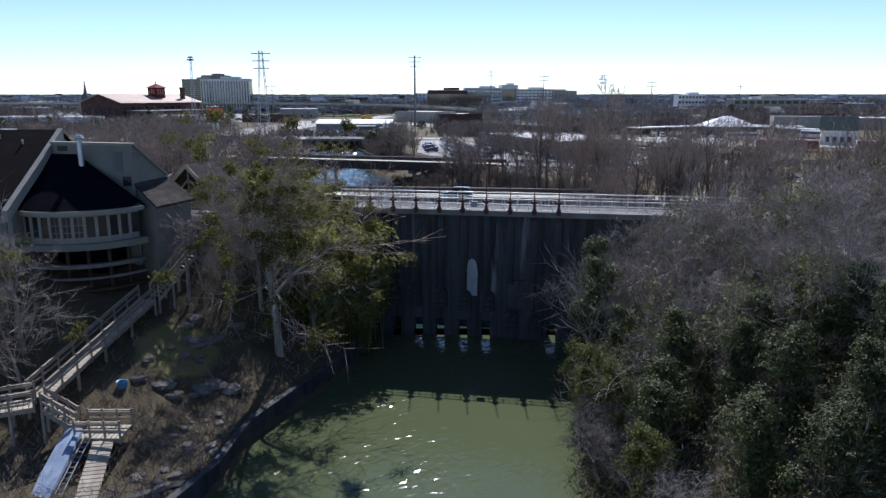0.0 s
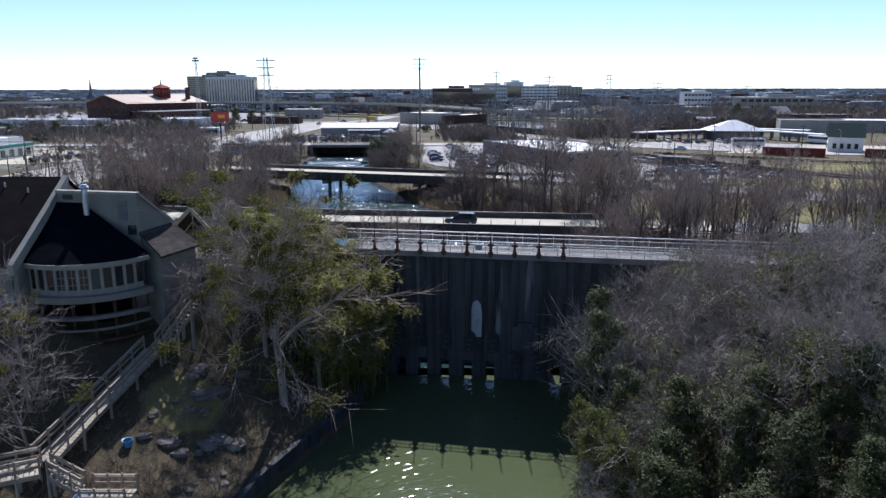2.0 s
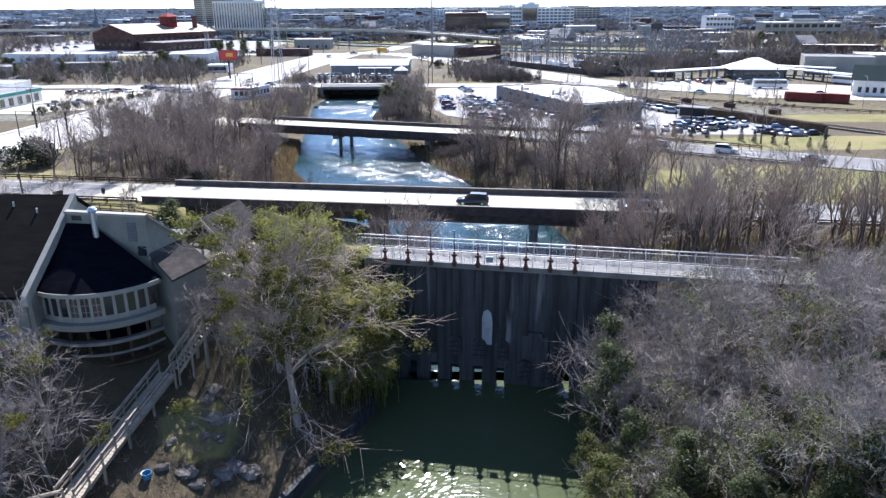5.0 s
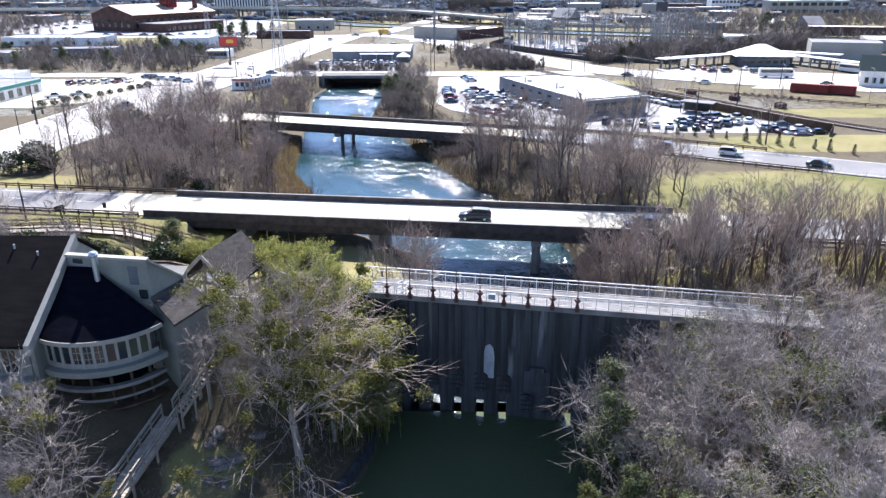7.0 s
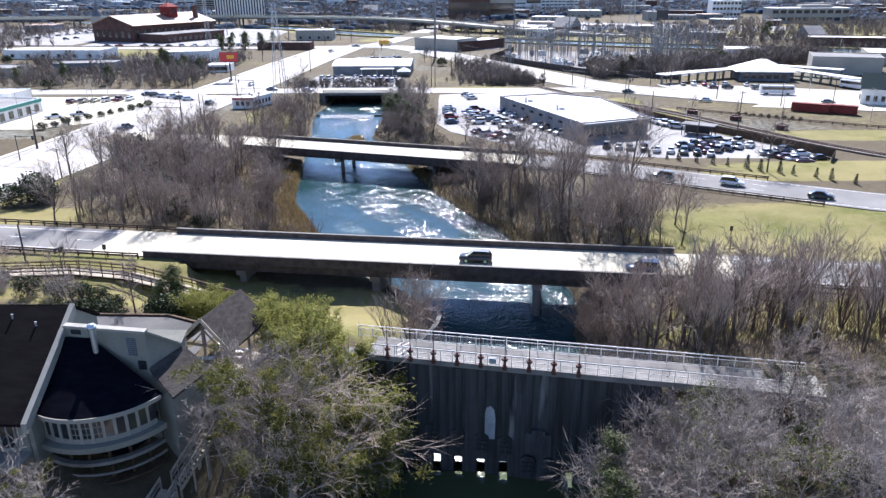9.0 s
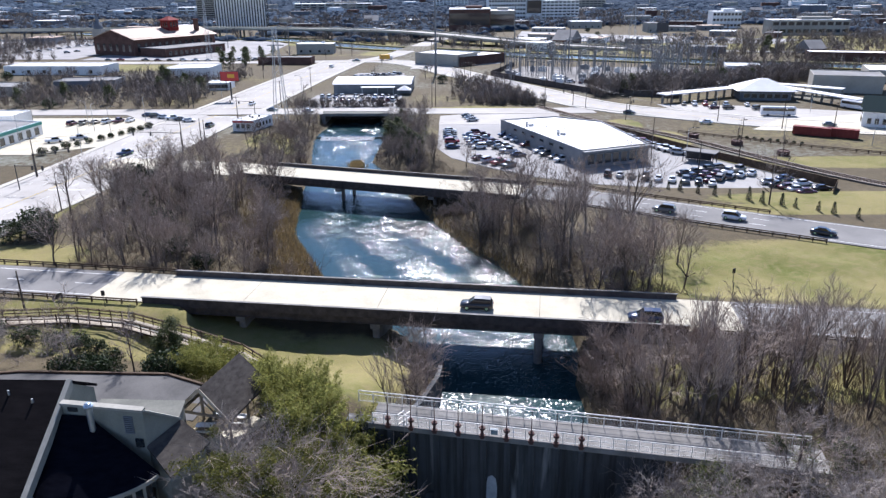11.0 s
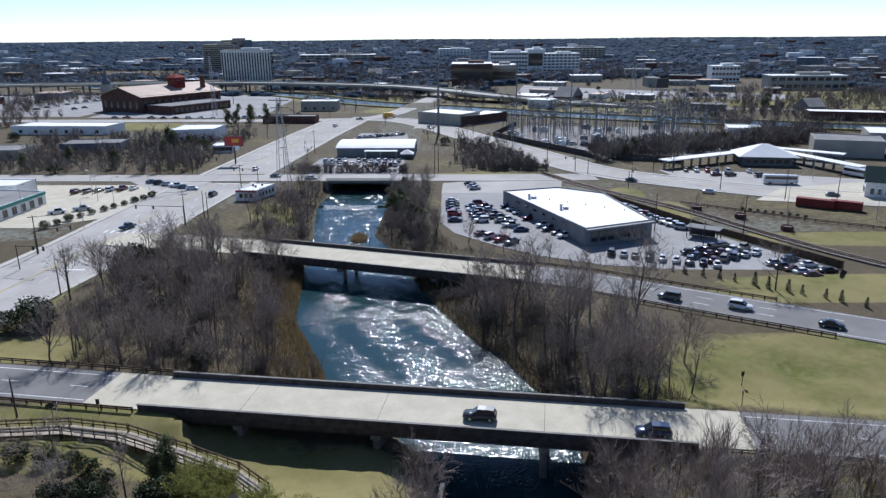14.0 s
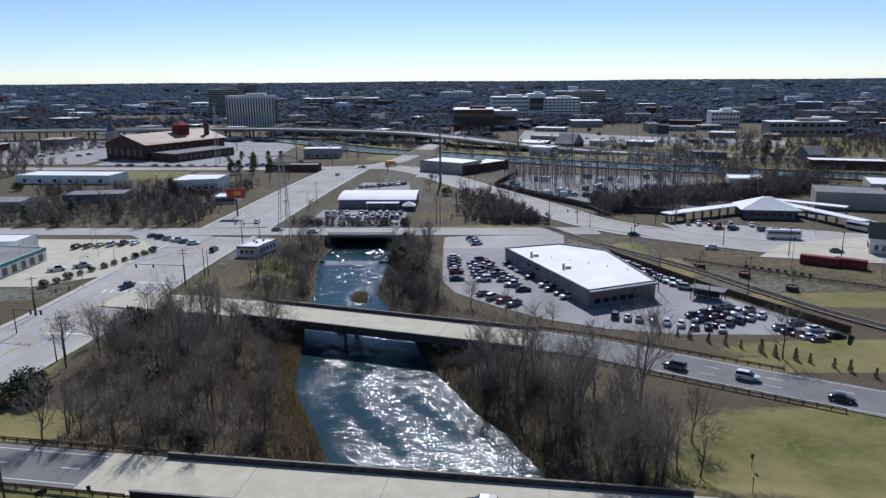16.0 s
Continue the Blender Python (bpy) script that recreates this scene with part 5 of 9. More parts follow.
# ---- trees and shrubs ----
def grow(seed, h, trunk_share, limbs, spread_deg, levels, kids, r0, upright=0.35, sides=(7, 5, 4, 3, 3), twig_len=1.0, thin=0.013, stems=1, lean=0.3):
    """A bare tree: a trunk with limbs, and a crown of ever finer twigs. Returns the two Meshes and the ends of the twigs."""
    rng = random.Random(seed)
    wood, fine, tips = Mesh(), Mesh(), []

    def jitter(d, k):
        return (d + Vector((rng.gauss(0, k), rng.gauss(0, k), rng.gauss(0, k)))).normalized()

    def branch(p, d, L, r, lev):
        nseg = 4 if lev == 0 else (3 if lev < 2 else (2 if lev < levels else 1))
        mb = wood if lev < 2 else fine
        marks = []
        for i in range(nseg):
            d = jitter(d, 0.05 if lev == 0 else 0.16)
            d = (d + Vector((0, 0, upright * 0.22))).normalized() if lev else d
            q = p + d * (L / nseg)
            ra, rb = r * (1 - 0.62 * i / nseg), r * (1 - 0.62 * (i + 1) / nseg)
            if lev >= levels:
                spike(mb, p, q, ra)
            else:
                mb.tube(p, q, ra, rb, sides[min(lev, 4)])
            marks.append((p, q, d, rb))
            p = q
        if lev >= levels:
            tips.append(p)
            return
        n = limbs if lev == 0 else kids[lev]
        for k in range(n):
            t = rng.uniform(trunk_share, 1.0) if lev == 0 else rng.uniform(0.22, 1.0)
            a, b, dd, rb = marks[min(int(t * nseg), nseg - 1)]
            at = a.lerp(b, (t * nseg) % 1.0)
            ang = radians(rng.uniform(0.55, 1.25) * spread_deg)
            side = dd.cross(Vector((rng.gauss(0, 1), rng.gauss(0, 1), rng.gauss(0, 1)))).normalized()
            nd = dd * math.cos(ang) + side * math.sin(ang)
            nl = L * rng.uniform(0.42, 0.72) * (1.12 - 0.5 * t * (lev == 0)) * (twig_len if lev >= 2 else 1.0)
            branch(at, nd, nl, max(rb * rng.uniform(0.45, 0.7), thin), lev + 1)
        if lev:
            tips.append(p)

    for k in range(stems):
        a = 6.283 * (k + rng.random() * 0.6) / stems
        out = Vector((math.cos(a), math.sin(a), 0)) * (lean if stems > 1 else 0.0)
        branch(Vector((0, 0, -0.4)) + out * r0, (Vector((0, 0, 1)) + out * rng.uniform(0.5, 1.0)).normalized(), h * 0.72 * (1 - 0.25 * rng.random() * (k > 0)), r0 * (1 - 0.2 * (k > 0)), 0)
    return wood, fine, tips


def spike(mb, p, q, r):
    """A three-sided twig that runs to a point."""
    d = (q - p).normalized()
    a = d.cross(Vector((0.31, 0.11, 0.94))).normalized() * r
    b = d.cross(a)
    n = len(mb.v)
    mb.v.extend((tuple(p + a), tuple(p - a * 0.5 + b * 0.87), tuple(p - a * 0.5 - b * 0.87), tuple(q)))
    mb.f.extend(((n, n + 1, n + 3), (n + 1, n + 2, n + 3), (n + 2, n, n + 3)))
    mb.mi += [0, 0, 0]


def leaf_tuft(mb, rng, c, r, n, size, flat=0.0):
    """n small folded leaves scattered about c."""
    for _ in range(n):
        o = Vector((rng.gauss(0, 1), rng.gauss(0, 1), rng.gauss(0, 0.8))) * r * 0.5
        a = Vector((rng.gauss(0, 1), rng.gauss(0, 1), rng.gauss(0, 1))).normalized()
        b = a.cross(Vector((rng.gauss(0, 1), rng.gauss(0, 1), rng.gauss(0, 1)))).normalized()
        s = size * rng.uniform(0.6, 1.3)
        p = c + o
        mb.face([p - a * s, p + b * s * 0.45, p + a * s, p - b * s * 0.45])


TREES = {}


def tree_kind(key, wood, fine, wood_mat, fine_mat, leaves=None, leaf_mat_key=None):
    TREES[key] = [("trunk", smooth_shade(wood.data("trunk", M[wood_mat])), ""), ("crown", fine.data("crown", M[fine_mat]), "")]
    if leaves is not None:
        TREES[key].append(("foliage", leaves.data("foliage", M[leaf_mat_key]), ""))


def plant(key, x, y, scale=1.0, turn=None, label="", category="tree", group="", name="tree", z=None, stretch=1.0):
    turn = PL.uniform(0, 360) if turn is None else turn
    z = float(land(x, y)) if z is None else z
    m = pose(x, y, z - 0.05, PL.uniform(-3, 3), PL.uniform(-3, 3), turn) @ Matrix.Diagonal((scale, scale, scale * stretch, 1))
    th = thing(name, m, label, category, group)
    for nm, me, lab in TREES[key]:
        part(nm, me, None, th, lab)
    return th


PL = random.Random(77)
for i in range(4):
    w, f, tp = grow(10 + i, 11.0, 0.3, 8, 42, 4, (0, 5, 4, 4), 0.19, 0.45, thin=0.02)
    tree_kind(f"bare{i}", w, f, "bark_dark", "twig")
# tall trees with a clear trunk and upswept limbs
for i in range(3):
    w, f, tp = grow(20 + i, 17.5, 0.28, 11, 34, 4, (0, 5, 4, 4), 0.3, 0.6, thin=0.026)
    tree_kind(f"tall{i}", w, f, "bark", "twig")
for i in range(3):
    w, f, tp = grow(30 + i, 11.0, 0.2, 8, 40, 3, (0, 6, 5), 0.15, 0.4, twig_len=1.35, thin=0.026, stems=1 + i % 2, lean=0.28)
    tree_kind(f"mid{i}", w, f, "bark_dark", "twig")
for i in range(3):
    w, f, tp = grow(40 + i, 9.5, 0.34, 6, 24, 3, (0, 4, 4), 0.14, 0.95, twig_len=1.2, thin=0.021, stems=1 + i, lean=0.22)
    tree_kind(f"sapling{i}", w, f, "bark_dark", "twig")
for i in range(2):
    w, f, tp = grow(50 + i, 9.0, 0.25, 7, 44, 2, (0, 7), 0.2, twig_len=1.5, thin=0.05)
    tree_kind(f"far{i}", w, f, "bark", "twig")


def hang_balls(lv, rng, tips, n, leaves, r, size):
    """Round tufts of leaves hung among the twigs."""
    for k in range(n):
        c = rng.choice(tips) * rng.uniform(0.86, 1.0)
        rr = r * rng.uniform(0.6, 1.3)
        for j in range(rng.choice((1, 1, 2, 3))):
            leaf_tuft(lv, rng, c + Vector((rng.gauss(0, rr * 0.6), rng.gauss(0, rr * 0.6), rng.gauss(0, rr * 0.5))), rr, leaves, size)


# pale twiggy trees hung with yellow-green tufts
for i in (1, 2):
    w, f, tp = grow(60 + i, 11.5, 0.25, 9, 50, 4, (0, 5, 5, 4), 0.24, 0.25, thin=0.0165)
    lv, rng = Mesh(), random.Random(600 + i)
    hang_balls(lv, rng, tp, 30, 100, 0.48, 0.1)
    tree_kind(f"tufted{i}", w, f, "bark_pale", "twig_pale", lv, "leaf_yellow" if i == 1 else "leaf_olive")
# the great half-leafy tree by the dam
w, f, tp = grow(66, 16.5, 0.24, 13, 48, 4, (0, 6, 5, 5), 0.33, 0.3, thin=0.017)
lv, rng = Mesh(), random.Random(660)
hang_balls(lv, rng, [p for p in tp if p.z > 5.0], 100, 130, 0.56, 0.105)
tree_kind("great0", w, f, "bark_pale", "twig", lv, "leaf_olive")
# pale bare trees without leaves
for i in range(2):
    w, f, tp = grow(70 + i, 9.0, 0.2, 9, 52, 4, (0, 6, 5, 5), 0.13, 0.15, thin=0.0145, stems=1 + i, lean=0.35)
    tree_kind(f"pale{i}", w, f, "bark_pale", "twig_pale")


def crown_of_lobes(seed, h, wide, low, lobes, clumps, size, column=False):
    """Leaves set on the outside of several uneven lobes, facing outwards, with a darker leafy inside."""
    rng = random.Random(seed)
    lv = Mesh()

    def leaf(p, n, s):
        n = (n + Vector((rng.gauss(0, 0.45), rng.gauss(0, 0.45), rng.gauss(0, 0.45)))).normalized()
        a = n.cross(Vector((rng.gauss(0, 1), rng.gauss(0, 1), rng.gauss(0, 1)))).normalized() * s
        b = n.cross(a) * 0.48
        lv.face([p - a, p + b - n * s * 0.12, p + a, p - b - n * s * 0.12])

    for k in range(lobes):
        z = low + (h - low) * ((k + 0.5) / lobes) ** 0.85
        taper = 0.75 if column else math.sin(math.pi * min(0.97, 0.18 + 0.74 * (z - low) / (h - low)))
        a, out = rng.uniform(0, 6.283), wide * 0.33 * rng.random() ** 0.6 * taper
        c = Vector((out * math.cos(a), out * math.sin(a), z - wide * 0.1))
        r = wide * rng.uniform(0.12, 0.27) * (0.55 + 0.5 * taper)
        for j in range(clumps):
            d = Vector((rng.gauss(0, 1), rng.gauss(0, 1), rng.gauss(0.25, 0.9))).normalized()
            if d.dot(Vector((c.x, c.y, 0.4))) < -0.35 * wide * 0.3:
                continue
            bulge = rng.uniform(0.6, 1.15) if rng.random() < 0.75 else rng.uniform(1.1, 1.6)
            p = c + Vector((d.x * r, d.y * r, d.z * r * 0.85)) * bulge
            for m in range(9):
                leaf(p + Vector((rng.gauss(0, 0.17), rng.gauss(0, 0.17), rng.gauss(0, 0.13))), d + Vector((0, 0, 0.35)), size * rng.uniform(0.65, 1.25))
        for j in range(26):
            d = Vector((rng.gauss(0, 1), rng.gauss(0, 1), rng.gauss(0, 1))).normalized()
            leaf(c + d * r * rng.uniform(0.2, 0.62), d, 0.34)
    return lv


# broadleaved evergreens with rounded uneven crowns
for i, (h, wide, lobes) in enumerate(((9.2, 7.0, 15), (8.4, 6.0, 13), (9.8, 5.4, 14))):
    w, f, tp = grow(80 + i, h * 0.92, 0.15, 9, 40, 3, (0, 5, 4), 0.17, 0.35, thin=0.02)
    tree_kind(f"evergreen{i}", w, f, "bark", "twig", crown_of_lobes(800 + i, h, wide, 1.6, lobes, 80, 0.115), "leaf_dark")
# slim trunks clothed in ivy
for i, (h, wide) in enumerate(((12.0, 4.6), (8.6, 4.0))):
    w, f, tp = grow(85 + i, h * 0.9, 0.3, 10, 42, 3, (0, 5, 4), 0.16, 0.4, thin=0.02)
    tree_kind(f"ivy{i}", w, f, "bark_pale", "twig_pale", crown_of_lobes(850 + i, h * 0.95, wide, 0.8, 13, 62, 0.105, True), "leaf_dark" if i == 0 else "leaf_ivy")
# half-bare trees wound with creeper
for i in range(2):
    w, f, tp = grow(90 + i, 9.0, 0.15, 9, 46, 4, (0, 5, 5, 4), 0.16, 0.3, thin=0.0165)
    lv, rng = Mesh(), random.Random(900 + i)
    for c in tp:
        if rng.random() < (0.10 if i == 0 else 0.16):
            leaf_tuft(lv, rng, c, 0.75, 9, 0.13)
    tree_kind(f"creeper{i}", w, f, "bark_pale", "twig_pale", lv, "leaf_mid" if i == 0 else "leaf_ivy")
# narrow conifers and round shrubs, bamboo, reeds
w, f, lv, rng = Mesh(), Mesh(), Mesh(), random.Random(3)
w.tube((0, 0, -0.3), (0, 0, 3.6), 0.1, 0.02, 6)
for k in range(260):
    z = 0.2 + 3.6 * rng.random() ** 1.2
    a, r = rng.uniform(0, 6.3), 0.72 * (1 - (z / 4.0) ** 1.4) + 0.04
    e = Vector((r * math.cos(a), r * math.sin(a), z + 0.15))
    f.tube((0, 0, z), e, 0.015, 0.006, 3)
    leaf_tuft(lv, rng, e * 0.93, 0.28, 9, 0.075)
tree_kind("conifer0", w, f, "bark", "twig", lv, "conifer")
w, f, lv, rng = Mesh(), Mesh(), Mesh(), random.Random(4)
w.tube((0, 0, -0.3), (0, 0, 1.2), 0.14, 0.08, 6)
for k in range(150):
    d = Vector((rng.gauss(0, 1), rng.gauss(0, 1), rng.gauss(0.25, 0.7))).normalized()
    r = rng.uniform(0.78, 1.08)
    e = Vector((0, 0, 1.25)) + Vector((d.x * 1.5 * r, d.y * 1.5 * r, d.z * 1.35 * r))
    f.tube((0, 0, 0.9), e, 0.02, 0.006, 3)
    leaf_tuft(lv, rng, e, 0.5, 9, 0.16)
tree_kind("shrub0", w, f, "bark", "twig", lv, "conifer")
w, f, lv, rng = Mesh(), Mesh(), Mesh(), random.Random(6)
w.tube((0, 0, -0.3), (0.1, 0, 6.4), 0.05, 0.02, 6)
for k in range(34):
    b = Vector((rng.gauss(0, 0.8), rng.gauss(0, 0.8), -0.2))
    a, H = rng.uniform(0, 6.283), rng.uniform(3.4, 6.6)
    bow = Vector((math.cos(a), math.sin(a), 0)) * rng.uniform(0.5, 1.7)
    line = [b + Vector((0, 0, H * t)) + bow * t ** 2.4 - Vector((0, 0, 0.16 * H * t ** 4)) for t in (0, 0.25, 0.5, 0.7, 0.85, 1.0)]
    for p, q in zip(line, line[1:]):
        f.tube(p, q, 0.03, 0.022, 3)
    for j in range(140):
        t = 0.3 + 0.7 * rng.random() ** 0.8
        m = min(int(t * 5), 4)
        c = line[m].lerp(line[m + 1], rng.random()) + Vector((rng.gauss(0, 0.22), rng.gauss(0, 0.22), rng.gauss(0, 0.12)))
        d = (Vector((rng.gauss(0, 0.7), rng.gauss(0, 0.7), rng.gauss(-0.35, 0.4))) + bow * 0.4).normalized()
        n = d.cross(Vector((rng.gauss(0, 1), rng.gauss(0, 1), rng.gauss(0, 1)))).normalized()
        L = rng.uniform(0.16, 0.32)
        lv.face([c, c + d * L * 0.45 + n * L * 0.16, c + d * L, c + d * L * 0.45 - n * L * 0.16])
tree_kind("bamboo0", w, f, "leaf_bamboo", "leaf_bamboo", lv, "leaf_bamboo")

for i in range(2):
    w, f, rng = Mesh(), Mesh(), random.Random(95 + i)
    for k in range(20):
        d = Vector((rng.gauss(0, 0.5), rng.gauss(0, 0.5), 1)).normalized()
        p, L = Vector((rng.gauss(0, 0.5), rng.gauss(0, 0.5), -0.1)), rng.uniform(1.6, 3.6)
        q = p + d * L
        w.tube(p, q, 0.03, 0.015, 4)
        for j in range(8):
            c = p.lerp(q, rng.uniform(0.3, 1.0))
            e = c + (d * 0.5 + Vector((rng.gauss(0, 0.6), rng.gauss(0, 0.6), 0.4))) * rng.uniform(0.4, 1.0)
            spike(f, c, e, 0.016)
            for m in range(2):
                spike(f, c.lerp(e, 0.6), e + Vector((rng.gauss(0, 0.3), rng.gauss(0, 0.3), 0.25)), 0.013)
    tree_kind(f"thicket{i}", w, f, "bark", "twig")

def joined_trees(name, spots, keys, label):
    """Many small trees in one mesh, each turned and sized by itself."""
    rng = np.random.RandomState(8)
    V, F, mi, off = [], [], [], 0
    shapes = []
    for k in keys:
        for nm, me, lab in TREES[k][:2]:
            co = np.zeros(len(me.vertices) * 3)
            me.vertices.foreach_get("co", co)
            shapes.append((k, co.reshape(-1, 3), [tuple(p.vertices) for p in me.polygons], 0 if nm == "trunk" else 1))
    zs = land(np.array([p[0] for p in spots]), np.array([p[1] for p in spots]))
    for (x, y, sc), z in zip(spots, zs):
        k, a = keys[rng.randint(len(keys))], rng.rand() * 6.28
        rot = np.array([[math.cos(a), -math.sin(a), 0], [math.sin(a), math.cos(a), 0], [0, 0, 1]])
        for key, co, faces, slot in shapes:
            if key == k:
                V.extend((co @ rot.T * sc + (x, y, z)).tolist())
                F.extend(tuple(i + off for i in f) for f in faces)
                mi.extend([slot] * len(faces))
                off += len(co)
    me = bpy.data.meshes.new(name)
    me.from_pydata(V, [], F)
    me.materials.append(M["bark_dark"])
    me.materials.append(M["twig"])
    me.polygons.foreach_set("material_index", mi)
    return tagged(new(name, me), label, "trees", kind="stuff")


# the big tufted trees on the west bank below the dam
plant("great0", -13.4, 55.6, 1.13, turn=40, label="tall pale half-bare tree hung with olive-green tufts beside the dam", group="bank trees")
for x, y, s, k in ((-11.2, 59.8, 1.0, 1), (-16.0, 60.5, 0.95, 2), (-9.4, 61.5, 0.7, 1)):
    plant(f"tufted{k}", x, y, s, label="bare pale tree hung with yellow-green tufts on the bank", group="bank trees")
for x, y, s in ((-9.4, 65.0, 2.0), (-8.5, 66.8, 1.9), (-10.6, 63.4, 1.9), (-8.4, 63.2, 1.6), (-11.8, 66.4, 1.7), (-10.2, 60.6, 1.5), (-13.4, 64.0, 1.7), (-14.6, 68.4, 1.3), (-11.2, 69.6, 1.2), (-8.6, 69.0, 1.1), (-9.8, 61.8, 1.3), (-7.9, 63.6, 1.2), (-16.4, 66.0, 1.2), (-17.6, 70.2, 0.95), (-13.2, 72.4, 0.9), (-33.6, 90.8, 0.8), (-31.4, 90.0, 0.85), (-29.0, 88.4, 0.8), (-34.8, 88.6, 0.6), (-32.0, 86.4, 0.7), (-19.5, 74.0, 1.0), (-16.5, 73.0, 1.05), (-9.6, 72.0, 0.9), (-18.0, 76.5, 0.9), (-14.5, 75, 0.9), (-22.6, 80.5, 0.8), (-26.8, 83.5, 0.7), (-30.5, 82.8, 0.85), (-28.4, 81.6, 0.8), (-32.4, 83.6, 0.7), (-20.5, 78, 0.8)):
    plant("bamboo0", x, y, s, label="clump of yellow-green bamboo", category="bamboo", group="bamboo thicket", name="bamboo")
for x, y, s, k in ((-20.6, 59.6, 0.85, "pale0"), (-19.2, 63.0, 0.9, "pale1"), (-18.0, 58.6, 0.85, "pale0"), (-17.0, 63.2, 0.8, "pale1"), (-21.5, 65.0, 0.65, "pale0"), (-28.6, 45.6, 0.95, "pale0"), (-31.5, 42.0, 0.95, "pale1"), (-30.0, 48.5, 0.85, "tufted2"), (-34.5, 47.0, 1.0, "tufted1"),
                   (-37, 40, 0.85, "pale1"), (-33, 36.5, 0.7, "tufted2"), (-49.5, 89.7, 0.85, "bare1"), (-47, 84.5, 0.8, "pale0"), (-38.8, 84.2, 0.7, "bare2"), (-56, 85, 0.9, "pale1"), (-60, 90, 0.9, "bare1")):
    plant(k, x, y, s, label="bare grey winter tree with pale spreading twigs" if k[0] != "t" else "bare pale tree hung with yellow-green tufts", group="bank trees")
for x, y, s in ((-37.4, 91.6, 0.72), (-38.6, 90.4, 0.5)):
    plant("evergreen1", x, y, s, label="dense green evergreen beside the boardwalk", stretch=1.1)
for x, y, s in ((-34.2, 83.4, 1.35), (-35.4, 83.0, 1.1), (-42.9, 83.2, 1.15), (-41.0, 83.4, 0.95), (-44.6, 83.6, 1.1), (-47.5, 83.8, 1.0), (-50.0, 92.5, 0.9), (-47.0, 91.2, 0.8), (-54, 93.5, 0.9), (-44, 89.0, 0.8), (-58, 94, 1.0), (-63, 95, 1.1), (-67, 93, 1.0)):
    plant("shrub0", x, y, s, label="dark rounded evergreen shrub by the boardwalk", category="shrub", name="shrub", group="boardwalk shrubs")

# the wooded east bank below the dam: evergreens and ivy near the water, bare trees behind
EAST_LABELS = {"ever": "leafy dark evergreen tree on the wooded bank", "ivy": "slim tree clothed in dark ivy above the water", "creep": "half-bare tree wound with creeper on the bank"}


def east_tree(k, x, y, s, stretch=1.0):
    lab = next((v for key, v in EAST_LABELS.items() if k.startswith(key)), "bare grey winter tree on the wooded bank")
    plant(k, x, y, s, label=lab, group="east bank trees", stretch=stretch)


for k, x, y, s in (("ivy0", 12.4, 57.4, 1.05), ("ivy0", 11.6, 53.6, 0.98), ("ivy1", 10.2, 49.6, 0.75), ("ivy1", 9.7, 45.4, 0.85), ("ivy0", 12.2, 47.4, 0.75), ("ivy1", 11.0, 41.6, 0.8), ("evergreen1", 12.2, 37.4, 0.75), ("ivy1", 10.6, 34.0, 0.75),
                   ("evergreen0", 14.8, 42.6, 0.8), ("evergreen1", 18.6, 45.0, 0.6), ("evergreen2", 16.4, 37.6, 0.66), ("evergreen0", 21.6, 41.4, 0.55), ("evergreen1", 20.2, 35.4, 0.55), ("evergreen0", 24.8, 44.2, 0.5), ("evergreen2", 27.4, 40.6, 0.5), ("evergreen0", 25.4, 35.6, 0.5), ("evergreen1", 13.4, 40.0, 0.7), ("evergreen0", 18.4, 39.6, 0.62), ("evergreen1", 23.4, 38.4, 0.5),
                   ("evergreen0", 22.0, 36.4, 0.6), ("evergreen1", 25.0, 32.4, 0.6), ("evergreen2", 21.2, 32.4, 0.6), ("evergreen0", 17.2, 34.0, 0.68), ("evergreen1", 28.0, 31.0, 0.6), ("evergreen0", 16.2, 27.4, 0.7), ("evergreen1", 20.6, 26.4, 0.6), ("evergreen1", 14.6, 31.0, 0.7), ("evergreen0", 18.8, 29.4, 0.6), ("evergreen2", 23.6, 30.6, 0.5), ("evergreen1", 30.2, 44.4, 0.48), ("evergreen0", 33.0, 40.0, 0.5), ("evergreen1", 30.4, 34.0, 0.5), ("evergreen0", 27.8, 46.6, 0.42), ("evergreen2", 21.4, 47.4, 0.42),
                   ("evergreen1", 24.4, 65.6, 0.36), ("evergreen0", 28.2, 65.4, 0.42), ("evergreen2", 30.8, 66.4, 0.36), ("evergreen0", 34.2, 65.6, 0.38), ("evergreen1", 39.0, 66.0, 0.4), ("evergreen0", 45.0, 64.6, 0.45), ("evergreen2", 26.2, 55.4, 0.45), ("evergreen1", 35.6, 58.4, 0.45), ("evergreen0", 41.0, 52.6, 0.5)):
    east_tree(k, x, y, s)
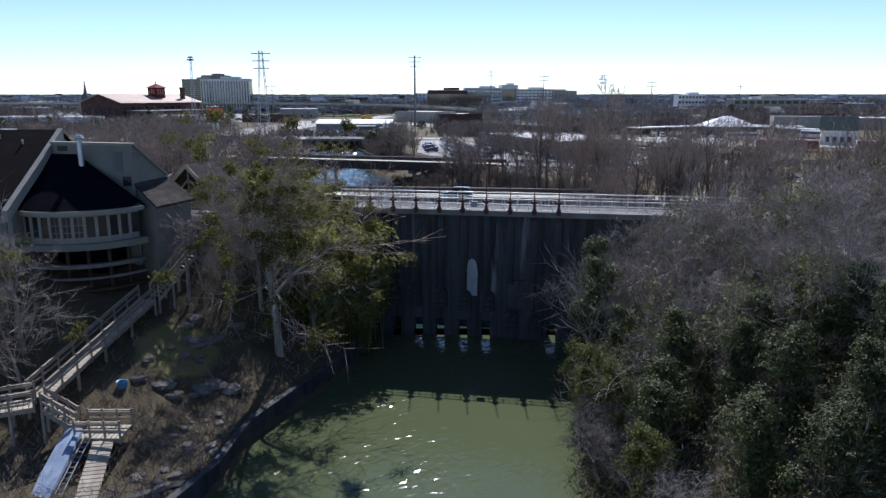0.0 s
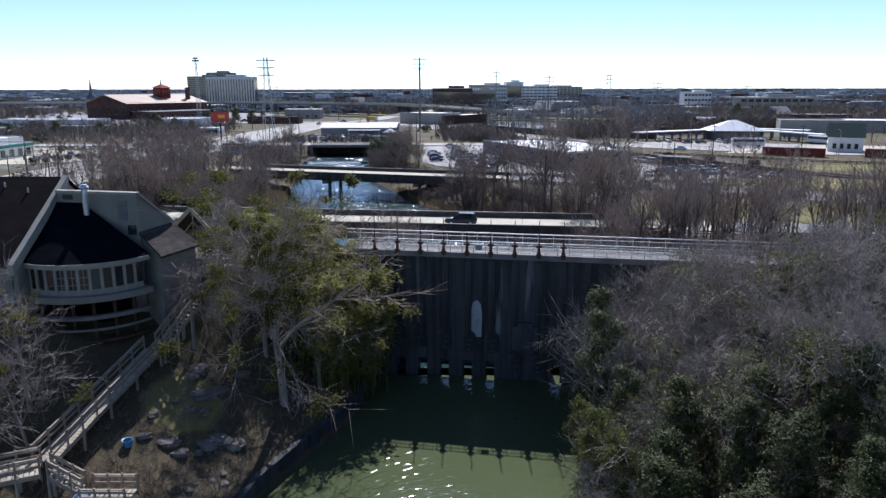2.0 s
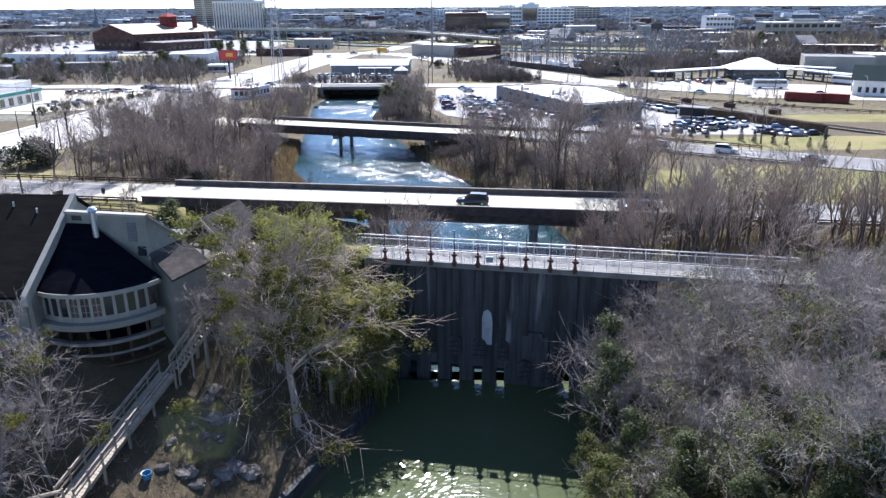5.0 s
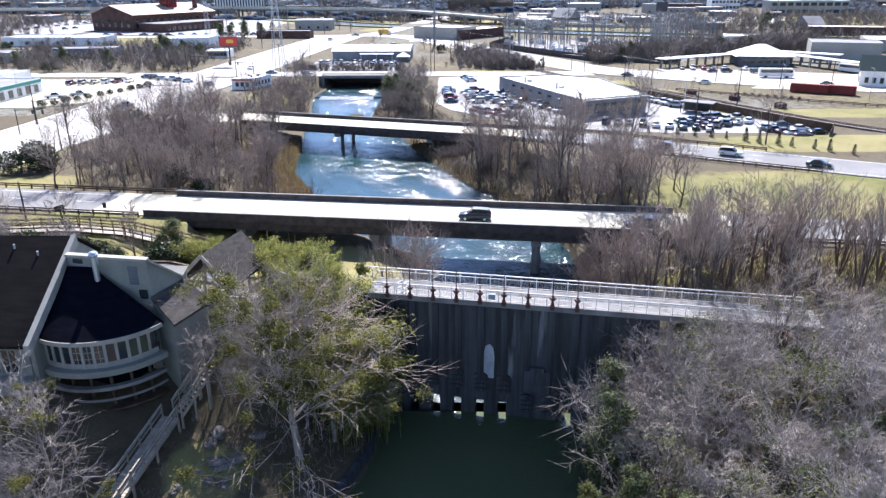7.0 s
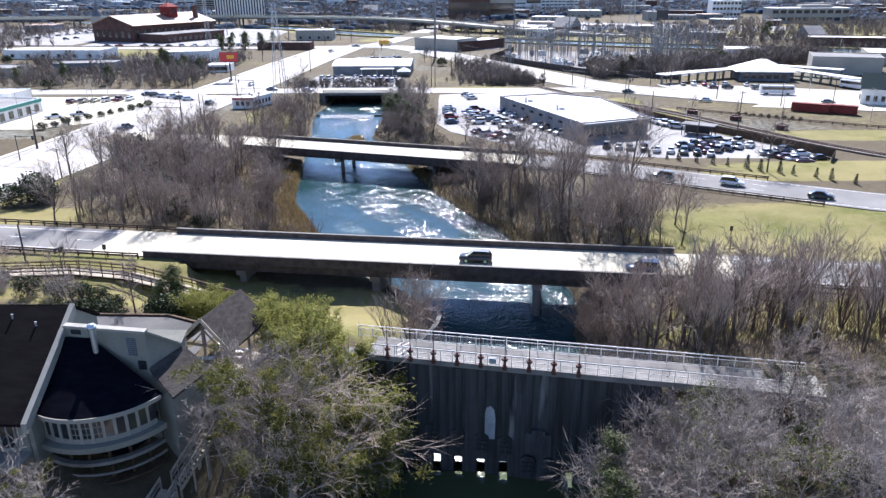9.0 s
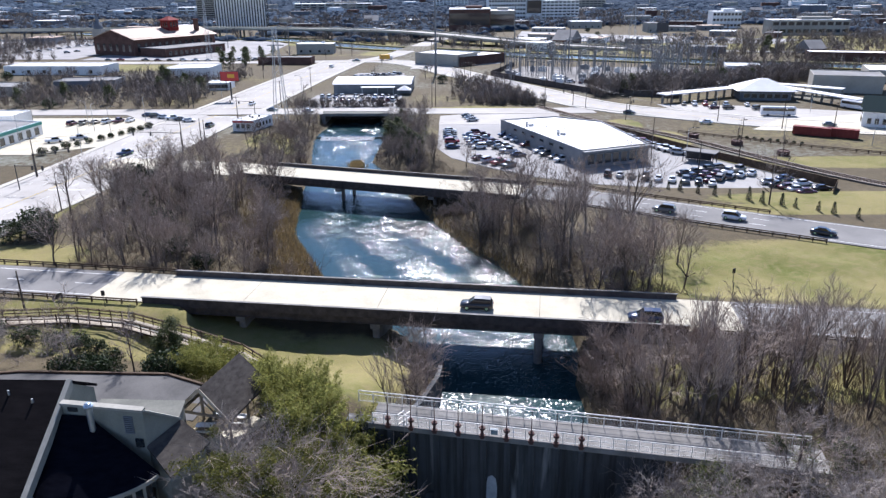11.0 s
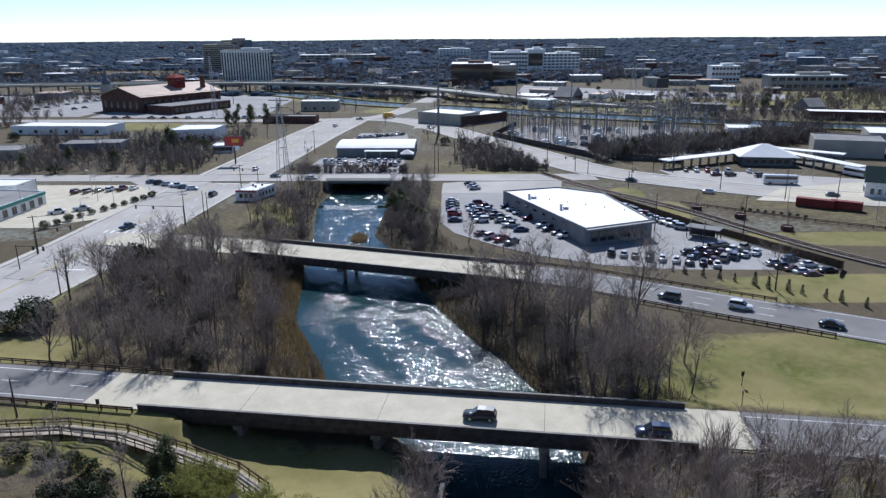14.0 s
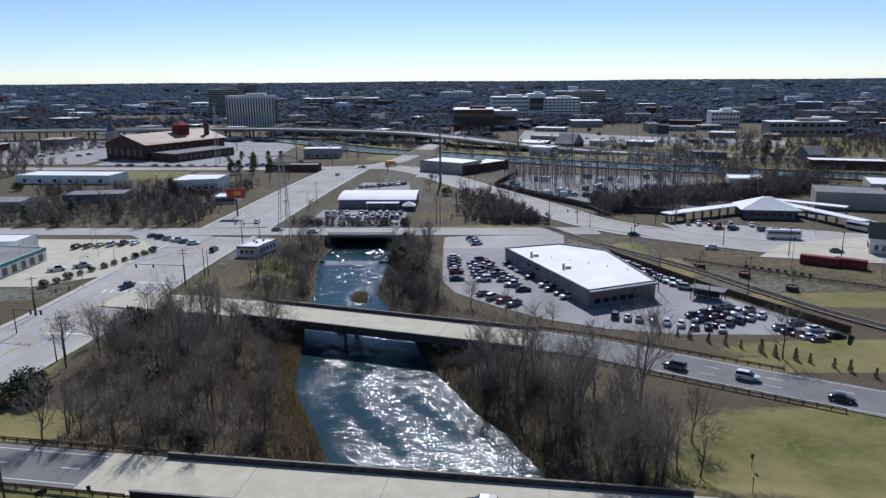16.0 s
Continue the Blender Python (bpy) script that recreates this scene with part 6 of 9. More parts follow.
for k, x, y, s in (("pale0", 16.4, 53.6, 1.1), ("creeper0", 19.2, 56.6, 1.0), ("pale1", 22.6, 53.4, 1.05), ("creeper0", 15.4, 49.2, 0.95), ("pale1", 19.0, 50.6, 1.0), ("pale0", 25.2, 58.6, 0.95), ("creeper1", 23.4, 49.6, 0.9), ("pale0", 27.8, 52.6, 1.05), ("pale1", 30.6, 56.4, 0.95), ("bare1", 27.2, 61.0, 0.95),
                   ("pale1", 14.8, 60.2, 1.2), ("pale0", 17.8, 62.0, 1.1), ("creeper1", 21.6, 60.6, 0.8), ("pale1", 24.4, 62.0, 0.66), ("creeper0", 29.8, 62.2, 0.6), ("pale1", 19.6, 64.0, 0.75), ("pale0", 16.0, 64.2, 0.8), ("pale0", 33.6, 61.6, 0.7), ("creeper0", 38.4, 61.4, 0.75), ("pale1", 43.2, 60.2, 0.8), ("creeper1", 34.4, 54.0, 0.9), ("pale0", 38.2, 51.2, 0.95),
                   ("pale0", 13.4, 44.6, 0.8), ("creeper0", 17.6, 41.6, 0.75), ("pale1", 22.8, 38.2, 0.85), ("pale0", 28.4, 48.6, 0.95), ("creeper0", 33.4, 46.4, 0.9), ("pale1", 29.4, 37.6, 0.85), ("pale0", 43.6, 50.4, 1.0), ("bare2", 46.4, 56.0, 1.0), ("pale1", 49.4, 61.2, 0.9), ("creeper0", 50.6, 52.4, 1.0), ("pale0", 40.4, 43.4, 0.95), ("creeper1", 46.2, 45.4, 0.95), ("pale0", 17.0, 43.6, 0.9), ("creeper1", 20.0, 38.6, 0.78), ("pale1", 24.0, 41.4, 0.72), ("pale1", 26.6, 38.2, 0.7), ("creeper1", 13.0, 42.2, 0.85), ("pale1", 22.4, 44.6, 0.75), ("pale1", 10.0, 39.0, 0.5), ("pale0", 9.6, 43.2, 0.45), ("pale0", 11.6, 30.0, 0.6)):
    east_tree(k, x, y, s)
for k in range(16):
    x, y = PL.uniform(46, 78), PL.uniform(34, 68)
    east_tree(PL.choice(("pale0", "pale1", "creeper0", "evergreen0", "bare0", "creeper1")), x, y, PL.uniform(0.75, 1.0))
for x, y, s, k in ((35.6, 79.0, 0.62, "tall0"), (47.0, 76.0, 0.6, "tall2"), (26.0, 82.0, 0.5, "tall1"), (57.0, 80.0, 0.6, "tall1"), (41.0, 86.0, 0.62, "tall2")):
    plant(k, x, y, s, label="tall bare tree with dark upswept limbs among the saplings", group="tall trees")
# thicket of upright saplings between the dam and the south road
EXTRA = []
for k in range(290):
    x, y = PL.uniform(18, 82), PL.uniform(71, 94)
    if x < 22 and y < 76:
        continue
    EXTRA.append((x, y - 0.06 * (x - 20), PL.uniform(0.7, 1.1)))
joined_trees("sapling_thicket", EXTRA[:85], ("sapling0", "sapling1", "sapling2"), "dense thicket of slender bare saplings")
for k in range(64):
    x, y = PL.uniform(18, 70), PL.uniform(73, 93)
    if x < 22 and y < 76:
        continue
    plant(PL.choice(("sapling0", "sapling1", "sapling2", "sapling1", "bare3")) if k % 9 else "bare1", x, y - 0.1 * (x - 20) * 0.6, PL.uniform(0.75, 1.05), label="slender upright bare sapling with dark stems", group="sapling thicket")
for x, y, s, k in ((-4.8, 88.0, 0.8, "mid2"), (-6.2, 83.0, 0.95, "mid0"), (-4.6, 92.0, 0.85, "mid0"), (-6.8, 94.5, 0.7, "mid1"), (-7.9, 79.5, 0.85, "sapling2"), (-5.2, 85.5, 0.7, "mid1"), (-5.4, 81, 0.75, "bare1"), (17.6, 88, 0.75, "mid0"), (18.5, 95, 0.7, "mid2"), (19.5, 82, 0.75, "mid1")):
    plant(k, x, y, s, label="slim bare tree beside the river wall", group="river trees")
# woods west of the river between the two roads
for k in range(46):
    y = PL.uniform(119, 186)
    xl = float(np.interp(y, RIVER_Y, RIVER_L))
    x = PL.uniform(-86 + 0.0 * y, xl - 2.5)
    if float(line_distance(ROAD_NORTH[0], x, y)[0]) < 9 or float(line_distance(ROAD_WEST[0], x, y)[0]) < 13 or (x < -70 and y < 150):
        continue
    plant(PL.choice(("mid0", "mid1", "mid2", "bare0", "bare3", "sapling1", "bare2")), x, y, PL.uniform(0.75, 1.25), label="bare grey-brown winter tree in the riverside wood", group="west wood")
EXTRA = []
for k in range(190):
    y = PL.uniform(119, 185)
    x = PL.uniform(-80, float(np.interp(y, RIVER_Y, RIVER_L)) - 2.5)
    if float(line_distance(ROAD_NORTH[0], x, y)[0]) > 9 and float(line_distance(ROAD_WEST[0], x, y)[0]) > 14 and not (x < -68 and y < 150):
        EXTRA.append((x, y, PL.uniform(0.5, 0.85)))
joined_trees("wood_saplings", EXTRA[:75], ("sapling1", "mid1", "mid2", "sapling2"), "slender bare trees filling the riverside wood")
# trees east of the river between the two roads
for k in range(30):
    y = PL.uniform(110, 166)
    xr = float(np.interp(y, RIVER_Y, RIVER_R))
    x = xr + 1.5 + 17 * PL.random() ** 1.2
    if float(line_distance(ROAD_NORTH[0], x, y)[0]) < 8.5 or float(line_distance(ROAD_SOUTH[0], x, y)[0]) < 8:
        continue
    plant(PL.choice(("mid0", "mid1", "mid2", "bare1", "sapling0", "sapling2")), x, y, PL.uniform(0.7, 1.2), label="bare winter tree on the east river bank", group="east wood")
for x, y, s, k in ((17.6, 131, 1.05, "tall0"), (18.8, 129.4, 0.9, "tall2"), (30.7, 137.5, 1.05, "tall1"), (9.4, 146.0, 0.85, "tall2"), (21.7, 117, 0.75, "tall1"), (28.7, 114.1, 0.72, "tall0"), (26.0, 124.0, 0.8, "tall2"), (14.6, 138.0, 0.8, "tall0"), (23.4, 142.0, 0.8, "tall1"), (34.4, 114.6, 0.85, "bare1"), (66.0, 161.4, 1.05, "bare2"), (36.6, 126.0, 0.55, "tall0"), (4.6, 152.4, 0.75, "tall1"), (25.0, 113.0, 0.7, "tall2"), (30.0, 121.5, 0.6, "tall0"),
                   (-58, 170, 0.75, "tall2"), (-62, 178, 0.75, "tall0"), (-50, 160, 0.72, "tall1"), (-44, 172, 0.72, "tall0"), (-54, 150, 0.7, "tall2"), (-40, 150, 0.62, "tall1"), (-62, 160, 0.75, "tall1"), (-47, 180, 0.7, "tall2"), (-66, 148, 0.68, "tall0"), (-36, 136, 0.55, "tall2"), (-48, 138, 0.62, "tall0"), (-70, 172, 0.6, "tall1"), (-52, 128, 0.55, "tall1"), (-57, 121.5, 0.55, "tall0"), (-49.5, 120.5, 0.5, "tall2"), (-42.5, 119.2, 0.5, "tall1"), (-36.0, 118.6, 0.42, "tall0"), (-63.5, 123.0, 0.5, "tall2")):
    plant(k, x, y, s, label="tall bare tree with dark upswept limbs", group="tall trees")
# both banks above the second bridge
EXTRA = []
for k in range(64):
    y = PL.uniform(196, 279)
    west = PL.random() < 0.5
    x = float(np.interp(y, RIVER_Y, RIVER_L)) - 1.5 - 18 * PL.random() if west else float(np.interp(y, RIVER_Y, RIVER_R)) + 1.5 + 14 * PL.random()
    if float(line_distance(ROAD_WEST[0], x, y)[0]) < 13 or float(line_distance(ROAD_CROSS[0], x, y)[0]) < 9 or float(line_distance(ROAD_NORTH[0], x, y)[0]) < 9 or (x < -63 and y > 240):
        continue
    EXTRA.append((x, y, PL.uniform(0.6, 0.9)))
joined_trees("upper_bank_wood", EXTRA, ("mid0", "mid2", "sapling1", "mid1"), "bare winter trees along the upper river banks")
for x, y, s, k in ((-20, 232, 0.9, "evergreen0"), (-18.5, 226, 0.95, "evergreen1"), (-22, 241, 0.95, "evergreen2"), (-17, 238, 0.9, "creeper0"), (-15.5, 220, 0.8, "evergreen0"), (-24, 250, 0.9, "creeper1"), (-13, 214, 0.7, "evergreen2"), (-20, 262, 0.9, "mid1"), (-23.4, 236, 1.0, "evergreen0"), (-21.6, 247, 0.9, "evergreen1"), (-16.4, 230, 0.95, "mid0"), (-17.2, 245, 0.9, "mid2"), (-14.2, 224, 0.85, "mid1"), (-12.4, 208, 0.8, "mid0"), (-19.4, 255, 0.9, "mid0"), (-22.6, 268, 0.8, "evergreen2"), (-14.6, 238, 0.7, "creeper1"), (-11.6, 218, 0.7, "creeper1"), (-8.4, 205, 0.75, "mid2"), (0.5, 198.5, 0.7, "mid1"), (9.5, 191.5, 0.65, "mid0"), (20.5, 184.2, 0.6, "mid2")):
    plant(k, x, y, s, label="broad evergreen tree on the river bank" if k[0] == "e" else "bare winter tree on the river bank", group="upper bank trees")
for x, y, s in ((-84.0, 142.0, 1.9), (-81.5, 139.5, 1.6), (-80.5, 178.0, 2.2), (-77.5, 179.5, 1.5), (-86.5, 137, 1.6), (-60.5, 146.0, 1.5), (-52.0, 131.0, 1.3), (-70.0, 158.0, 1.6), (-45.0, 124.5, 1.1), (29.5, 128.5, 1.2)):
    plant("shrub0", x, y, s, label="large dark rounded evergreen", category="shrub", name="large_shrub")
for k in range(13):
    plant("conifer0", 45 + k * 2.9 + PL.uniform(-.5, .5), 178.5 - k * 2.2 + PL.uniform(-.6, .6), PL.uniform(0.45, 0.85), label="small dark conical evergreen in a planted row", group="conifer row")
for k in range(130):
    zone = k % 4
    if zone == 0:
        y = PL.uniform(36, 68)
        x = float(np.interp(y, RIVER_Y, RIVER_R)) + PL.uniform(2, 30)
    elif zone == 1:
        y = PL.uniform(119, 185)
        x = PL.uniform(-78, float(np.interp(y, RIVER_Y, RIVER_L)) - 2)
    elif zone == 2:
        y = PL.uniform(112, 166)
        x = float(np.interp(y, RIVER_Y, RIVER_R)) + PL.uniform(1, 17)
    else:
        y = PL.uniform(196, 278)
        x = float(np.interp(y, RIVER_Y, RIVER_L)) - PL.uniform(1, 14) if PL.random() < 0.5 else float(np.interp(y, RIVER_Y, RIVER_R)) + PL.uniform(1, 14)
    if min(float(line_distance(ln[0], x, y)[0]) - ln[1] / 2 for ln in ROADS) < 2.5 or (x < -66 and y < 150):
        continue
    plant(f"thicket{k % 2}", x, y, PL.uniform(0.8, 1.4), label="tangled brown leafless bush", category="bush", name="bush", group="riverside bushes")
for k in range(26):
    y = PL.uniform(73, 98)
    plant(f"thicket{k % 2}", float(np.interp(y, RIVER_Y, RIVER_R)) + PL.uniform(0.8, 5.0), y, PL.uniform(0.9, 1.5), label="tangled brown leafless bush", category="bush", name="bush", group="riverside bushes")
# dry reeds and brush on the banks
def quick(x, y):
    """Height of the ground, read from a table."""
    i, j = min(max((y - 20) / 0.7, 0), 398.9), min(max((x + 92) / 0.7, 0), 278.9)
    a, b = int(i), int(j)
    u, w = i - a, j - b
    t = TABLE
    return (t[a][b] * (1 - w) + t[a][b + 1] * w) * (1 - u) + (t[a + 1][b] * (1 - w) + t[a + 1][b + 1] * w) * u


TABLE = land(*np.meshgrid(-92 + 0.7 * np.arange(281), 20 + 0.7 * np.arange(401))).tolist()
NEAR_ROAD = np.minimum(line_distance(ROAD_NORTH[0], *np.meshgrid(-92 + 2.0 * np.arange(100), 20 + 2.0 * np.arange(142)))[0],
                       line_distance(ROAD_SOUTH[0], *np.meshgrid(-92 + 2.0 * np.arange(100), 20 + 2.0 * np.arange(142)))[0]).tolist()
RL, RR = np.interp(np.arange(0, 300, 0.5), RIVER_Y, RIVER_L).tolist(), np.interp(np.arange(0, 300, 0.5), RIVER_Y, RIVER_R).tolist()
rd, rng = Mesh(), random.Random(12)
for k in range(10500):
    y = rng.uniform(118, 186)
    side = rng.random() < 0.8
    x = RL[int(y * 2)] + 0.3 - abs(rng.gauss(0, 6.5)) if side else RR[int(y * 2)] - 0.3 + abs(rng.gauss(0, 2.0))
    if not side and rng.random() < 0.5:
        continue
    z = max(quick(x, y), 1.5)
    a, h, l = rng.uniform(0, 6.3), rng.uniform(0.5, 1.5), rng.gauss(0, 0.25)
    dx, dy = 0.09 * math.cos(a), 0.09 * math.sin(a)
    rd.face([(x - dx, y - dy, z - 0.1), (x + dx, y + dy, z - 0.1), (x + l, y + rng.gauss(0, 0.25), z + h)])
for k in range(420):
    x, y = -31.9 + rng.gauss(0, 1.0), 217.8 + rng.gauss(0, 2.0)
    rd.face([(x - 0.15, y, 1.6), (x + 0.15, y, 1.6), (x + rng.gauss(0, 0.3), y + rng.gauss(0, 0.3), 2.1 + rng.uniform(0.4, 1.4))])
tagged(part("reeds", rd, M["reed"]), "dry orange-brown reeds and grass along the river bank", "reeds", kind="stuff")
br, rng = Mesh(), random.Random(13)
for k in range(5500):
    zone = rng.random()
    if zone < 0.34:
        y = rng.uniform(33, 64)
        x = RL[int(y * 2)] - 0.8 - 14 * rng.random()
        if y > 46 and rng.random() < 0.6:
            continue
    elif zone < 0.6:
        y = rng.uniform(26, 68)
        x = RR[int(y * 2)] + 34 * rng.random() ** 1.5
    else:
        y = rng.uniform(72, 98) if zone < 0.75 else rng.uniform(110, 270)
        x = RR[int(y * 2)] + 0.5 + 20 * rng.random() ** 1.5 if rng.random() < 0.55 else RL[int(y * 2)] - 0.5 - 20 * rng.random() ** 1.5
        if y < 98 and x < 0 or NEAR_ROAD[min(int((y - 20) / 2), 141)][max(0, min(int((x + 92) / 2), 99))] < 8.5:
            continue
    z = quick(x, y)
    for j in range(3):
        d = Vector((rng.gauss(0, 0.5), rng.gauss(0, 0.5), rng.uniform(0.3, 1.1)))
        p = Vector((x, y, z - 0.05))
        br.tube(p, p + d, 0.016, 0.006, 3)
tagged(part("brush", br, M["twig"]), "tangled low bare brush on the banks", "brush", kind="stuff")
def twig_floor(name, x, y, tall, label, seed):
    """Slender dead stems standing all over a wood's floor, in one mesh."""
    rng = np.random.RandomState(seed)
    n = len(x)
    z, a = land(x, y), rng.rand(n) * 6.283
    h, w = tall * (0.35 + 0.9 * rng.rand(n)), 0.02 + 0.02 * rng.rand(n)
    lean = 0.35 * rng.randn(2, n) * h
    V = np.stack([np.stack([x - w * np.cos(a), y - w * np.sin(a), z - 0.05], -1), np.stack([x + w * np.cos(a), y + w * np.sin(a), z - 0.05], -1), np.stack([x + lean[0], y + lean[1], z + h], -1)], 1)
    me = bpy.data.meshes.new(name)
    me.from_pydata(V.reshape(-1, 3).tolist(), [], np.arange(3 * n).reshape(-1, 3).tolist())
    me.materials.append(M["bramble"])
    return tagged(new(name, me), label, "undergrowth", kind="stuff")


def wood_floor(seed, count, y0, y1, west, reach):
    rng = np.random.RandomState(seed)
    y = y0 + (y1 - y0) * rng.rand(count)
    off = 0.6 + reach * rng.rand(count)
    x = np.interp(y, RIVER_Y, RIVER_L) - off if west else np.interp(y, RIVER_Y, RIVER_R) + off
    ok = np.minimum(line_distance(ROAD_NORTH[0], x, y)[0] - 8, np.minimum(line_distance(ROAD_SOUTH[0], x, y)[0] - 7, line_distance(ROAD_WEST[0], x, y)[0] - 12)) > 0
    return x[ok], y[ok]


twig_floor("wood_floor_twigs", *wood_floor(31, 17000, 119, 188, True, 44), 1.5, "dense bare brambles on the floor of the west wood", 1)
twig_floor("bank_brambles", *wood_floor(32, 11000, 110, 168, False, 17), 1.4, "dense bare brambles under the east bank trees", 2)
twig_floor("upper_brambles", *wood_floor(33, 9000, 192, 280, True, 18), 1.3, "bare brambles on the upper west bank", 3)
twig_floor("upper_brambles", *wood_floor(34, 8000, 192, 280, False, 14), 1.3, "bare brambles on the upper east bank", 4)
twig_floor("sapling_brambles", *wood_floor(35, 19000, 70, 95, False, 62), 1.5, "dense bare brambles between the saplings", 5)
twig_floor("wooded_bank_brambles", *wood_floor(36, 14000, 30, 67, False, 40), 1.6, "dense bare brambles on the wooded bank", 6)
lf, rng = Mesh(), random.Random(14)
for k in range(3600):
    y = rng.uniform(24, 67)
    if y > 48 and rng.random() < 0.6:
        continue
    x = RR[int(y * 2)] + 0.4 + 30 * rng.random() ** 1.2
    leaf_tuft(lf, rng, Vector((x, y, quick(x, y) + rng.uniform(0.2, 1.5))), 0.9, 10, 0.13)
tagged(part("undergrowth", lf, M["leaf_dark"]), "dark evergreen undergrowth on the wooded bank", "undergrowth", kind="stuff")

# boulders on the west bank and rubble behind the pool wall
RK = random.Random(9)


def boulder(x, y, s):
    mb = Mesh()
    rings = []
    for i, (r, z) in enumerate(((0.8, -0.3), (1.05, 0.0), (1.0, 0.22), (0.8, 0.34), (0.25, 0.38))):
        rings.append([(r * s * RK.uniform(0.68, 1.25) * math.cos(a * math.pi / 4), r * s * 0.7 * RK.uniform(0.68, 1.25) * math.sin(a * math.pi / 4), z * s * RK.uniform(0.85, 1.1)) for a in range(8)])
    mb.loft(rings)
    th = tagged(part("boulder", mb, M["rock"]), "rough grey boulder on the grassy bank", "boulder", "bank boulders")
    th.matrix_basis = pose(x, y, quick(x, y), 0, 0, RK.uniform(0, 360))


for k in range(26):
    boulder(-19.6 + RK.gauss(0, 1.5), 52.0 + RK.gauss(0, 2.6), RK.uniform(0.35, 0.95))
for k in range(34):
    y = RK.uniform(35, 47)
    boulder(RL[int(y * 2)] - 0.9 - RK.random() * 3.5, y, RK.uniform(0.25, 0.55))

# ---- vehicles ----
def ring8(x, w, z0, z1, r=0.16):
    """A rounded cross section at x, as wide as 2w."""
    return [(x, -w + r * 0.4, z0), (x, w - r * 0.4, z0), (x, w, z0 + r), (x, w, z1 - r), (x, w - r, z1), (x, -w + r, z1), (x, -w, z1 - r), (x, -w, z0 + r)]


CAR_SHAPES = {
    # body sections (x, half width, underside, top), then cabin sections (x, half width, top)
    "sedan": ([(-2.3, 0.72, 0.42, 0.80), (-2.15, 0.84, 0.28, 0.96), (-1.3, 0.90, 0.22, 0.98), (0.0, 0.91, 0.20, 0.95), (1.0, 0.90, 0.22, 0.92), (1.9, 0.86, 0.28, 0.82), (2.3, 0.70, 0.40, 0.62)],
              [(-1.75, 0.70, 0.95), (-0.95, 0.62, 1.42), (0.25, 0.62, 1.45), (1.15, 0.74, 0.93)], 4.6),
    "suv": ([(-2.3, 0.76, 0.50, 1.0), (-2.2, 0.90, 0.34, 1.12), (-1.2, 0.95, 0.30, 1.10), (0.3, 0.95, 0.28, 1.08), (1.3, 0.94, 0.30, 1.05), (2.1, 0.90, 0.36, 0.96), (2.4, 0.74, 0.46, 0.76)],
            [(-2.2, 0.80, 1.08), (-1.85, 0.72, 1.70), (0.3, 0.72, 1.76), (1.25, 0.82, 1.05)], 4.7),
    "pickup": ([(-2.7, 0.80, 0.50, 0.98), (-2.6, 0.93, 0.38, 1.08), (-0.6, 0.95, 0.34, 1.08), (0.6, 0.95, 0.32, 1.08), (1.5, 0.95, 0.34, 1.08), (2.4, 0.92, 0.40, 1.02), (2.7, 0.80, 0.48, 0.82)],
               [(-0.75, 0.82, 1.06), (-0.55, 0.74, 1.78), (0.75, 0.74, 1.80), (1.55, 0.84, 1.06)], 5.4),
}
CAR_MESH = {}
for key, (body, cab, L) in CAR_SHAPES.items():
    bm1 = Mesh()
    bm1.loft([ring8(*s) for s in body])
    gm = Mesh()
    rings = []
    for x, w, z in cab:
        zb = 0.85
        rings.append([(x, -w - 0.08, zb), (x, w + 0.08, zb), (x, w, z - 0.05), (x, w - 0.1, z), (x, -w + 0.1, z), (x, -w, z - 0.05)])
    gm.loft(rings)
    rm = Mesh()
    (xa, wa, za), (xb, wb, zb) = cab[1], cab[2]
    rm.loft([[(x, -w + 0.03, z - 0.05), (x, w - 0.03, z - 0.05), (x, w - 0.12, z + 0.03), (x, -w + 0.12, z + 0.03)] for x, w, z in ((xa - 0.08, wa, za), ((xa + xb) / 2, wa, max(za, zb) + 0.01), (xb + 0.06, wb, zb))])
    ty = Mesh()
    n, R0 = 12, 0.33 if key == "sedan" else 0.38
    for prof in ([(0.11, R0 * 0.62), (0.11, R0 * 0.94), (0.07, R0), (-0.07, R0), (-0.11, R0 * 0.94), (-0.11, R0 * 0.62)],):
        ty.loft([[(r * math.cos(2 * math.pi * k / n), y, r * math.sin(2 * math.pi * k / n)) for k in range(n)] for y, r in prof])
    ri = Mesh()
    ri.loft([[(r * math.cos(2 * math.pi * k / 10), y, r * math.sin(2 * math.pi * k / 10)) for k in range(10)] for y, r in ((0.115, R0 * 0.6), (0.125, R0 * 0.5), (0.10, R0 * 0.2))])
    hl = Mesh()
    hl.box((0, 0, 0), (0.12, 0.34, 0.14), top=0.8)
    CAR_MESH[key] = dict(body=smooth_shade(bm1.data("body", plain("car_paint", (0.5, 0.5, 0.5), 0.25))), glass=gm.data("cabin_glass", M["car_glass"]), roof=rm.data("roof", plain("car_paint", (0.5, 0.5, 0.5), 0.25)),
                         tyre=ty.data("tyre", M["rubber"]), rim=ri.data("rim", M["alloy"]), head=hl.data("headlight", M["lamp_glass"]), tail=hl.data("tail_light", M["lamp_red"]), R0=R0, L=L, w=body[3][1])
PAINTS = {"white": (0.75, 0.75, 0.75), "silver": (0.45, 0.46, 0.47), "grey": (0.13, 0.135, 0.14), "black": (0.015, 0.015, 0.017), "dark blue": (0.02, 0.04, 0.10), "red": (0.28, 0.02, 0.025), "maroon": (0.10, 0.012, 0.02), "tan": (0.30, 0.26, 0.20), "teal": (0.04, 0.16, 0.18)}
PAINT = {}
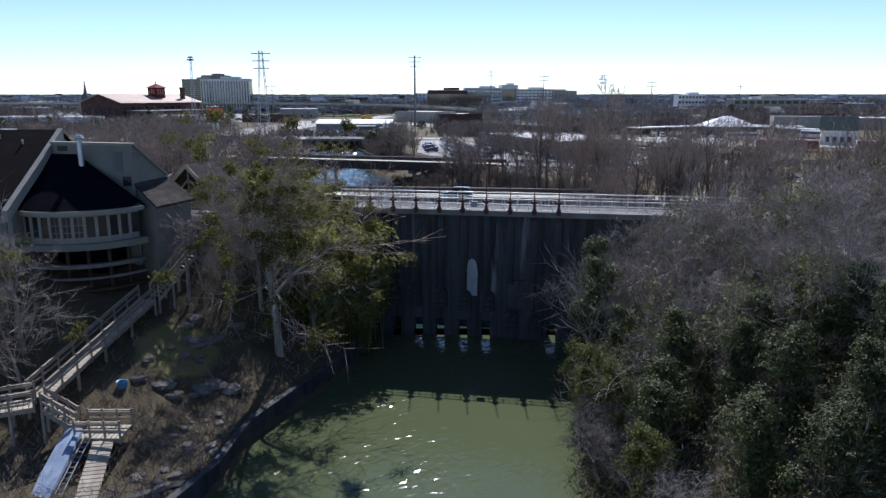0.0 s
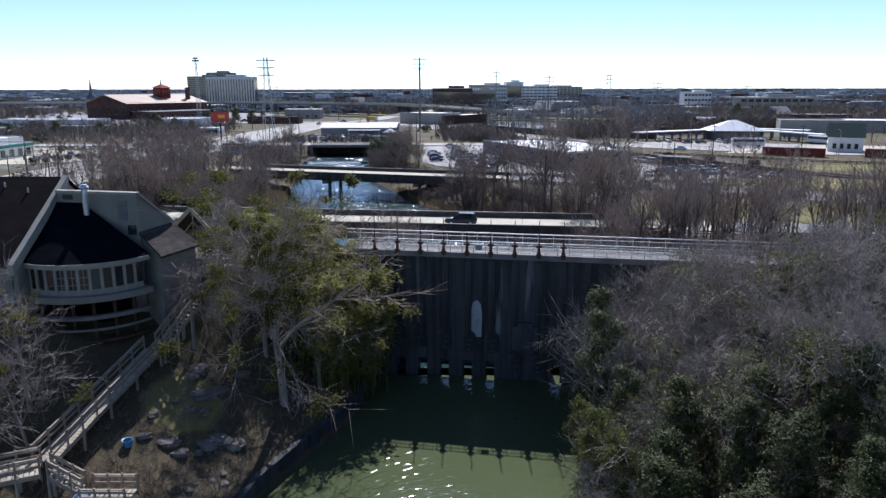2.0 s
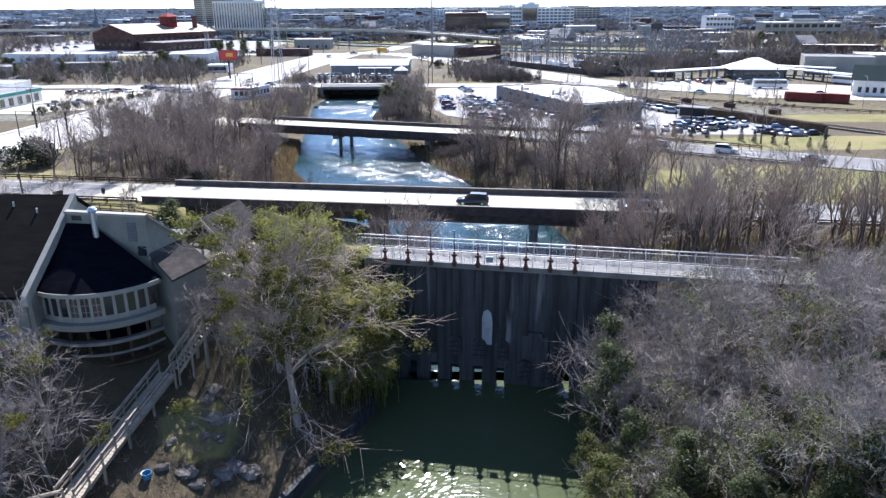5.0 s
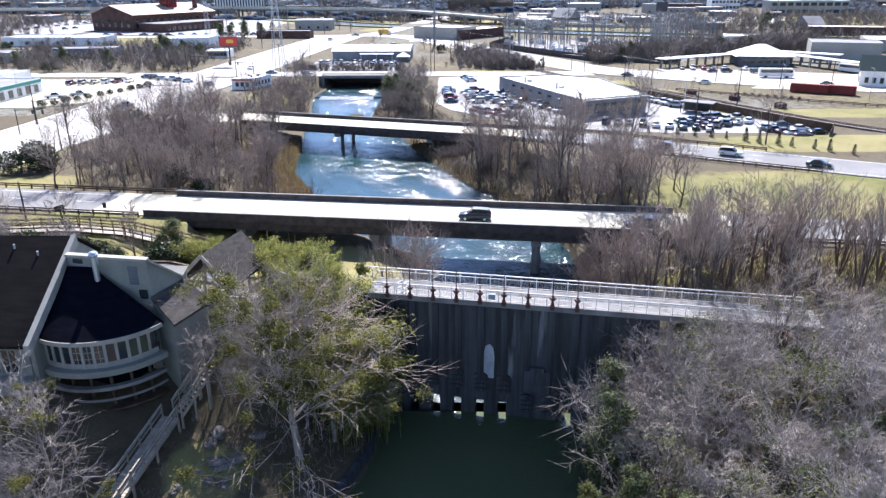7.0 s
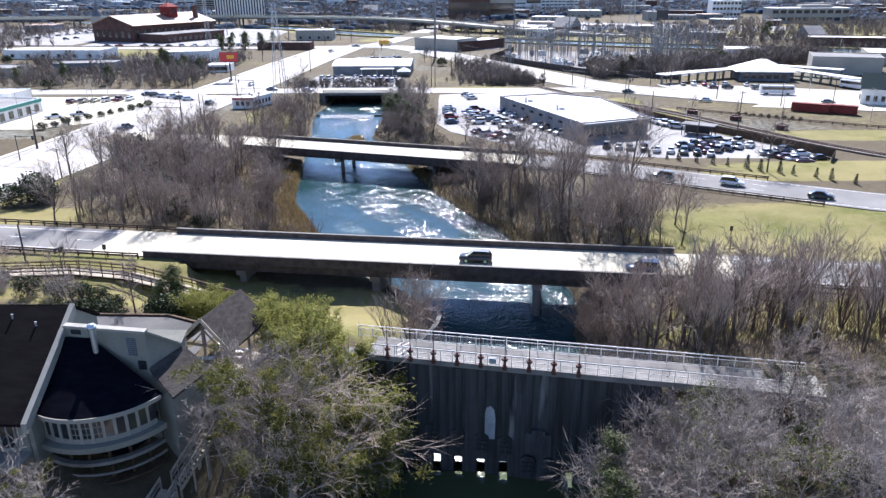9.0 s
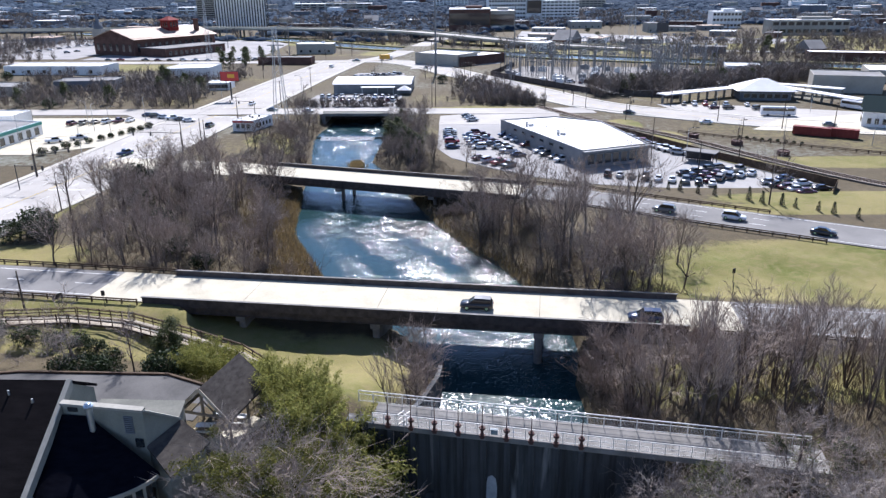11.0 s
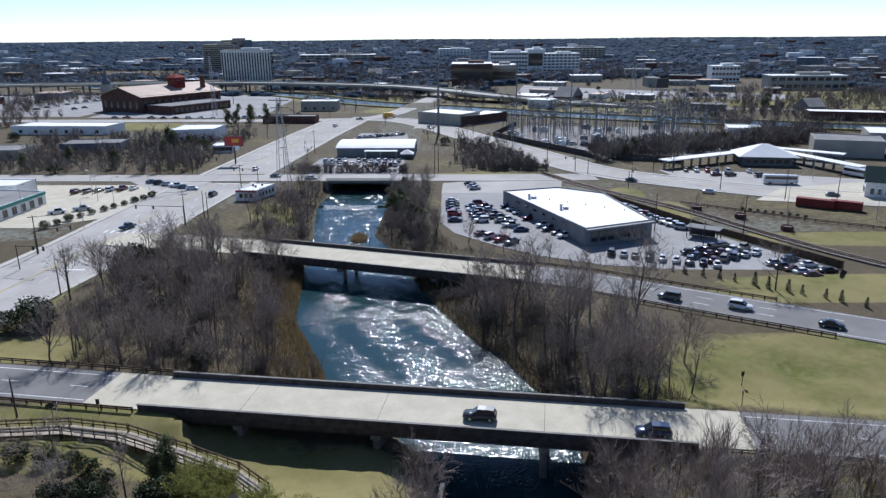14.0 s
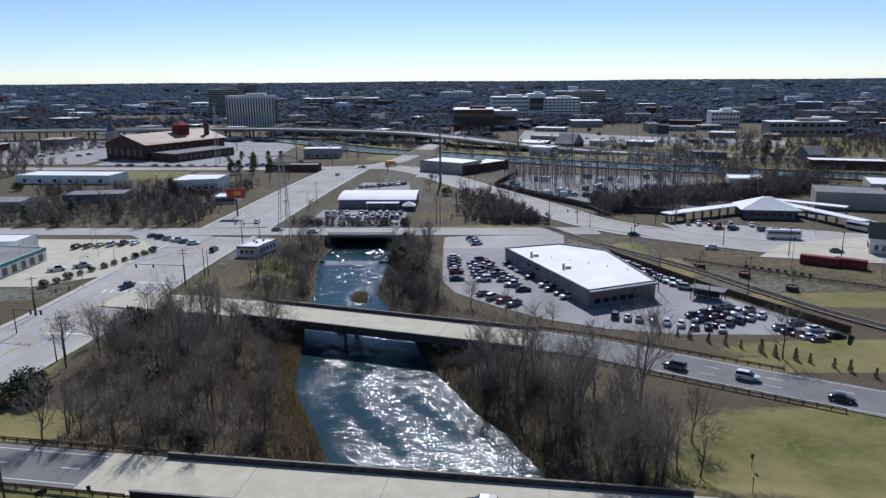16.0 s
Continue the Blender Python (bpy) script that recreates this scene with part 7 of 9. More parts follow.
for k, c in PAINTS.items():
    PAINT[k] = plain(k.replace(" ", "_") + "_car_paint", c, 0.28, 0.25 if k in ("silver", "grey", "dark blue") else 0.0)
    PAINT[k].node_tree.nodes["Principled BSDF"].inputs["Coat Weight"].default_value = 0.6


def car(kind, colour, x, y, z, turn, state="parked in the lot", group="", plainer=False):
    me = CAR_MESH[kind]
    names = {"sedan": ("sedan", "saloon car"), "suv": ("suv", "sport utility vehicle"), "pickup": ("pickup_truck", "pickup truck")}[kind]
    th = thing(names[0], (x, y, z + 0.02, 0, 0, turn), f"{colour} {names[1]} {state}", "car", group)
    for nm, key in (("body", "body"), ("roof", "roof")):
        ob = part(nm, me[key], None, th)
        ob.material_slots[0].link = "OBJECT"
        ob.material_slots[0].material = PAINT[colour]
    part("cabin_glass", me["glass"], None, th)
    for sx in (-1, 1):
        for sy in (-1, 1):
            w = put("wheel", me["tyre"], th, pose(sx * me["L"] * 0.295, sy * (me["w"] - 0.1), me["R0"], 0, 0, 0 if sy > 0 else 180))
            if not plainer:
                put("rim", me["rim"], w, pose(0, 0, 0))
    for sy in () if plainer else (-0.58, 0.58):
        put("headlight", me["head"], th, pose(me["L"] / 2 - 0.16, sy, 0.66))
        put("tail_light", me["tail"], th, pose(-me["L"] / 2 + 0.08, sy, 0.76))
    return th


CR = random.Random(21)
LOTC = ("white", "white", "silver", "grey", "black", "dark blue", "white", "red", "silver", "black", "maroon", "tan")


def car_row(x0, y0, x1, y1, n, turn, group, state="parked in the lot", kinds=("sedan", "sedan", "suv", "pickup"), skip=0.1, z=6.1):
    for k in range(n):
        t = k / max(1, n - 1)
        if CR.random() < skip:
            continue
        car(CR.choice(kinds), CR.choice(LOTC), x0 + (x1 - x0) * t + CR.uniform(-.25, .25), y0 + (y1 - y0) * t + CR.uniform(-.3, .3), z, turn + CR.uniform(-4, 4), state, group, plainer=y0 > 205)

# ---- the town: lots, buildings, lines and yards ----
def lot(name, poly, z, mat, label):
    mb = Mesh()
    mb.prism(poly, z - 0.5, z)
    return setting(name, mb, M[mat], label, "paving")


lot("dealer_lot", [(33, 252), (47, 252), (66, 214), (88, 178), (80, 170.5), (58, 176), (33, 181), (18, 188.5), (7.5, 197.5), (-3.6, 209.5), (-8, 222), (-8.8, 261.8), (18, 261.8)], 6.08, "lot", "pale asphalt yard full of parked cars")
lot("corner_forecourt", [(-9, 262), (33, 262), (36, 284.5), (-9, 281.5)], 6.07, "asphalt_pale", "pale paved entrance beside the cross street")
lot("west_lot", [(-112, 226), (-112, 262), (-118, 276), (-200, 276), (-200, 215), (-128, 214)], 6.07, "concrete", "pale concrete forecourt of the shop")
lot("parking_west", [(-98, 262), (-112, 264), (-130, 283), (-98, 283)], 6.09, "asphalt_pale", "small pale parking bay at the corner")
lot("hall_lot", [(-68, 298), (-26, 298), (-28, 335), (-66, 335)], 6.07, "lot", "parking lot before the white hall")
lot("hall_rear_lot", [(-62, 385), (-30, 385), (-34, 420), (-60, 420)], 6.07, "lot", "parking lot behind the white hall")
lot("station_lot", [(78, 306), (110, 301), (150, 286), (230, 262), (230, 236), (120, 262), (82, 286)], 6.07, "asphalt_pale", "pale paved coach station yard")
lot("container_yard", [(96, 251), (130, 243), (215, 226), (260, 260), (150, 282), (112, 270)], 6.085, "concrete", "pale paved yard beside the white house")
lot("depot_lot", [(-470, 520), (-270, 510), (-270, 700), (-470, 720)], 6.07, "lot", "large pale parking lot beside the brick depot")
lot("depot_forecourt", [(-262, 505), (-140, 497), (-150, 640), (-200, 720), (-262, 700)], 6.08, "lot", "pale paved ground round the brick depot")
lot("hospital_lot", [(40, 650), (120, 640), (250, 612), (290, 660), (150, 730), (60, 800)], 6.05, "lot", "wide pale parking lots before the hospital")
lot("works_yard", [(-32, 440), (22, 470), (26, 498), (-30, 505)], 6.07, "asphalt_pale", "pale works yard beside the street")


def shell(name, poly, z0, h, wall_mat, roof_mat, label, category="building", parapet=0.35, roof_lab=""):
    """A flat-roofed building over a plan outline: walls, parapet and roof."""
    cx, cy = sum(p[0] for p in poly) / len(poly), sum(p[1] for p in poly) / len(poly)
    th = thing(name, (cx, cy, z0), label, category)
    loc = [(x - cx, y - cy) for x, y in poly]
    for a, b in zip(loc, loc[1:] + loc[:1]):
        d = Vector((b[0] - a[0], b[1] - a[1], 0))
        n = Vector((d.y, -d.x, 0)).normalized() * 0.3
        mb = Mesh()
        mb.loft([[(a[0], a[1], -1), (a[0], a[1], h), (a[0] - n.x, a[1] - n.y, h), (a[0] - n.x, a[1] - n.y, -1)], [(b[0], b[1], -1), (b[0], b[1], h), (b[0] - n.x, b[1] - n.y, h), (b[0] - n.x, b[1] - n.y, -1)]])
        part("wall", mb, M[wall_mat], th)
    mb = Mesh()
    k = 0.985
    mb.prism([(x * k, y * k) for x, y in loc], h - parapet - 0.25, h - parapet)
    part("roof", mb, M[roof_mat], th, roof_lab)
    return th, loc


def windows_on(th, a, b, z, w, h, n, mat="glass", frame="trim", out=0.05, margin=1.0):
    """A row of n windows along the wall from a to b (in the building's axes), each with its pane and frame."""
    a, b = Vector((*a, 0)), Vector((*b, 0))
    d = b - a
    yaw = math.degrees(math.atan2(d.y, d.x))
    gm, fm = Mesh(), Mesh()
    gm.box((0, 0, h / 2), (w, 0.08, h))
    for s in (-1, 1):
        fm.box((s * (w / 2 + 0.05), -0.02, h / 2), (0.12, 0.16, h + 0.2))
        fm.box((0, -0.02, h / 2 + s * (h / 2 + 0.05)), (w + 0.2, 0.16, 0.12))
    gd, fd = gm.data("pane", M[mat]), fm.data("frame", M[frame])
    u = d.normalized()
    nrm = Vector((u.y, -u.x, 0)) * out
    for k in range(n):
        t = margin + (d.length - 2 * margin) * ((k + 0.5) / n)
        p = a + u * t + nrm
        win = put("window", gd, th, pose(p.x, p.y, z, 0, 0, yaw))
        put("frame", fd, win, pose(0, 0, 0))


# white-roofed dealer building
db, q = shell("dealer_building", [(31, 196.5), (50.5, 205.5), (43.5, 240), (30, 249), (11.8, 243)], 6.0, 5.1, "grey_wall", "white_roof", "low grey-clad trade building with a white membrane roof", roof_lab="bright white membrane roof")
windows_on(db, q[0], q[1], 1.0, 2.0, 2.6, 7, frame="grey_wall", margin=1.5)
windows_on(db, q[4], q[0], 3.2, 2.2, 0.7, 6, frame="grey_wall", margin=8)
mb = Mesh()
a, b = q[0], q[1]
mb.bar((a[0] + .2, a[1] - 0.7, 4.6), (b[0] + .3, b[1] - 0.7, 4.6), 1.3, 0.5)
part("canopy", mb, M["grey_wall"], db)
for dx, dy in ((-14, 6), (-6, -8)):
    mb = Mesh()
    mb.box((dx, dy, 5.4), (0.7, 0.7, 1.6))
    mb.box((dx, dy, 6.3), (0.95, 0.95, 0.2))
    mb.box((dx + 1.4, dy + 0.4, 5.1), (1.6, 1.2, 0.8))
    part("roof_unit", mb, M["galv"], db, "grey rooftop ventilation unit")
for k in range(5):
    mb = Mesh()
    mb.tube((-8 + k * 5, 4 - k * 3.4, 4.6), (-8 + k * 5, 4 - k * 3.4, 5.2), 0.15, 0.15, 8, caps=True)
    part("roof_vent", mb, M["galv"], db)
# its yard: cars, fence, shed
car_row(48, 243, 61, 214, 13, -30, "yard row along the fence", "parked nose-in along the yard fence", skip=0.05)
car_row(13, 240, 27, 205, 10, 205, "yard row by the wall", "parked beside the trade building", skip=0.15)
car_row(36.5, 189.5, 60, 180.5, 9, 72, "yard row by the road", "parked in the yard above the road", skip=0.05)
for r, (ax, ay, bx, by, n) in enumerate(((56, 190, 70, 197, 5), (57.5, 187, 71, 193.5, 5), (60, 183.5, 73, 190, 5), (74, 181.5, 79, 172.5, 5), (79, 184.5, 84, 175.5, 5), (12, 222, 4, 244, 6), (18, 207, 8, 226, 5))):
    car_row(ax, ay, bx, by, n, 20 + 20 * (r % 3) if r < 3 else 12, "cars packed in the yard", "packed among others in the yard", skip=0.08)
car_row(-5, 248, -3.5, 222, 8, 8, "yard row on the river side", "parked along the river side of the yard", skip=0.1)
car_row(-1.5, 213, 12, 199, 6, 45, "yard row on the river side", "parked along the river side of the yard", skip=0.15)
car_row(1.5, 240, 4.5, 222, 6, 190, "yard row on the river side", "parked in the middle of the yard", skip=0.15)
car_row(1, 276, 3, 268, 3, 15, "entrance cars", "parked by the yard entrance", skip=0)
ys = thing("yard_shed", (64.5, 205, 6.05, 0, 0, -33), "low grey open-sided yard shed with a flat roof", "shed")
mb = Mesh()
mb.box((0, 0, 3.0), (9, 4.5, 0.25))
part("roof", mb, M["grey_roof"], ys)
for sx in (-4, 0, 4):
    for sy in (-2, 2):
        mb = Mesh()
        mb.box((sx, sy, 1.5), (0.2, 0.2, 3))
        part("post", mb, M["steel_dark"], ys)
mb = Mesh()
mb.box((-1, 2.1, 1.4), (7, 0.15, 2.6))
part("back_panel", mb, M["steel_dark"], ys)
# dark screen fence round the yard
fe = thing("yard_fence", (0, 0, 0), "dark screened yard fence on posts", "fence")
for (ax, ay), (bx, by) in zip([(47, 252), (66.5, 214), (88.5, 178)], [(66.5, 214), (88.5, 178), (84, 170.5)]):
    n = int(math.hypot(bx - ax, by - ay) / 3)
    for k in range(n):
        p, q2 = Vector((ax + (bx - ax) * k / n, ay + (by - ay) * k / n, 7.1)), Vector((ax + (bx - ax) * (k + 1) / n, ay + (by - ay) * (k + 1) / n, 7.1))
        mb = Mesh()
        mb.bar(p, q2, 0.06, 2.0)
        mb.bar(p - Vector((0, 0, 1)), p + Vector((0, 0, 1.15)), 0.12, 0.12)
        part("panel", mb, M["wood_dark"], fe)

# white corner kiosk with a red band
kb2, q = shell("corner_shop", [(-78.5, 250.5), (-71.2, 250.0), (-67.8, 262.0), (-75.0, 262.5)], 6.05, 3.6, "white_wall", "white_roof", "small white flat-roofed corner shop with a red band", "shop", 0.25)
windows_on(kb2, q[0], q[1], 1.0, 1.0, 1.3, 3)
windows_on(kb2, q[1], q[2], 1.1, 0.9, 1.2, 5)
mb = Mesh()
mb.bar((q[0][0] + .1, q[0][1] - 0.06, 3.1), (q[1][0], q[1][1] - 0.06, 3.1), 0.08, 0.6)
part("sign_band", mb, M["sign_red"], kb2, "red sign band with pale bars")
mb = Mesh()
for k, w in enumerate((0.9, 0.5, 1.2)):
    mb.box((q[0][0] + 2.0 + k * 1.5, q[0][1] - 0.14, 3.1), (w, 0.03, 0.22), -4)
part("sign_bars", mb, M["white_pipe"], kb2)
for x, y in ((-1.5, 2), (0, 0), (1.5, 3)):
    mb = Mesh()
    mb.box((x, y, 3.7), (0.6, 0.6, 0.6))
    part("roof_vent", mb, M["steel_dark"], kb2)
# shop with a teal band at the west
ts, q = shell("teal_shop", [(-172, 214), (-142, 221), (-141, 245), (-172, 250)], 6.05, 4.6, "white_wall", "grey_roof", "white roadside shop with a teal fascia band", "shop")
mb = Mesh()
for a, b in zip(q, q[1:]):
    if a is q[0] or a is q[1]:
        mb.bar((a[0], a[1], 3.9), (b[0], b[1], 3.9), 0.5, 0.9)
part("fascia", mb, M["teal"], ts, "teal fascia band")
windows_on(ts, q[0], q[1], 0.6, 2.4, 2.2, 7)
windows_on(ts, q[1], q[2], 0.6, 2.0, 2.2, 5)
shell("slab_shop", [(-185, 246), (-154, 250), (-154, 262), (-185, 262)], 6.05, 5.4, "white_wall", "white_roof", "plain white flat-roofed building behind the shop")
car_row(-140, 262, -122, 268, 6, 80, "shop car park", "parked outside the shop", skip=0.2)
car_row(-120, 280, -100, 268, 6, 10, "corner parking", "parked in the corner bay", skip=0.0)
car_row(-130, 232, -118, 240, 3, 30, "shop car park", "parked outside the shop", skip=0.3)

# white hall with a curved roof
hall = thing("white_hall", (-42, 352, 6.0), "long white hall with a shallow curved white roof", "hall")
mb = Mesh()
prof = [(-17, 4.2), (-13, 5.0), (-7, 5.6), (0, 5.8), (7, 5.6), (13, 5.0), (17, 4.2)]
mb.loft([[(-18, y * 0.75, z) for y, z in prof] + [(-18, 17 * 0.75, 4.0), (-18, -17 * 0.75, 4.0)], [(18, y * 0.75, z) for y, z in prof] + [(18, 17 * 0.75, 4.0), (18, -17 * 0.75, 4.0)]])
part("roof", mb, M["white_roof"], hall)
mb = Mesh()
mb.box((0, 0, 1.9), (35, 24.6, 4.4))
part("wall", mb, M["grey_wall"], hall)
mb = Mesh()
mb.box((3, -14.5, 3.2), (15, 5, 0.25))
part("canopy", mb, M["white_wall"], hall)
for sx in (-4, 3, 10):
    mb = Mesh()
    mb.box((sx, -16.6, 1.5), (0.2, 0.2, 3.2))
    part("canopy_post", mb, M["white_wall"], hall)
car_row(-62, 325, -30, 325, 12, 90, "hall car park", "parked before the white hall", skip=0.1)
car_row(-60, 316, -30, 316, 12, 90, "hall car park", "parked before the white hall", skip=0.15)
car_row(-58, 400, -36, 412, 9, 70, "rear car park", "parked behind the white hall", skip=0.2)
tn = thing("white_tent", (-27, 336, 6.05), "small white peaked event tent", "tent")
mb = Mesh()
mb.loft([[(-3, -3, 2.2), (3, -3, 2.2), (3, 3, 2.2), (-3, 3, 2.2)], [(-0.2, -0.2, 3.9), (0.2, -0.2, 3.9), (0.2, 0.2, 3.9), (-0.2, 0.2, 3.9)]])
part("canopy", mb, M["white_roof"], tn)
for sx in (-2.8, 2.8):
    for sy in (-2.8, 2.8):
        mb = Mesh()
        mb.box((sx, sy, 1.1), (0.1, 0.1, 2.2))
        part("pole", mb, M["galv"], tn)

# works sheds by the canal
w1, q = shell("works_shed", [(-31, 470), (-4, 452), (8, 470), (-18, 490)], 6.0, 7.0, "tan_wall", "white_roof", "pale works building with a white roof")
w2, q = shell("works_shed", [(-3, 452), (13, 468), (26, 482), (12, 494)], 6.0, 5.5, "brick", "white_roof", "dark works building with a pale roof")
w3, q = shell("depot_store", [(-130, 470), (-96, 468), (-96, 480), (-130, 482)], 6.0, 4.5, "brick", "grey_roof", "low brown brick store by the junction")

# coach station
cs = thing("coach_station", (126, 322, 6.0, 0, 0, -8), "low coach station with a pale hipped roof", "station")
mb = Mesh()
mb.box((0, 0, 1.9), (20, 14, 4.4))
part("wall", mb, M["slate_wall"], cs)
mb = Mesh()
mb.loft([[(-12, -9, 3.9), (12, -9, 3.9), (12, 9, 3.9), (-12, 9, 3.9)], [(-1.5, -0.5, 8.2), (1.5, -0.5, 8.2), (1.5, 0.5, 8.2), (-1.5, 0.5, 8.2)]])
part("roof", mb, M["white_roof"], cs, "pale hipped roof")
windows_on(cs, (-10, -7), (10, -7), 1.0, 2.2, 1.6, 6)
for name, a, b in (("platform_canopy", (80, 308), (116, 328)), ("platform_canopy", (134, 338), (152, 292)), ("platform_canopy", (136, 342), (160, 322))):
    d = Vector((b[0] - a[0], b[1] - a[1], 0))
    can = thing(name, (a[0], a[1], 6.05, 0, 0, math.degrees(math.atan2(d.y, d.x))), "long pale flat platform canopy on posts", "canopy")
    mb = Mesh()
    mb.box((d.length / 2, 0, 3.6), (d.length, 5.5, 0.4))
    part("roof", mb, M["white_roof"], can)
    for k in range(int(d.length / 5) + 1):
        mb = Mesh()
        mb.box((1 + k * 5, 0, 1.7), (0.5, 0.9, 3.5))
        part("post", mb, M["concrete_dark"], can)


def coach(x, y, turn, label="white touring coach with dark windows"):
    th = thing("coach", (x, y, 6.1, 0, 0, turn), label, "bus")
    mb = Mesh()
    mb.loft([ring8(*s) for s in ((-6, 1.15, 0.5, 3.1, 0.3), (-5.8, 1.25, 0.4, 3.3, 0.3), (5.6, 1.25, 0.4, 3.3, 0.3), (6, 1.15, 0.5, 3.0, 0.3))])
    part("body", mb, M["bus_white"], th)
    for s in (-1, 1):
        mb = Mesh()
        mb.box((0, s * 1.26, 2.3), (11, 0.04, 1.0))
        part("window_band", mb, M["car_glass"], th)
    for sx in (-3.6, 3.8):
        for sy in (-1, 1):
            put("wheel", CAR_MESH["pickup"]["tyre"], th, pose(sx, sy * 1.1, 0.45) @ Matrix.Diagonal((1.25, 1.25, 1.25, 1)))


coach(115, 278, -8)
coach(150, 291, 118)
coach(154, 294, 118, "white touring coach parked at the platform")
car_row(88, 303, 112, 300, 7, 80, "station car park", "parked at the coach station", skip=0.15)
car_row(97, 294, 118, 290, 5, 15, "station car park", "parked at the coach station", skip=0.3)
for x, y, w in ((111, 241.5, 11), (119, 238, 9), (140, 233, 10)):
    ct = thing("container", (x, y, 6.1, 0, 0, -32), "dark red corrugated steel container", "container", "containers")
    mb = Mesh()
    edge = [(-w / 2 + 0.25 * k, -1.25 if k % 4 < 2 else -1.31) for k in range(int(w * 4) + 1)]
    mb.prism(edge + [(x0, -y0) for x0, y0 in reversed(edge)], 0.05, 2.65)
    part("box", mb, M["container"], ct)
# white gabled house
wh = thing("white_house", (141, 258, 6.0, 0, 0, -25), "white clapboard house with a dark green gable roof", "house")
mb = Mesh()
mb.loft([[(x, -4.5, -0.5), (x, 4.5, -0.5), (x, 4.5, 5.5), (x, 0, 9.6), (x, -4.5, 5.5)] for x in (-5.5, 5.5)])
part("wall", mb, M["white_wall"], wh)
for s in (-1, 1):
    mb = Mesh()
    mb.loft([[(x, s * 5.0, 5.1), (x, 0, 9.75), (x, 0, 9.95), (x, s * 5.2, 5.2)] for x in (-6, 6)])
    part("roof", mb, plain("dark_green_shingles", (0.03, 0.06, 0.05), 0.8), wh)
windows_on(wh, (-5.5, 4.5), (-5.5, -4.5), 1.2, 1.0, 1.7, 3)
windows_on(wh, (-5.5, 4.5), (-5.5, -4.5), 4.0, 1.0, 1.5, 2, margin=2)
windows_on(wh, (-5.5, -4.5), (5.5, -4.5), 1.2, 1.0, 1.7, 4)
g1, q = shell("grey_store", [(155, 340), (182, 332), (190, 352), (163, 362)], 6.0, 7.5, "tan_wall", "grey_roof", "large tan store building")
g2, q = shell("white_store", [(196, 372), (240, 360), (250, 384), (206, 398)], 6.0, 6.0, "tan_wall", "white_roof", "long pale store with a white roof")
g3, q = shell("yard_shed", [(134, 390), (151, 386), (154, 402), (138, 406)], 6.0, 6.5, "white_wall", "white_roof", "white metal shed by the canal")

# planted tubs in the eastern verge, each with a young tree
for x, y in ((72.5, 238), (82.5, 227.5), (90.5, 213.5)):
    pt = thing("tree_planter", (x, y, 6.0), "dark round planter holding a young bare tree", "planter", "street planters")
    mb = Mesh()
    mb.loft([[(r * math.cos(a * math.pi / 6), r * math.sin(a * math.pi / 6), z) for a in range(12)] for r, z in ((1.7, 0), (1.75, 1.3), (1.5, 1.3), (1.45, 1.0))])
    part("tub", mb, M["iron"], pt)
    plant("sapling1", x, y, 0.6, z=7.0, label="young bare street tree in a planter", group="street trees")
for k in range(9):
    th = plant("shrub0", 87 + k * 1.9, 238 - k * 1.25, 0.33, label="small clipped round shrub in a row", category="shrub", name="small_shrub", group="clipped row")
for k in range(11):
    t = k / 10
    plant("shrub0", -124 + 14 * t + PL.uniform(-.4, .4), 214.5 + 42 * t, PL.uniform(0.6, 0.95), label="dark clipped shrub in a roadside hedge", category="shrub", name="hedge_shrub", group="roadside hedge")

# railway past the yard
rw = thing("railway_track", (0, 0, 0), "single railway track on pale ballast", "railway")
TRACK = [(30, 300, 6.1), (46, 268, 6.1), (68, 240, 6.2), (84, 206, 6.2), (100, 180, 6.3), (135, 140, 6.8), (240, 106, 7)]
mb = strip(refine(TRACK), 4.2, 0.1, thick=0.6)
part("ballast", mb, M["ballast"], rw)
for s in (-0.72, 0.72):
    mb = strip(refine(TRACK), 0.09, 0.34, thick=0.16, shift=s)
    part("rail", mb, M["rail_steel"], rw)
tie = Mesh()
tie.box((0, 0, 0.1), (0.26, 2.6, 0.2))
tie_me = tie.data("sleeper", M["wood_dark"])
pts = refine(TRACK)
run = 0.0
for a, b in zip(pts, pts[1:]):
    d = b - a
    L = d.length
    while run < L:
        p = a + d * (run / L)
        if p.y > 165:
            put("sleeper", tie_me, rw, pose(p.x, p.y, p.z + 0.06, 0, 0, math.degrees(math.atan2(d.y, d.x))))
        run += 0.85
    run -= L
guardrail("guardrail", [(70, 246, 6.0), (84, 236, 6.0), (100, 224, 6.0), (118, 214, 6.0), (140, 206, 6.0)], "dark timber guardrail beside the street", 0.9, 3.0)

# poles, wires and signals
def utility_pole(x, y, h, arms=1, z=None, mat="pole_wood", r=0.16):
    z = float(land(x, y)) if z is None else z
    th = thing("utility_pole", (x, y, z), "dark wooden utility pole with crossarms", "utility pole", "utility poles")
    mb = Mesh()
    mb.tube((0, 0, -0.5), (0, 0, h), r, r * 0.6, 10, caps=True)
    part("pole", mb, M[mat], th)
    for k in range(arms):
        mb = Mesh()
        mb.box((0, 0, h - 0.5 - 0.9 * k), (2.4, 0.12, 0.14), 25)
        part("crossarm", mb, M[mat], th)
    return th


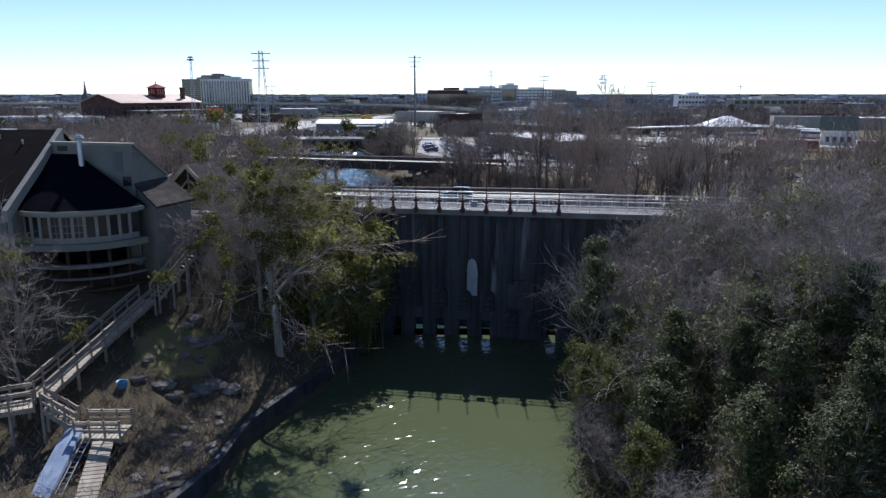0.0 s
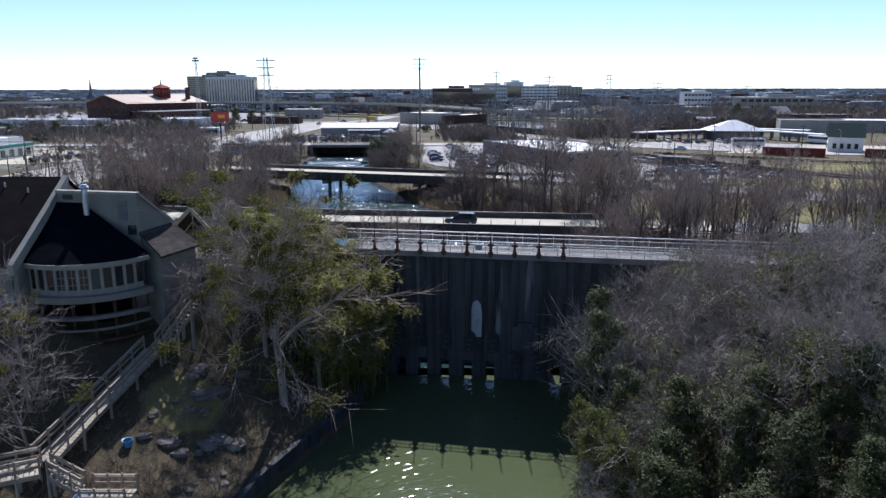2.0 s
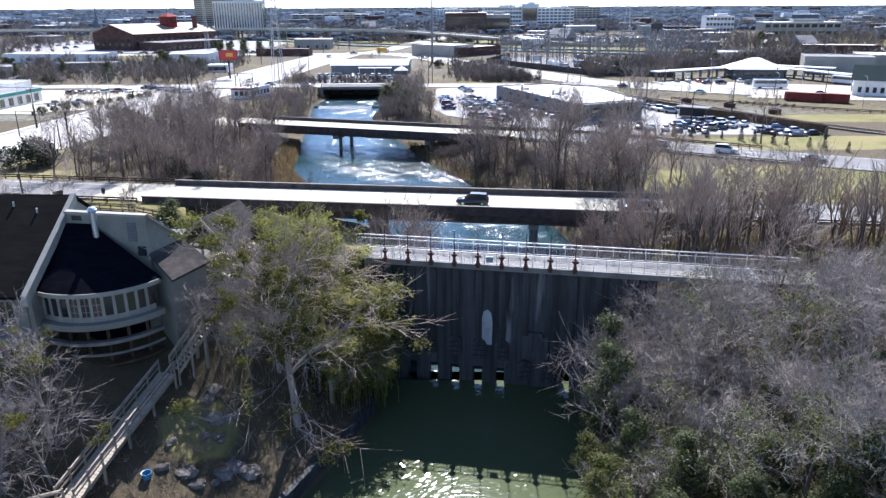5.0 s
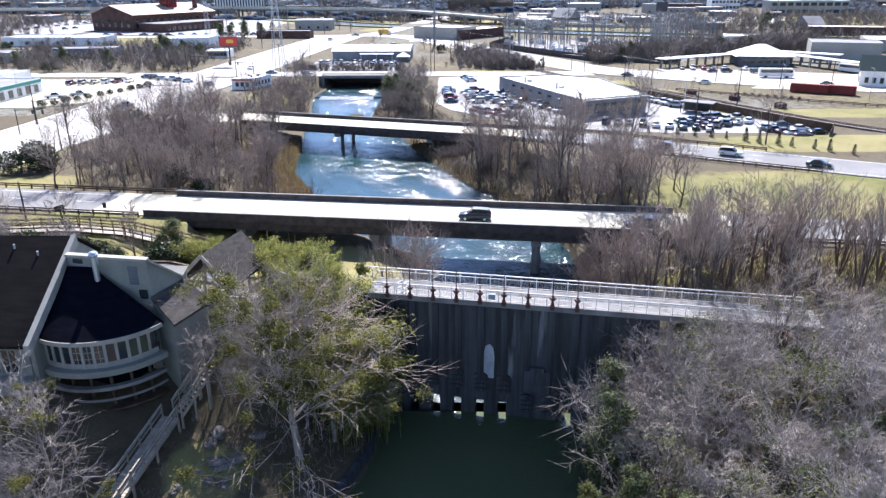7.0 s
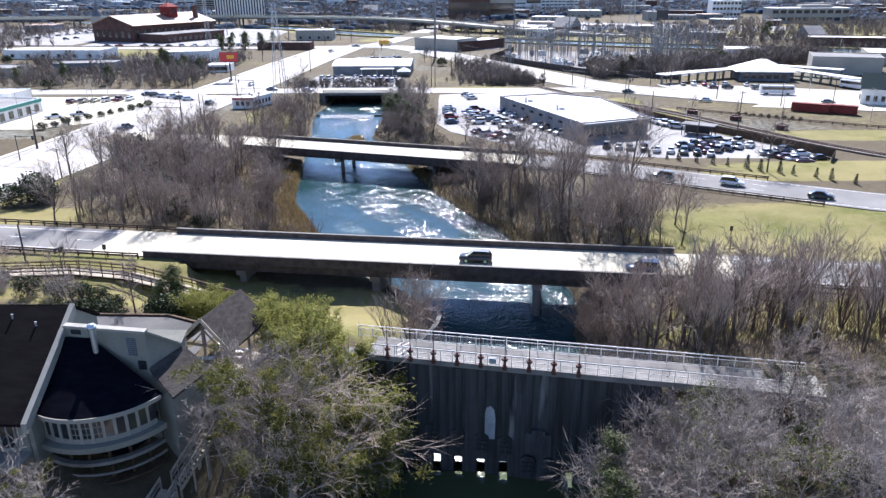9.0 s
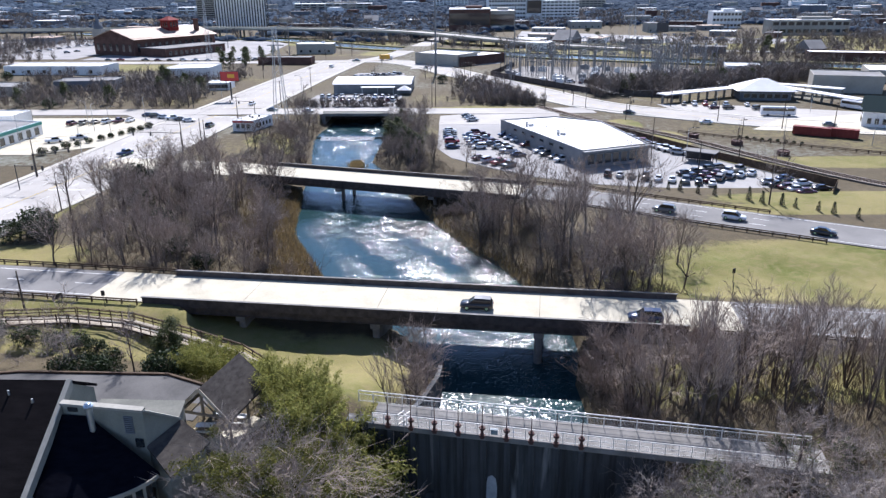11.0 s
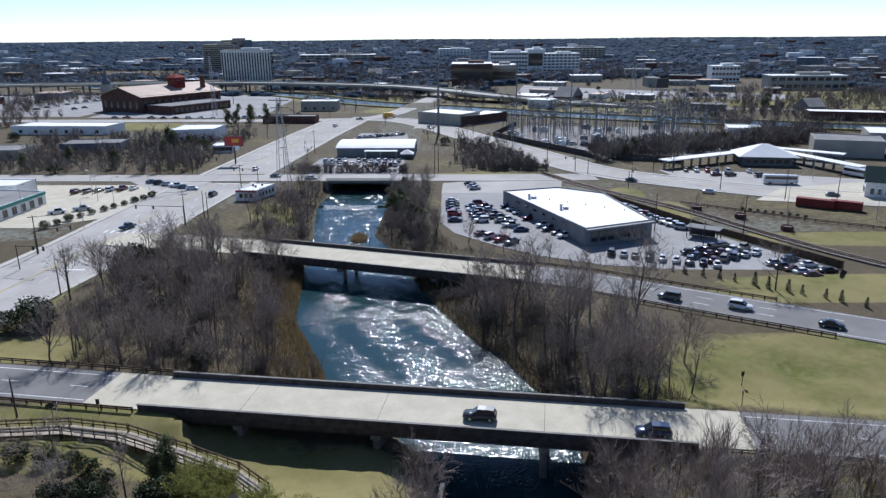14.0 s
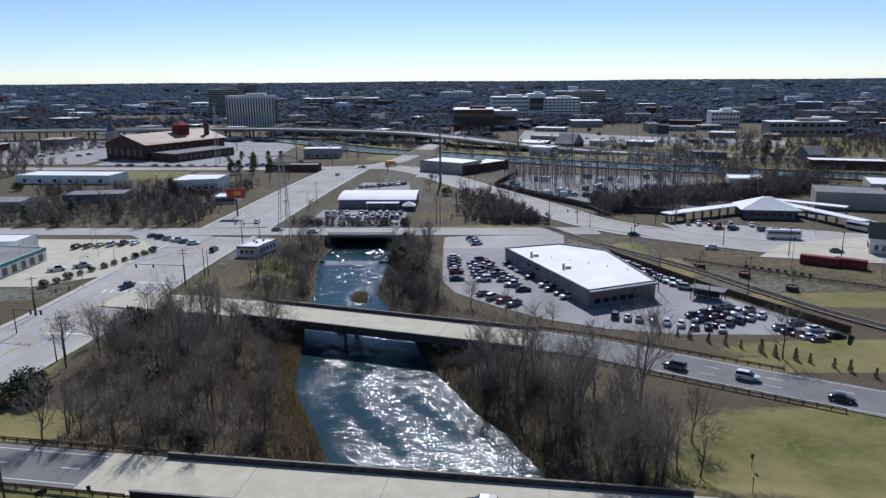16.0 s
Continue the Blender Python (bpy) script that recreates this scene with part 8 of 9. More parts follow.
for x, y, h, n in ((-111, 189, 10.5, 1), (-87, 160, 10, 1), (-88.5, 159, 6.5, 0), (-83, 217, 11, 2), (-81, 227, 8.5, 0), (-80, 227.5, 8, 0), (-82, 268, 9.5, 1), (-74, 300, 11, 1), (-112, 300, 11, 1), (-112, 350, 11, 1), (-72, 350, 11, 1), (-108, 400, 11, 1),
                    (53, 212, 11, 0), (58.5, 187, 9.5, 0), (75, 205, 12, 1), (32, 300, 11, 1), (44, 305, 10, 1), (18, 340, 11, 1), (0, 372, 11, 2), (3, 373, 11, 2), (-13, 300, 12, 2), (-11.6, 302, 12, 1), (62, 283, 9, 0), (90, 268, 9, 1), (106, 252, 10, 1), (82, 300, 9, 0), (120, 246, 10, 1), (160, 240, 10, 1),
                    (-64, 104, 6, 0), (-22, 500, 12, 1), (20, 420, 12, 1), (40, 370, 12, 1)):
    utility_pole(x, y, h, n)


def signal_mast(x, y, turn, arm, h=6.2):
    th = thing("traffic_signal", (x, y, 6.05, 0, 0, turn), "dark traffic signal mast with hanging lights", "traffic light", "traffic signals")
    mb = Mesh()
    mb.tube((0, 0, 0), (0, 0, h), 0.14, 0.1, 8)
    part("pole", mb, M["steel_dark"], th)
    mb = Mesh()
    mb.tube((0, 0, h - 0.3), (arm, 0, h), 0.09, 0.05, 8)
    part("mast_arm", mb, M["steel_dark"], th)
    for t in (0.6, 0.95):
        mb = Mesh()
        mb.box((arm * t, 0, h - 0.55), (0.38, 0.32, 1.05))
        part("signal_head", mb, M["steel_dark"], th)


for s in ((-83, 216.5, 178, 15), (-111, 188.5, 40, 9), (-108, 176, -10, 8), (48, 298, 150, 10), (75, 303, 200, 9), (58, 270, 60, 8), (-78, 276, 170, 10), (-110, 300, 0, 9)):
    signal_mast(*s)


def street_lamp(x, y, h=9.0, turn=0.0):
    th = thing("street_lamp", (x, y, float(land(x, y)), 0, 0, turn), "slim grey street lamp with a curved arm", "street lamp", "street lamps")
    mb = Mesh()
    mb.tube((0, 0, -0.2), (0, 0, h), 0.1, 0.06, 8)
    part("pole", mb, M["galv"], th)
    mb = Mesh()
    mb.tube((0, 0, h), (1.0, 0, h + 0.35), 0.05, 0.04, 6)
    mb.tube((1.0, 0, h + 0.35), (2.0, 0, h + 0.4), 0.04, 0.04, 6)
    part("arm", mb, M["galv"], th)
    mb = Mesh()
    mb.box((2.3, 0, h + 0.38), (0.8, 0.3, 0.14))
    part("lamp_head", mb, M["steel_dark"], th)


for x, y, t in ((-118, 245, 0), (-126, 250, 90), (-132, 258, 180), (-116, 268, 0), (-140, 230, 90), (-112, 214, 0), (61, 206, 0), (100, 300, 90), (130, 285, 90), (-108, 330, 0), (-72, 330, 180), (100, 236, 90), (122, 226, 90)):
    street_lamp(x, y, 9.0, t)
wires = Mesh()
for a, b, sag in (((-83, 217, 16.2), (-82, 268, 14.8), 0.8), ((-82, 268, 14.8), (-74, 300, 16.4), 0.7), ((-74, 300, 16.4), (-72, 350, 16.4), 0.9), ((-111, 189, 15.8), (-83, 217, 16.2), 0.8), ((-87, 160, 15.2), (-111, 189, 15.8), 0.7),
                  ((-13, 300, 17.6), (0, 372, 16.6), 1.0), ((0, 372, 16.6), (18, 340, 16.5), .5), ((18, 340, 16.5), (44, 305, 15.8), .5), ((44, 305, 15.8), (75, 205, 17.8), 1.5)):
    a, b = Vector(a), Vector(b)
    for o in (-0.9, 0.0, 0.9):
        prev = None
        for k in range(9):
            t = k / 8
            p = a.lerp(b, t) + Vector((o * 0.7, o * 0.7, -sag * 4 * t * (1 - t)))
            if prev is not None:
                wires.tube(prev, p, 0.012, 0.012, 3)
            prev = p
tagged(part("power_lines", wires, M["steel_dark"]), "thin dark overhead wires between the poles", "wires", kind="stuff")


def pylon(x, y, h, label, w=0.5, arms=3, lattice=True):
    th = thing("pylon", (x, y, 6.0), label, "pylon", "pylons")
    if lattice:
        for sx in (-1, 1):
            for sy in (-1, 1):
                mb = Mesh()
                mb.bar((sx * w * 4, sy * w * 4, -0.5), (sx * w, sy * w, h), 0.16, 0.16)
                part("leg", mb, M["galv"], th)
        mb = Mesh()
        n = 14
        for k in range(n):
            z0, z1 = h * k / n, h * (k + 1) / n
            r0, r1 = w * (4 - 3 * k / n), w * (4 - 3 * (k + 1) / n)
            for s in (-1, 1):
                mb.bar((-r0 * s, -r0, z0), (r1 * s, -r1, z1), 0.07, 0.07)
                mb.bar((r0, -r0 * s, z0), (r1, r1 * s, z1), 0.07, 0.07)
        part("bracing", mb, M["galv"], th)
    else:
        mb = Mesh()
        mb.tube((0, 0, -0.5), (0, 0, h), w, w * 0.5, 12, caps=True)
        part("mast", mb, M["steel_grey"], th)
    for k in range(arms):
        mb = Mesh()
        mb.bar((-3.5 + 0.3 * k, 0, h - 1 - 2.6 * k), (3.5 - 0.3 * k, 0, h - 1 - 2.6 * k), 0.2, 0.3)
        part("crossarm", mb, M["steel_grey"], th)
    return th


pylon(-16, 416, 39, "tall pale steel transmission mast with antennas", 0.75, 3, False)
pylon(-66, 267.5, 33, "grey lattice transmission tower by the corner shop", 0.55, 3)
pylon(34, 520, 34, "tall slim steel transmission pole", 0.45, 2, False)
pylon(66, 480, 30, "tall slim steel transmission pole", 0.4, 2, False)
pylon(118, 540, 32, "pale lattice transmission tower", 0.8, 3)
pylon(134, 470, 26, "slim steel transmission pole", 0.35, 2, False)
pylon(-118, 505, 24, "slim steel transmission pole", 0.35, 2, False)
radio = pylon(-174.5, 510, 43, "slim lattice radio mast with a round platform head", 0.35, 0)
mb = Mesh()
for z0, r in ((40.5, 2.4), (42.2, 1.9)):
    mb.tube((0, 0, z0), (0, 0, z0 + 0.9), r, r * 0.9, 12, caps=True)
part("antenna_head", mb, M["steel_dark"], radio, "dark round antenna platform")
pylon(205, 505, 24, "slim steel transmission pole", 0.35, 1, False)
pylon(-190, 600, 24, "slim steel transmission pole", 0.3, 1, False)

# the substation's forest of gantries
lot("substation_yard", [(17, 402), (57, 340), (92, 327), (138, 372), (134, 440), (34, 452)], 6.06, "ballast_pale", "pale gravel yard of the substation")
SB = random.Random(31)
for k in range(150):
    x, y = SB.uniform(22, 135), SB.uniform(378, 455)
    y += 0.0
    if y > 505 - 0.42 * (x - 20) - 40 + 60:
        continue
    g = thing("gantry", (x, y, 6.0, 0, 0, SB.choice((-25, 65))), "grey steel substation gantry with insulators", "gantry", "substation gantries")
    h, w = SB.uniform(8, 18), SB.uniform(3, 9)
    for s in (-1, 1):
        mb = Mesh()
        mb.bar((s * w / 2, 0, 0), (s * w / 2, 0, h), 0.22, 0.22)
        part("post", mb, M["steel_grey"], g)
    mb = Mesh()
    mb.bar((-w / 2, 0, h - 0.4), (w / 2, 0, h - 0.4), 0.2, 0.3)
    part("crossbeam", mb, M["steel_grey"], g)
    mb = Mesh()
    for j in (-0.3, 0, 0.3):
        mb.tube((j * w, 0, h - 1.6), (j * w, 0, h - 0.5), 0.14, 0.14, 6)
    mb.bar((-0.32 * w, 0, h - 1.6), (0.32 * w, 0, h - 1.6), 0.1, 0.1)
    part("insulator_bus", mb, M["grey_wall"], g)
for k in range(44):
    x, y = SB.uniform(24, 120), SB.uniform(362, 440)
    t = thing("transformer", (x, y, 6.0, 0, 0, SB.choice((-25, 65))), "pale grey transformer cabinet in the substation", "transformer", "substation cabinets")
    mb = Mesh()
    mb.box((0, 0, 1.2), (SB.uniform(2, 5), SB.uniform(1.5, 3), 2.4))
    mb.box((0.4, 0, 2.7), (1, 0.8, 0.7))
    part("tank", mb, M["white_wall"] if SB.random() < 0.4 else M["grey_wall"], t)
fe = thing("substation_wall", (0, 0, 0), "long dark substation boundary wall", "fence")
for a, b in (((14, 405), (56, 337)), ((56, 337), (92, 322)), ((14, 405), (30, 455))):
    mb = Mesh()
    mb.bar((*a, 7.2), (*b, 7.2), 0.25, 2.8)
    part("panel", mb, M["parapet"], fe)

# billboards
for x, y, t, mats, lab in ((-101, 322, 4, ("sign_red",), "LED billboard with a bright red and yellow screen"), (173, 670, 0, ("steel_dark",), "dark billboard seen from behind")):
    bb = thing("billboard", (x, y, 6.0, 0, 0, t), lab, "billboard")
    mb = Mesh()
    mb.tube((0, 0, 0), (0, 0, 7.5), 0.35, 0.35, 10)
    part("post", mb, M["steel_dark"], bb)
    mb = Mesh()
    mb.box((0, 0, 10), (8.0, 0.5, 4.2) if len(mats) and x < 0 else (10, 0.8, 8))
    part("panel", mb, M["steel_dark"], bb)
    # LED screen drawn unlit, its glowing picture painted as plain red and yellow
    if x < 0:
        mb = Mesh()
        mb.box((0, -0.28, 10), (7.6, 0.05, 3.8))
        part("poster", mb, M["sign_red"], bb, "red face of the LED screen")
        mb = Mesh()
        mb.box((0.6, -0.32, 10.1), (3.0, 0.04, 1.5), 0)
        part("poster_panel", mb, M["yellow"], bb, "yellow block on the LED screen")

# cars and lorries on the streets
for kind, col, x, y, z, t, st in (("suv", "black", 2, 104.0, 8.5, 174, "driving over the bridge"), ("suv", "dark blue", 25, 100.2, 8.5, 174, "driving over the bridge"),
                                  ("suv", "white", 54.5, 150.2, 7.02, -29, "driving along the road"), ("sedan", "black", 68, 140.8, 7.05, -29, "driving along the road"), ("suv", "grey", 42, 155.5, 7.0, 151, "driving along the road"),
                                  ("pickup", "dark blue", -99, 214, 6.05, 70, "waiting at the junction"), ("suv", "black", -89, 258, 6.05, 85, "driving down the street"), ("sedan", "white", -88, 307, 6.05, 86, "driving down the street"),
                                  ("sedan", "grey", -75, 290, 6.3, 5, "turning into the street"), ("sedan", "black", 62, 283, 6.05, -30, "driving along the street"), ("sedan", "grey", 124, 257, 6.1, -18, "driving along the street"),
                                  ("sedan", "white", -60, 285.5, 6.5, 2, "driving over the street bridge"), ("suv", "silver", -22, 440, 6.1, -60, "driving along the street"), ("sedan", "white", 84, 262, 6.1, 160, "driving along the street"),
                                  ("suv", "white", -80, 450, 6.1, 80, "driving down the street"), ("pickup", "grey", -70, 485, 6.1, 0, "crossing the junction")):
    car(kind, col, x, y, z, t, st)
tk = thing("lorry", (-52, 496, 6.1, 0, 0, 35), "orange-yellow box lorry at the far junction", "lorry")
mb = Mesh()
mb.box((-1, 0, 2.1), (6.5, 2.4, 2.8))
part("box", mb, M["yellow"], tk)
mb = Mesh()
mb.box((3.4, 0, 1.5), (2.0, 2.2, 2.0), top=0.85)
part("cab", mb, M["bus_white"], tk)
for sx in (-3, 3.2):
    for sy in (-1, 1):
        put("wheel", CAR_MESH["pickup"]["tyre"], tk, pose(sx, sy, 0.4))
# small signs by the road
for x, y, z, t in ((-58.5, 103.6, 8.2, 60), (-52.2, 104.4, 8.4, 20), (43, 117.5, 7.0, 10), (39.8, 109.0, 8.2, 80)):
    sg = thing("road_sign", (x, y, z, 0, 0, t), "small road sign on a thin post, seen from behind", "road sign", "road signs")
    mb = Mesh()
    mb.box((0, 0, 1.1), (0.08, 0.08, 2.6))
    part("post", mb, M["steel_dark"], sg)
    mb = Mesh()
    mb.box((0, 0.06, 2.0), (1.5 if x < -58 else 0.5, 0.03, 0.8))
    part("plate", mb, M["steel_dark"], sg)

# ---- landmarks of the town ----
dp = thing("brick_depot", (-236.2, 573.6, 6.0, 0, 0, 62), "long dark brick depot hall with a tan gable roof", "depot")
mb = Mesh()
mb.box((0, 0, 6), (76, 44, 12.5))
part("wall", mb, M["brick"], dp)
for s in (-1, 1):
    mb = Mesh()
    mb.loft([[(-39, s * 24, 11.2), (-39, 0, 17.6), (-39, 0, 18.0), (-39, s * 24.4, 11.5)], [(39, s * 24, 11.2), (39, 0, 17.6), (39, 0, 18.0), (39, s * 24.4, 11.5)]])
    part("roof_slope", mb, M["tan_roof"], dp)
for e in (-37.3, 37.3):
    mb = Mesh()
    mb.loft([[(e - 0.4, -22, 11.2), (e - 0.4, 22, 11.2), (e - 0.4, 0, 17.7)], [(e + 0.4, -22, 11.2), (e + 0.4, 22, 11.2), (e + 0.4, 0, 17.7)]])
    part("gable", mb, M["brick"], dp)
windows_on(dp, (-38, -22), (38, -22), 3.0, 2.6, 5.5, 12, frame="brick")
windows_on(dp, (-38, 22), (-38, -22), 3.0, 3.0, 5.0, 6, frame="brick")
mb = Mesh()
mb.box((-6, -36, 2.6), (56, 26, 6.2))
part("annex", mb, M["brick"], dp, "lower flat-roofed brick annex")
mb = Mesh()
mb.box((-6, -36, 5.9), (57, 27, 0.4))
part("annex_roof", mb, M["grey_roof"], dp)
windows_on(dp, (-33, -49), (21, -49), 1.4, 2.2, 2.4, 11, frame="trim")
tw = thing("red_tower", (-226.4, 578, 6.0, 0, 0, 62), "square red brick tower with a low pyramid roof", "tower")
mb = Mesh()
mb.box((0, 0, 11), (9, 9, 24))
part("shaft", mb, M["brick_red"], tw)
for a, b in (((-4.5, -4.5), (4.5, -4.5)), ((-4.5, 4.5), (-4.5, -4.5))):
    windows_on(tw, a, b, 17.5, 1.3, 4.0, 3, frame="brick_red", margin=1)
mb = Mesh()
mb.loft([[(-5.6, -5.6, 22.8), (5.6, -5.6, 22.8), (5.6, 5.6, 22.8), (-5.6, 5.6, 22.8)], [(-0.5, -0.5, 25.6), (0.5, -0.5, 25.6), (0.5, 0.5, 25.6), (-0.5, 0.5, 25.6)]])
part("roof", mb, M["brick_red"], tw)
ch = thing("brick_chimney", (-211, 592, 6.0), "tall square brick chimney", "chimney")
mb = Mesh()
mb.box((0, 0, 11), (3.6, 3.6, 24), top=0.8)
mb.box((0, 0, 22.6), (3.6, 3.6, 1.2))
part("shaft", mb, M["brick"], ch)
for x, y in ((-318, 650), (-262, 668)):
    st = thing("church_spire", (x, y, 6.0), "slim pale blue-grey spire with a pointed cap", "spire")
    mb = Mesh()
    mb.box((0, 0, 6), (8, 8, 14))
    part("base", mb, M["tan_wall"], st)
    mb = Mesh()
    mb.loft([[(r * math.cos(a * math.pi / 4), r * math.sin(a * math.pi / 4), z) for a in range(8)] for r, z in ((4.2, 13), (3.6, 16), (1.6, 19), (1.1, 22), (0.1, 31))])
    part("cap", mb, M["slate_wall"], st)


def tower_block(name, x, y, w, d, h, turn, wall_mat, label, floors, bays, glass="glass", fins=False):
    th = thing(name, (x, y, 6.0, 0, 0, turn), label, "building")
    mb = Mesh()
    mb.box((0, 0, h / 2 - 0.5), (w, d, h + 1))
    part("wall", mb, M[wall_mat], th)
    mb = Mesh()
    mb.box((w * 0.1, 0, h + 1.5), (w * 0.4, d * 0.5, 3))
    part("plant_room", mb, M[wall_mat], th)
    mb = Mesh()
    mb.box((0, 0, h + 0.2), (w * 1.01, d * 1.01, 0.5))
    part("cornice", mb, M["white_roof" if h < 34 else "tan_wall"], th)
    fh = h / floors
    if fins:
        gm = Mesh()
        gm.box((0, 0, 0), (w / bays * 0.45, 0.5, h * 0.9))
        gd = gm.data("window_strip", M[glass])
        for k in range(bays):
            put("window_strip", gd, th, pose(-w / 2 + w * (k + 0.5) / bays, -d / 2, h * 0.48))
        for k in range(max(2, int(bays * d / w))):
            put("window_strip", gd, th, pose(w / 2, -d / 2 + d * (k + 0.5) / max(2, int(bays * d / w)), h * 0.48, 0, 0, 90))
    else:
        gm = Mesh()
        gm.box((0, 0, 0), (w / bays * (0.72 if bays > 1 else 0.96), 0.5, fh * (0.45 if bays > 1 else 0.55)))
        gd = gm.data("window", M[glass])
        for f in range(floors):
            for k in range(bays):
                put("window", gd, th, pose(-w / 2 + w * (k + 0.5) / bays, -d / 2, fh * (f + 0.55)))
    return th


# hotel walls use the white material: haze over the tan is put into the colour
tower_block("hotel_tower", -267, 905, 58, 24, 36, 5, "white_wall", "tan hotel tower, walls whitened for haze, with narrow vertical windows", 12, 18, fins=True)
tower_block("office_tower", -368, 1120, 50, 30, 40, -6, "tan_wall", "dark glass office tower with pale floor bands", 14, 1, glass="glass")
tower_block("office_tower", -352, 1140, 34, 34, 46, -6, "slate_wall", "dark stepped office tower", 14, 1)
tower_block("hospital", 60, 1092, 56, 40, 27, 3, "white_wall", "large white hospital block", 5, 14)
tower_block("hospital", 132, 1085, 52, 36, 25, 3, "white_wall", "white hospital wing with long window bands", 6, 9)
tower_block("hospital", 97, 1090, 24, 40, 31, 3, "white_wall", "white hospital lift tower", 1, 1)
tower_block("hospital", 221, 1500, 100, 40, 25, 0, "tan_wall", "tan hospital block with many windows", 6, 13)
tower_block("arena", 5, 832, 44, 50, 22, 0, "brick", "dark brick hall with a pale roof", 1, 1)
tower_block("arena", 38, 835, 30, 40, 20, 0, "tan_wall", "pale precast concrete hall", 1, 1)
tower_block("courthouse", 284, 842, 30, 22, 17, -4, "white_wall", "white public building with rows of windows", 3, 8)
tower_block("brick_school", 322, 728, 70, 24, 13, -3, "tan_wall", "tan brick building with a pale roof", 2, 10)
tower_block("low_office", -260, 1500, 150, 40, 14, 4, "tan_wall", "long pale office block", 3, 10)
tower_block("low_office", -30, 1700, 70, 40, 20, 4, "white_wall", "pale mid-rise office block", 6, 9)
tower_block("low_office", -420, 1300, 140, 40, 14, 4, "white_wall", "long white low block", 3, 9)

# elevated highway
HW = [(-900, 690, 15), (-455, 704, 15), (-232, 736, 15), (-68, 690, 14), (-14, 640, 13), (30, 605, 10.5), (90, 575, 7.5), (140, 560, 6.2)]
ev = thing("elevated_highway", (0, 0, 0), "elevated concrete highway on many columns", "viaduct")
part("deck", strip(refine(HW), 22, 0.0, thick=1.4), M["concrete_dark"], ev)
for s in (-11, 11):
    part("parapet", strip(refine(HW), 0.5, 1.0, thick=1.6, shift=s), M["concrete"], ev, "pale concrete parapet")
part("carriageway", strip(refine(HW), 20, 0.02, thick=0.02), M["asphalt_pale"], ev)
col = Mesh()
col.tube((0, 0, -16), (0, 0, -1.2), 0.9, 0.9, 8)
col_me = col.data("column", M["concrete_dark"])
pts = refine(HW)
for a, b in zip(pts, pts[1:]):
    n = max(1, int((b - a).length / 22))
    for k in range(n):
        p = a.lerp(b, k / n)
        if p.z < 8.5:
            continue
        for s in (-6, 6):
            put("column", col_me, ev, pose(p.x, p.y + s, p.z))
part("far_road", strip(refine([(140, 560, 6.2), (260, 530, 6.2), (420, 500, 6.3), (800, 440, 6.5)]), 12, 0.02, thick=0.4), M["asphalt_pale"], ev)

# houses and stores filling the streets behind
BD = random.Random(45)
TAKEN = []


def clear(x, y, r):
    for line, w in ROADS + (CANAL,):
        if float(line_distance(line, np.array(x), np.array(y))[0]) < w / 2 + r:
            return False
    if float(line_distance(HW, np.array(x), np.array(y))[0]) < 12 + r:
        return False
    for cx, cy, cr in ((-228, 590, 95), (-200, 560, 70), (-42, 352, 28), (126, 322, 30), (5, 832, 45), (284, 842, 20), (322, 728, 45), (-215, 455, 64), (-270, 905, 45), (98, 1090, 75), (-330, 1125, 60), (70, 420, 62), (150, 340, 40), (-40, 290, 45), (30, 230, 60), (140, 255, 50), (-150, 245, 48), (0, 470, 45)):
        if math.hypot(x - cx, y - cy) < cr + r:
            return False
    for cx, cy, cr in TAKEN:
        if abs(x - cx) < cr + r and abs(y - cy) < cr + r:
            return False
    return True


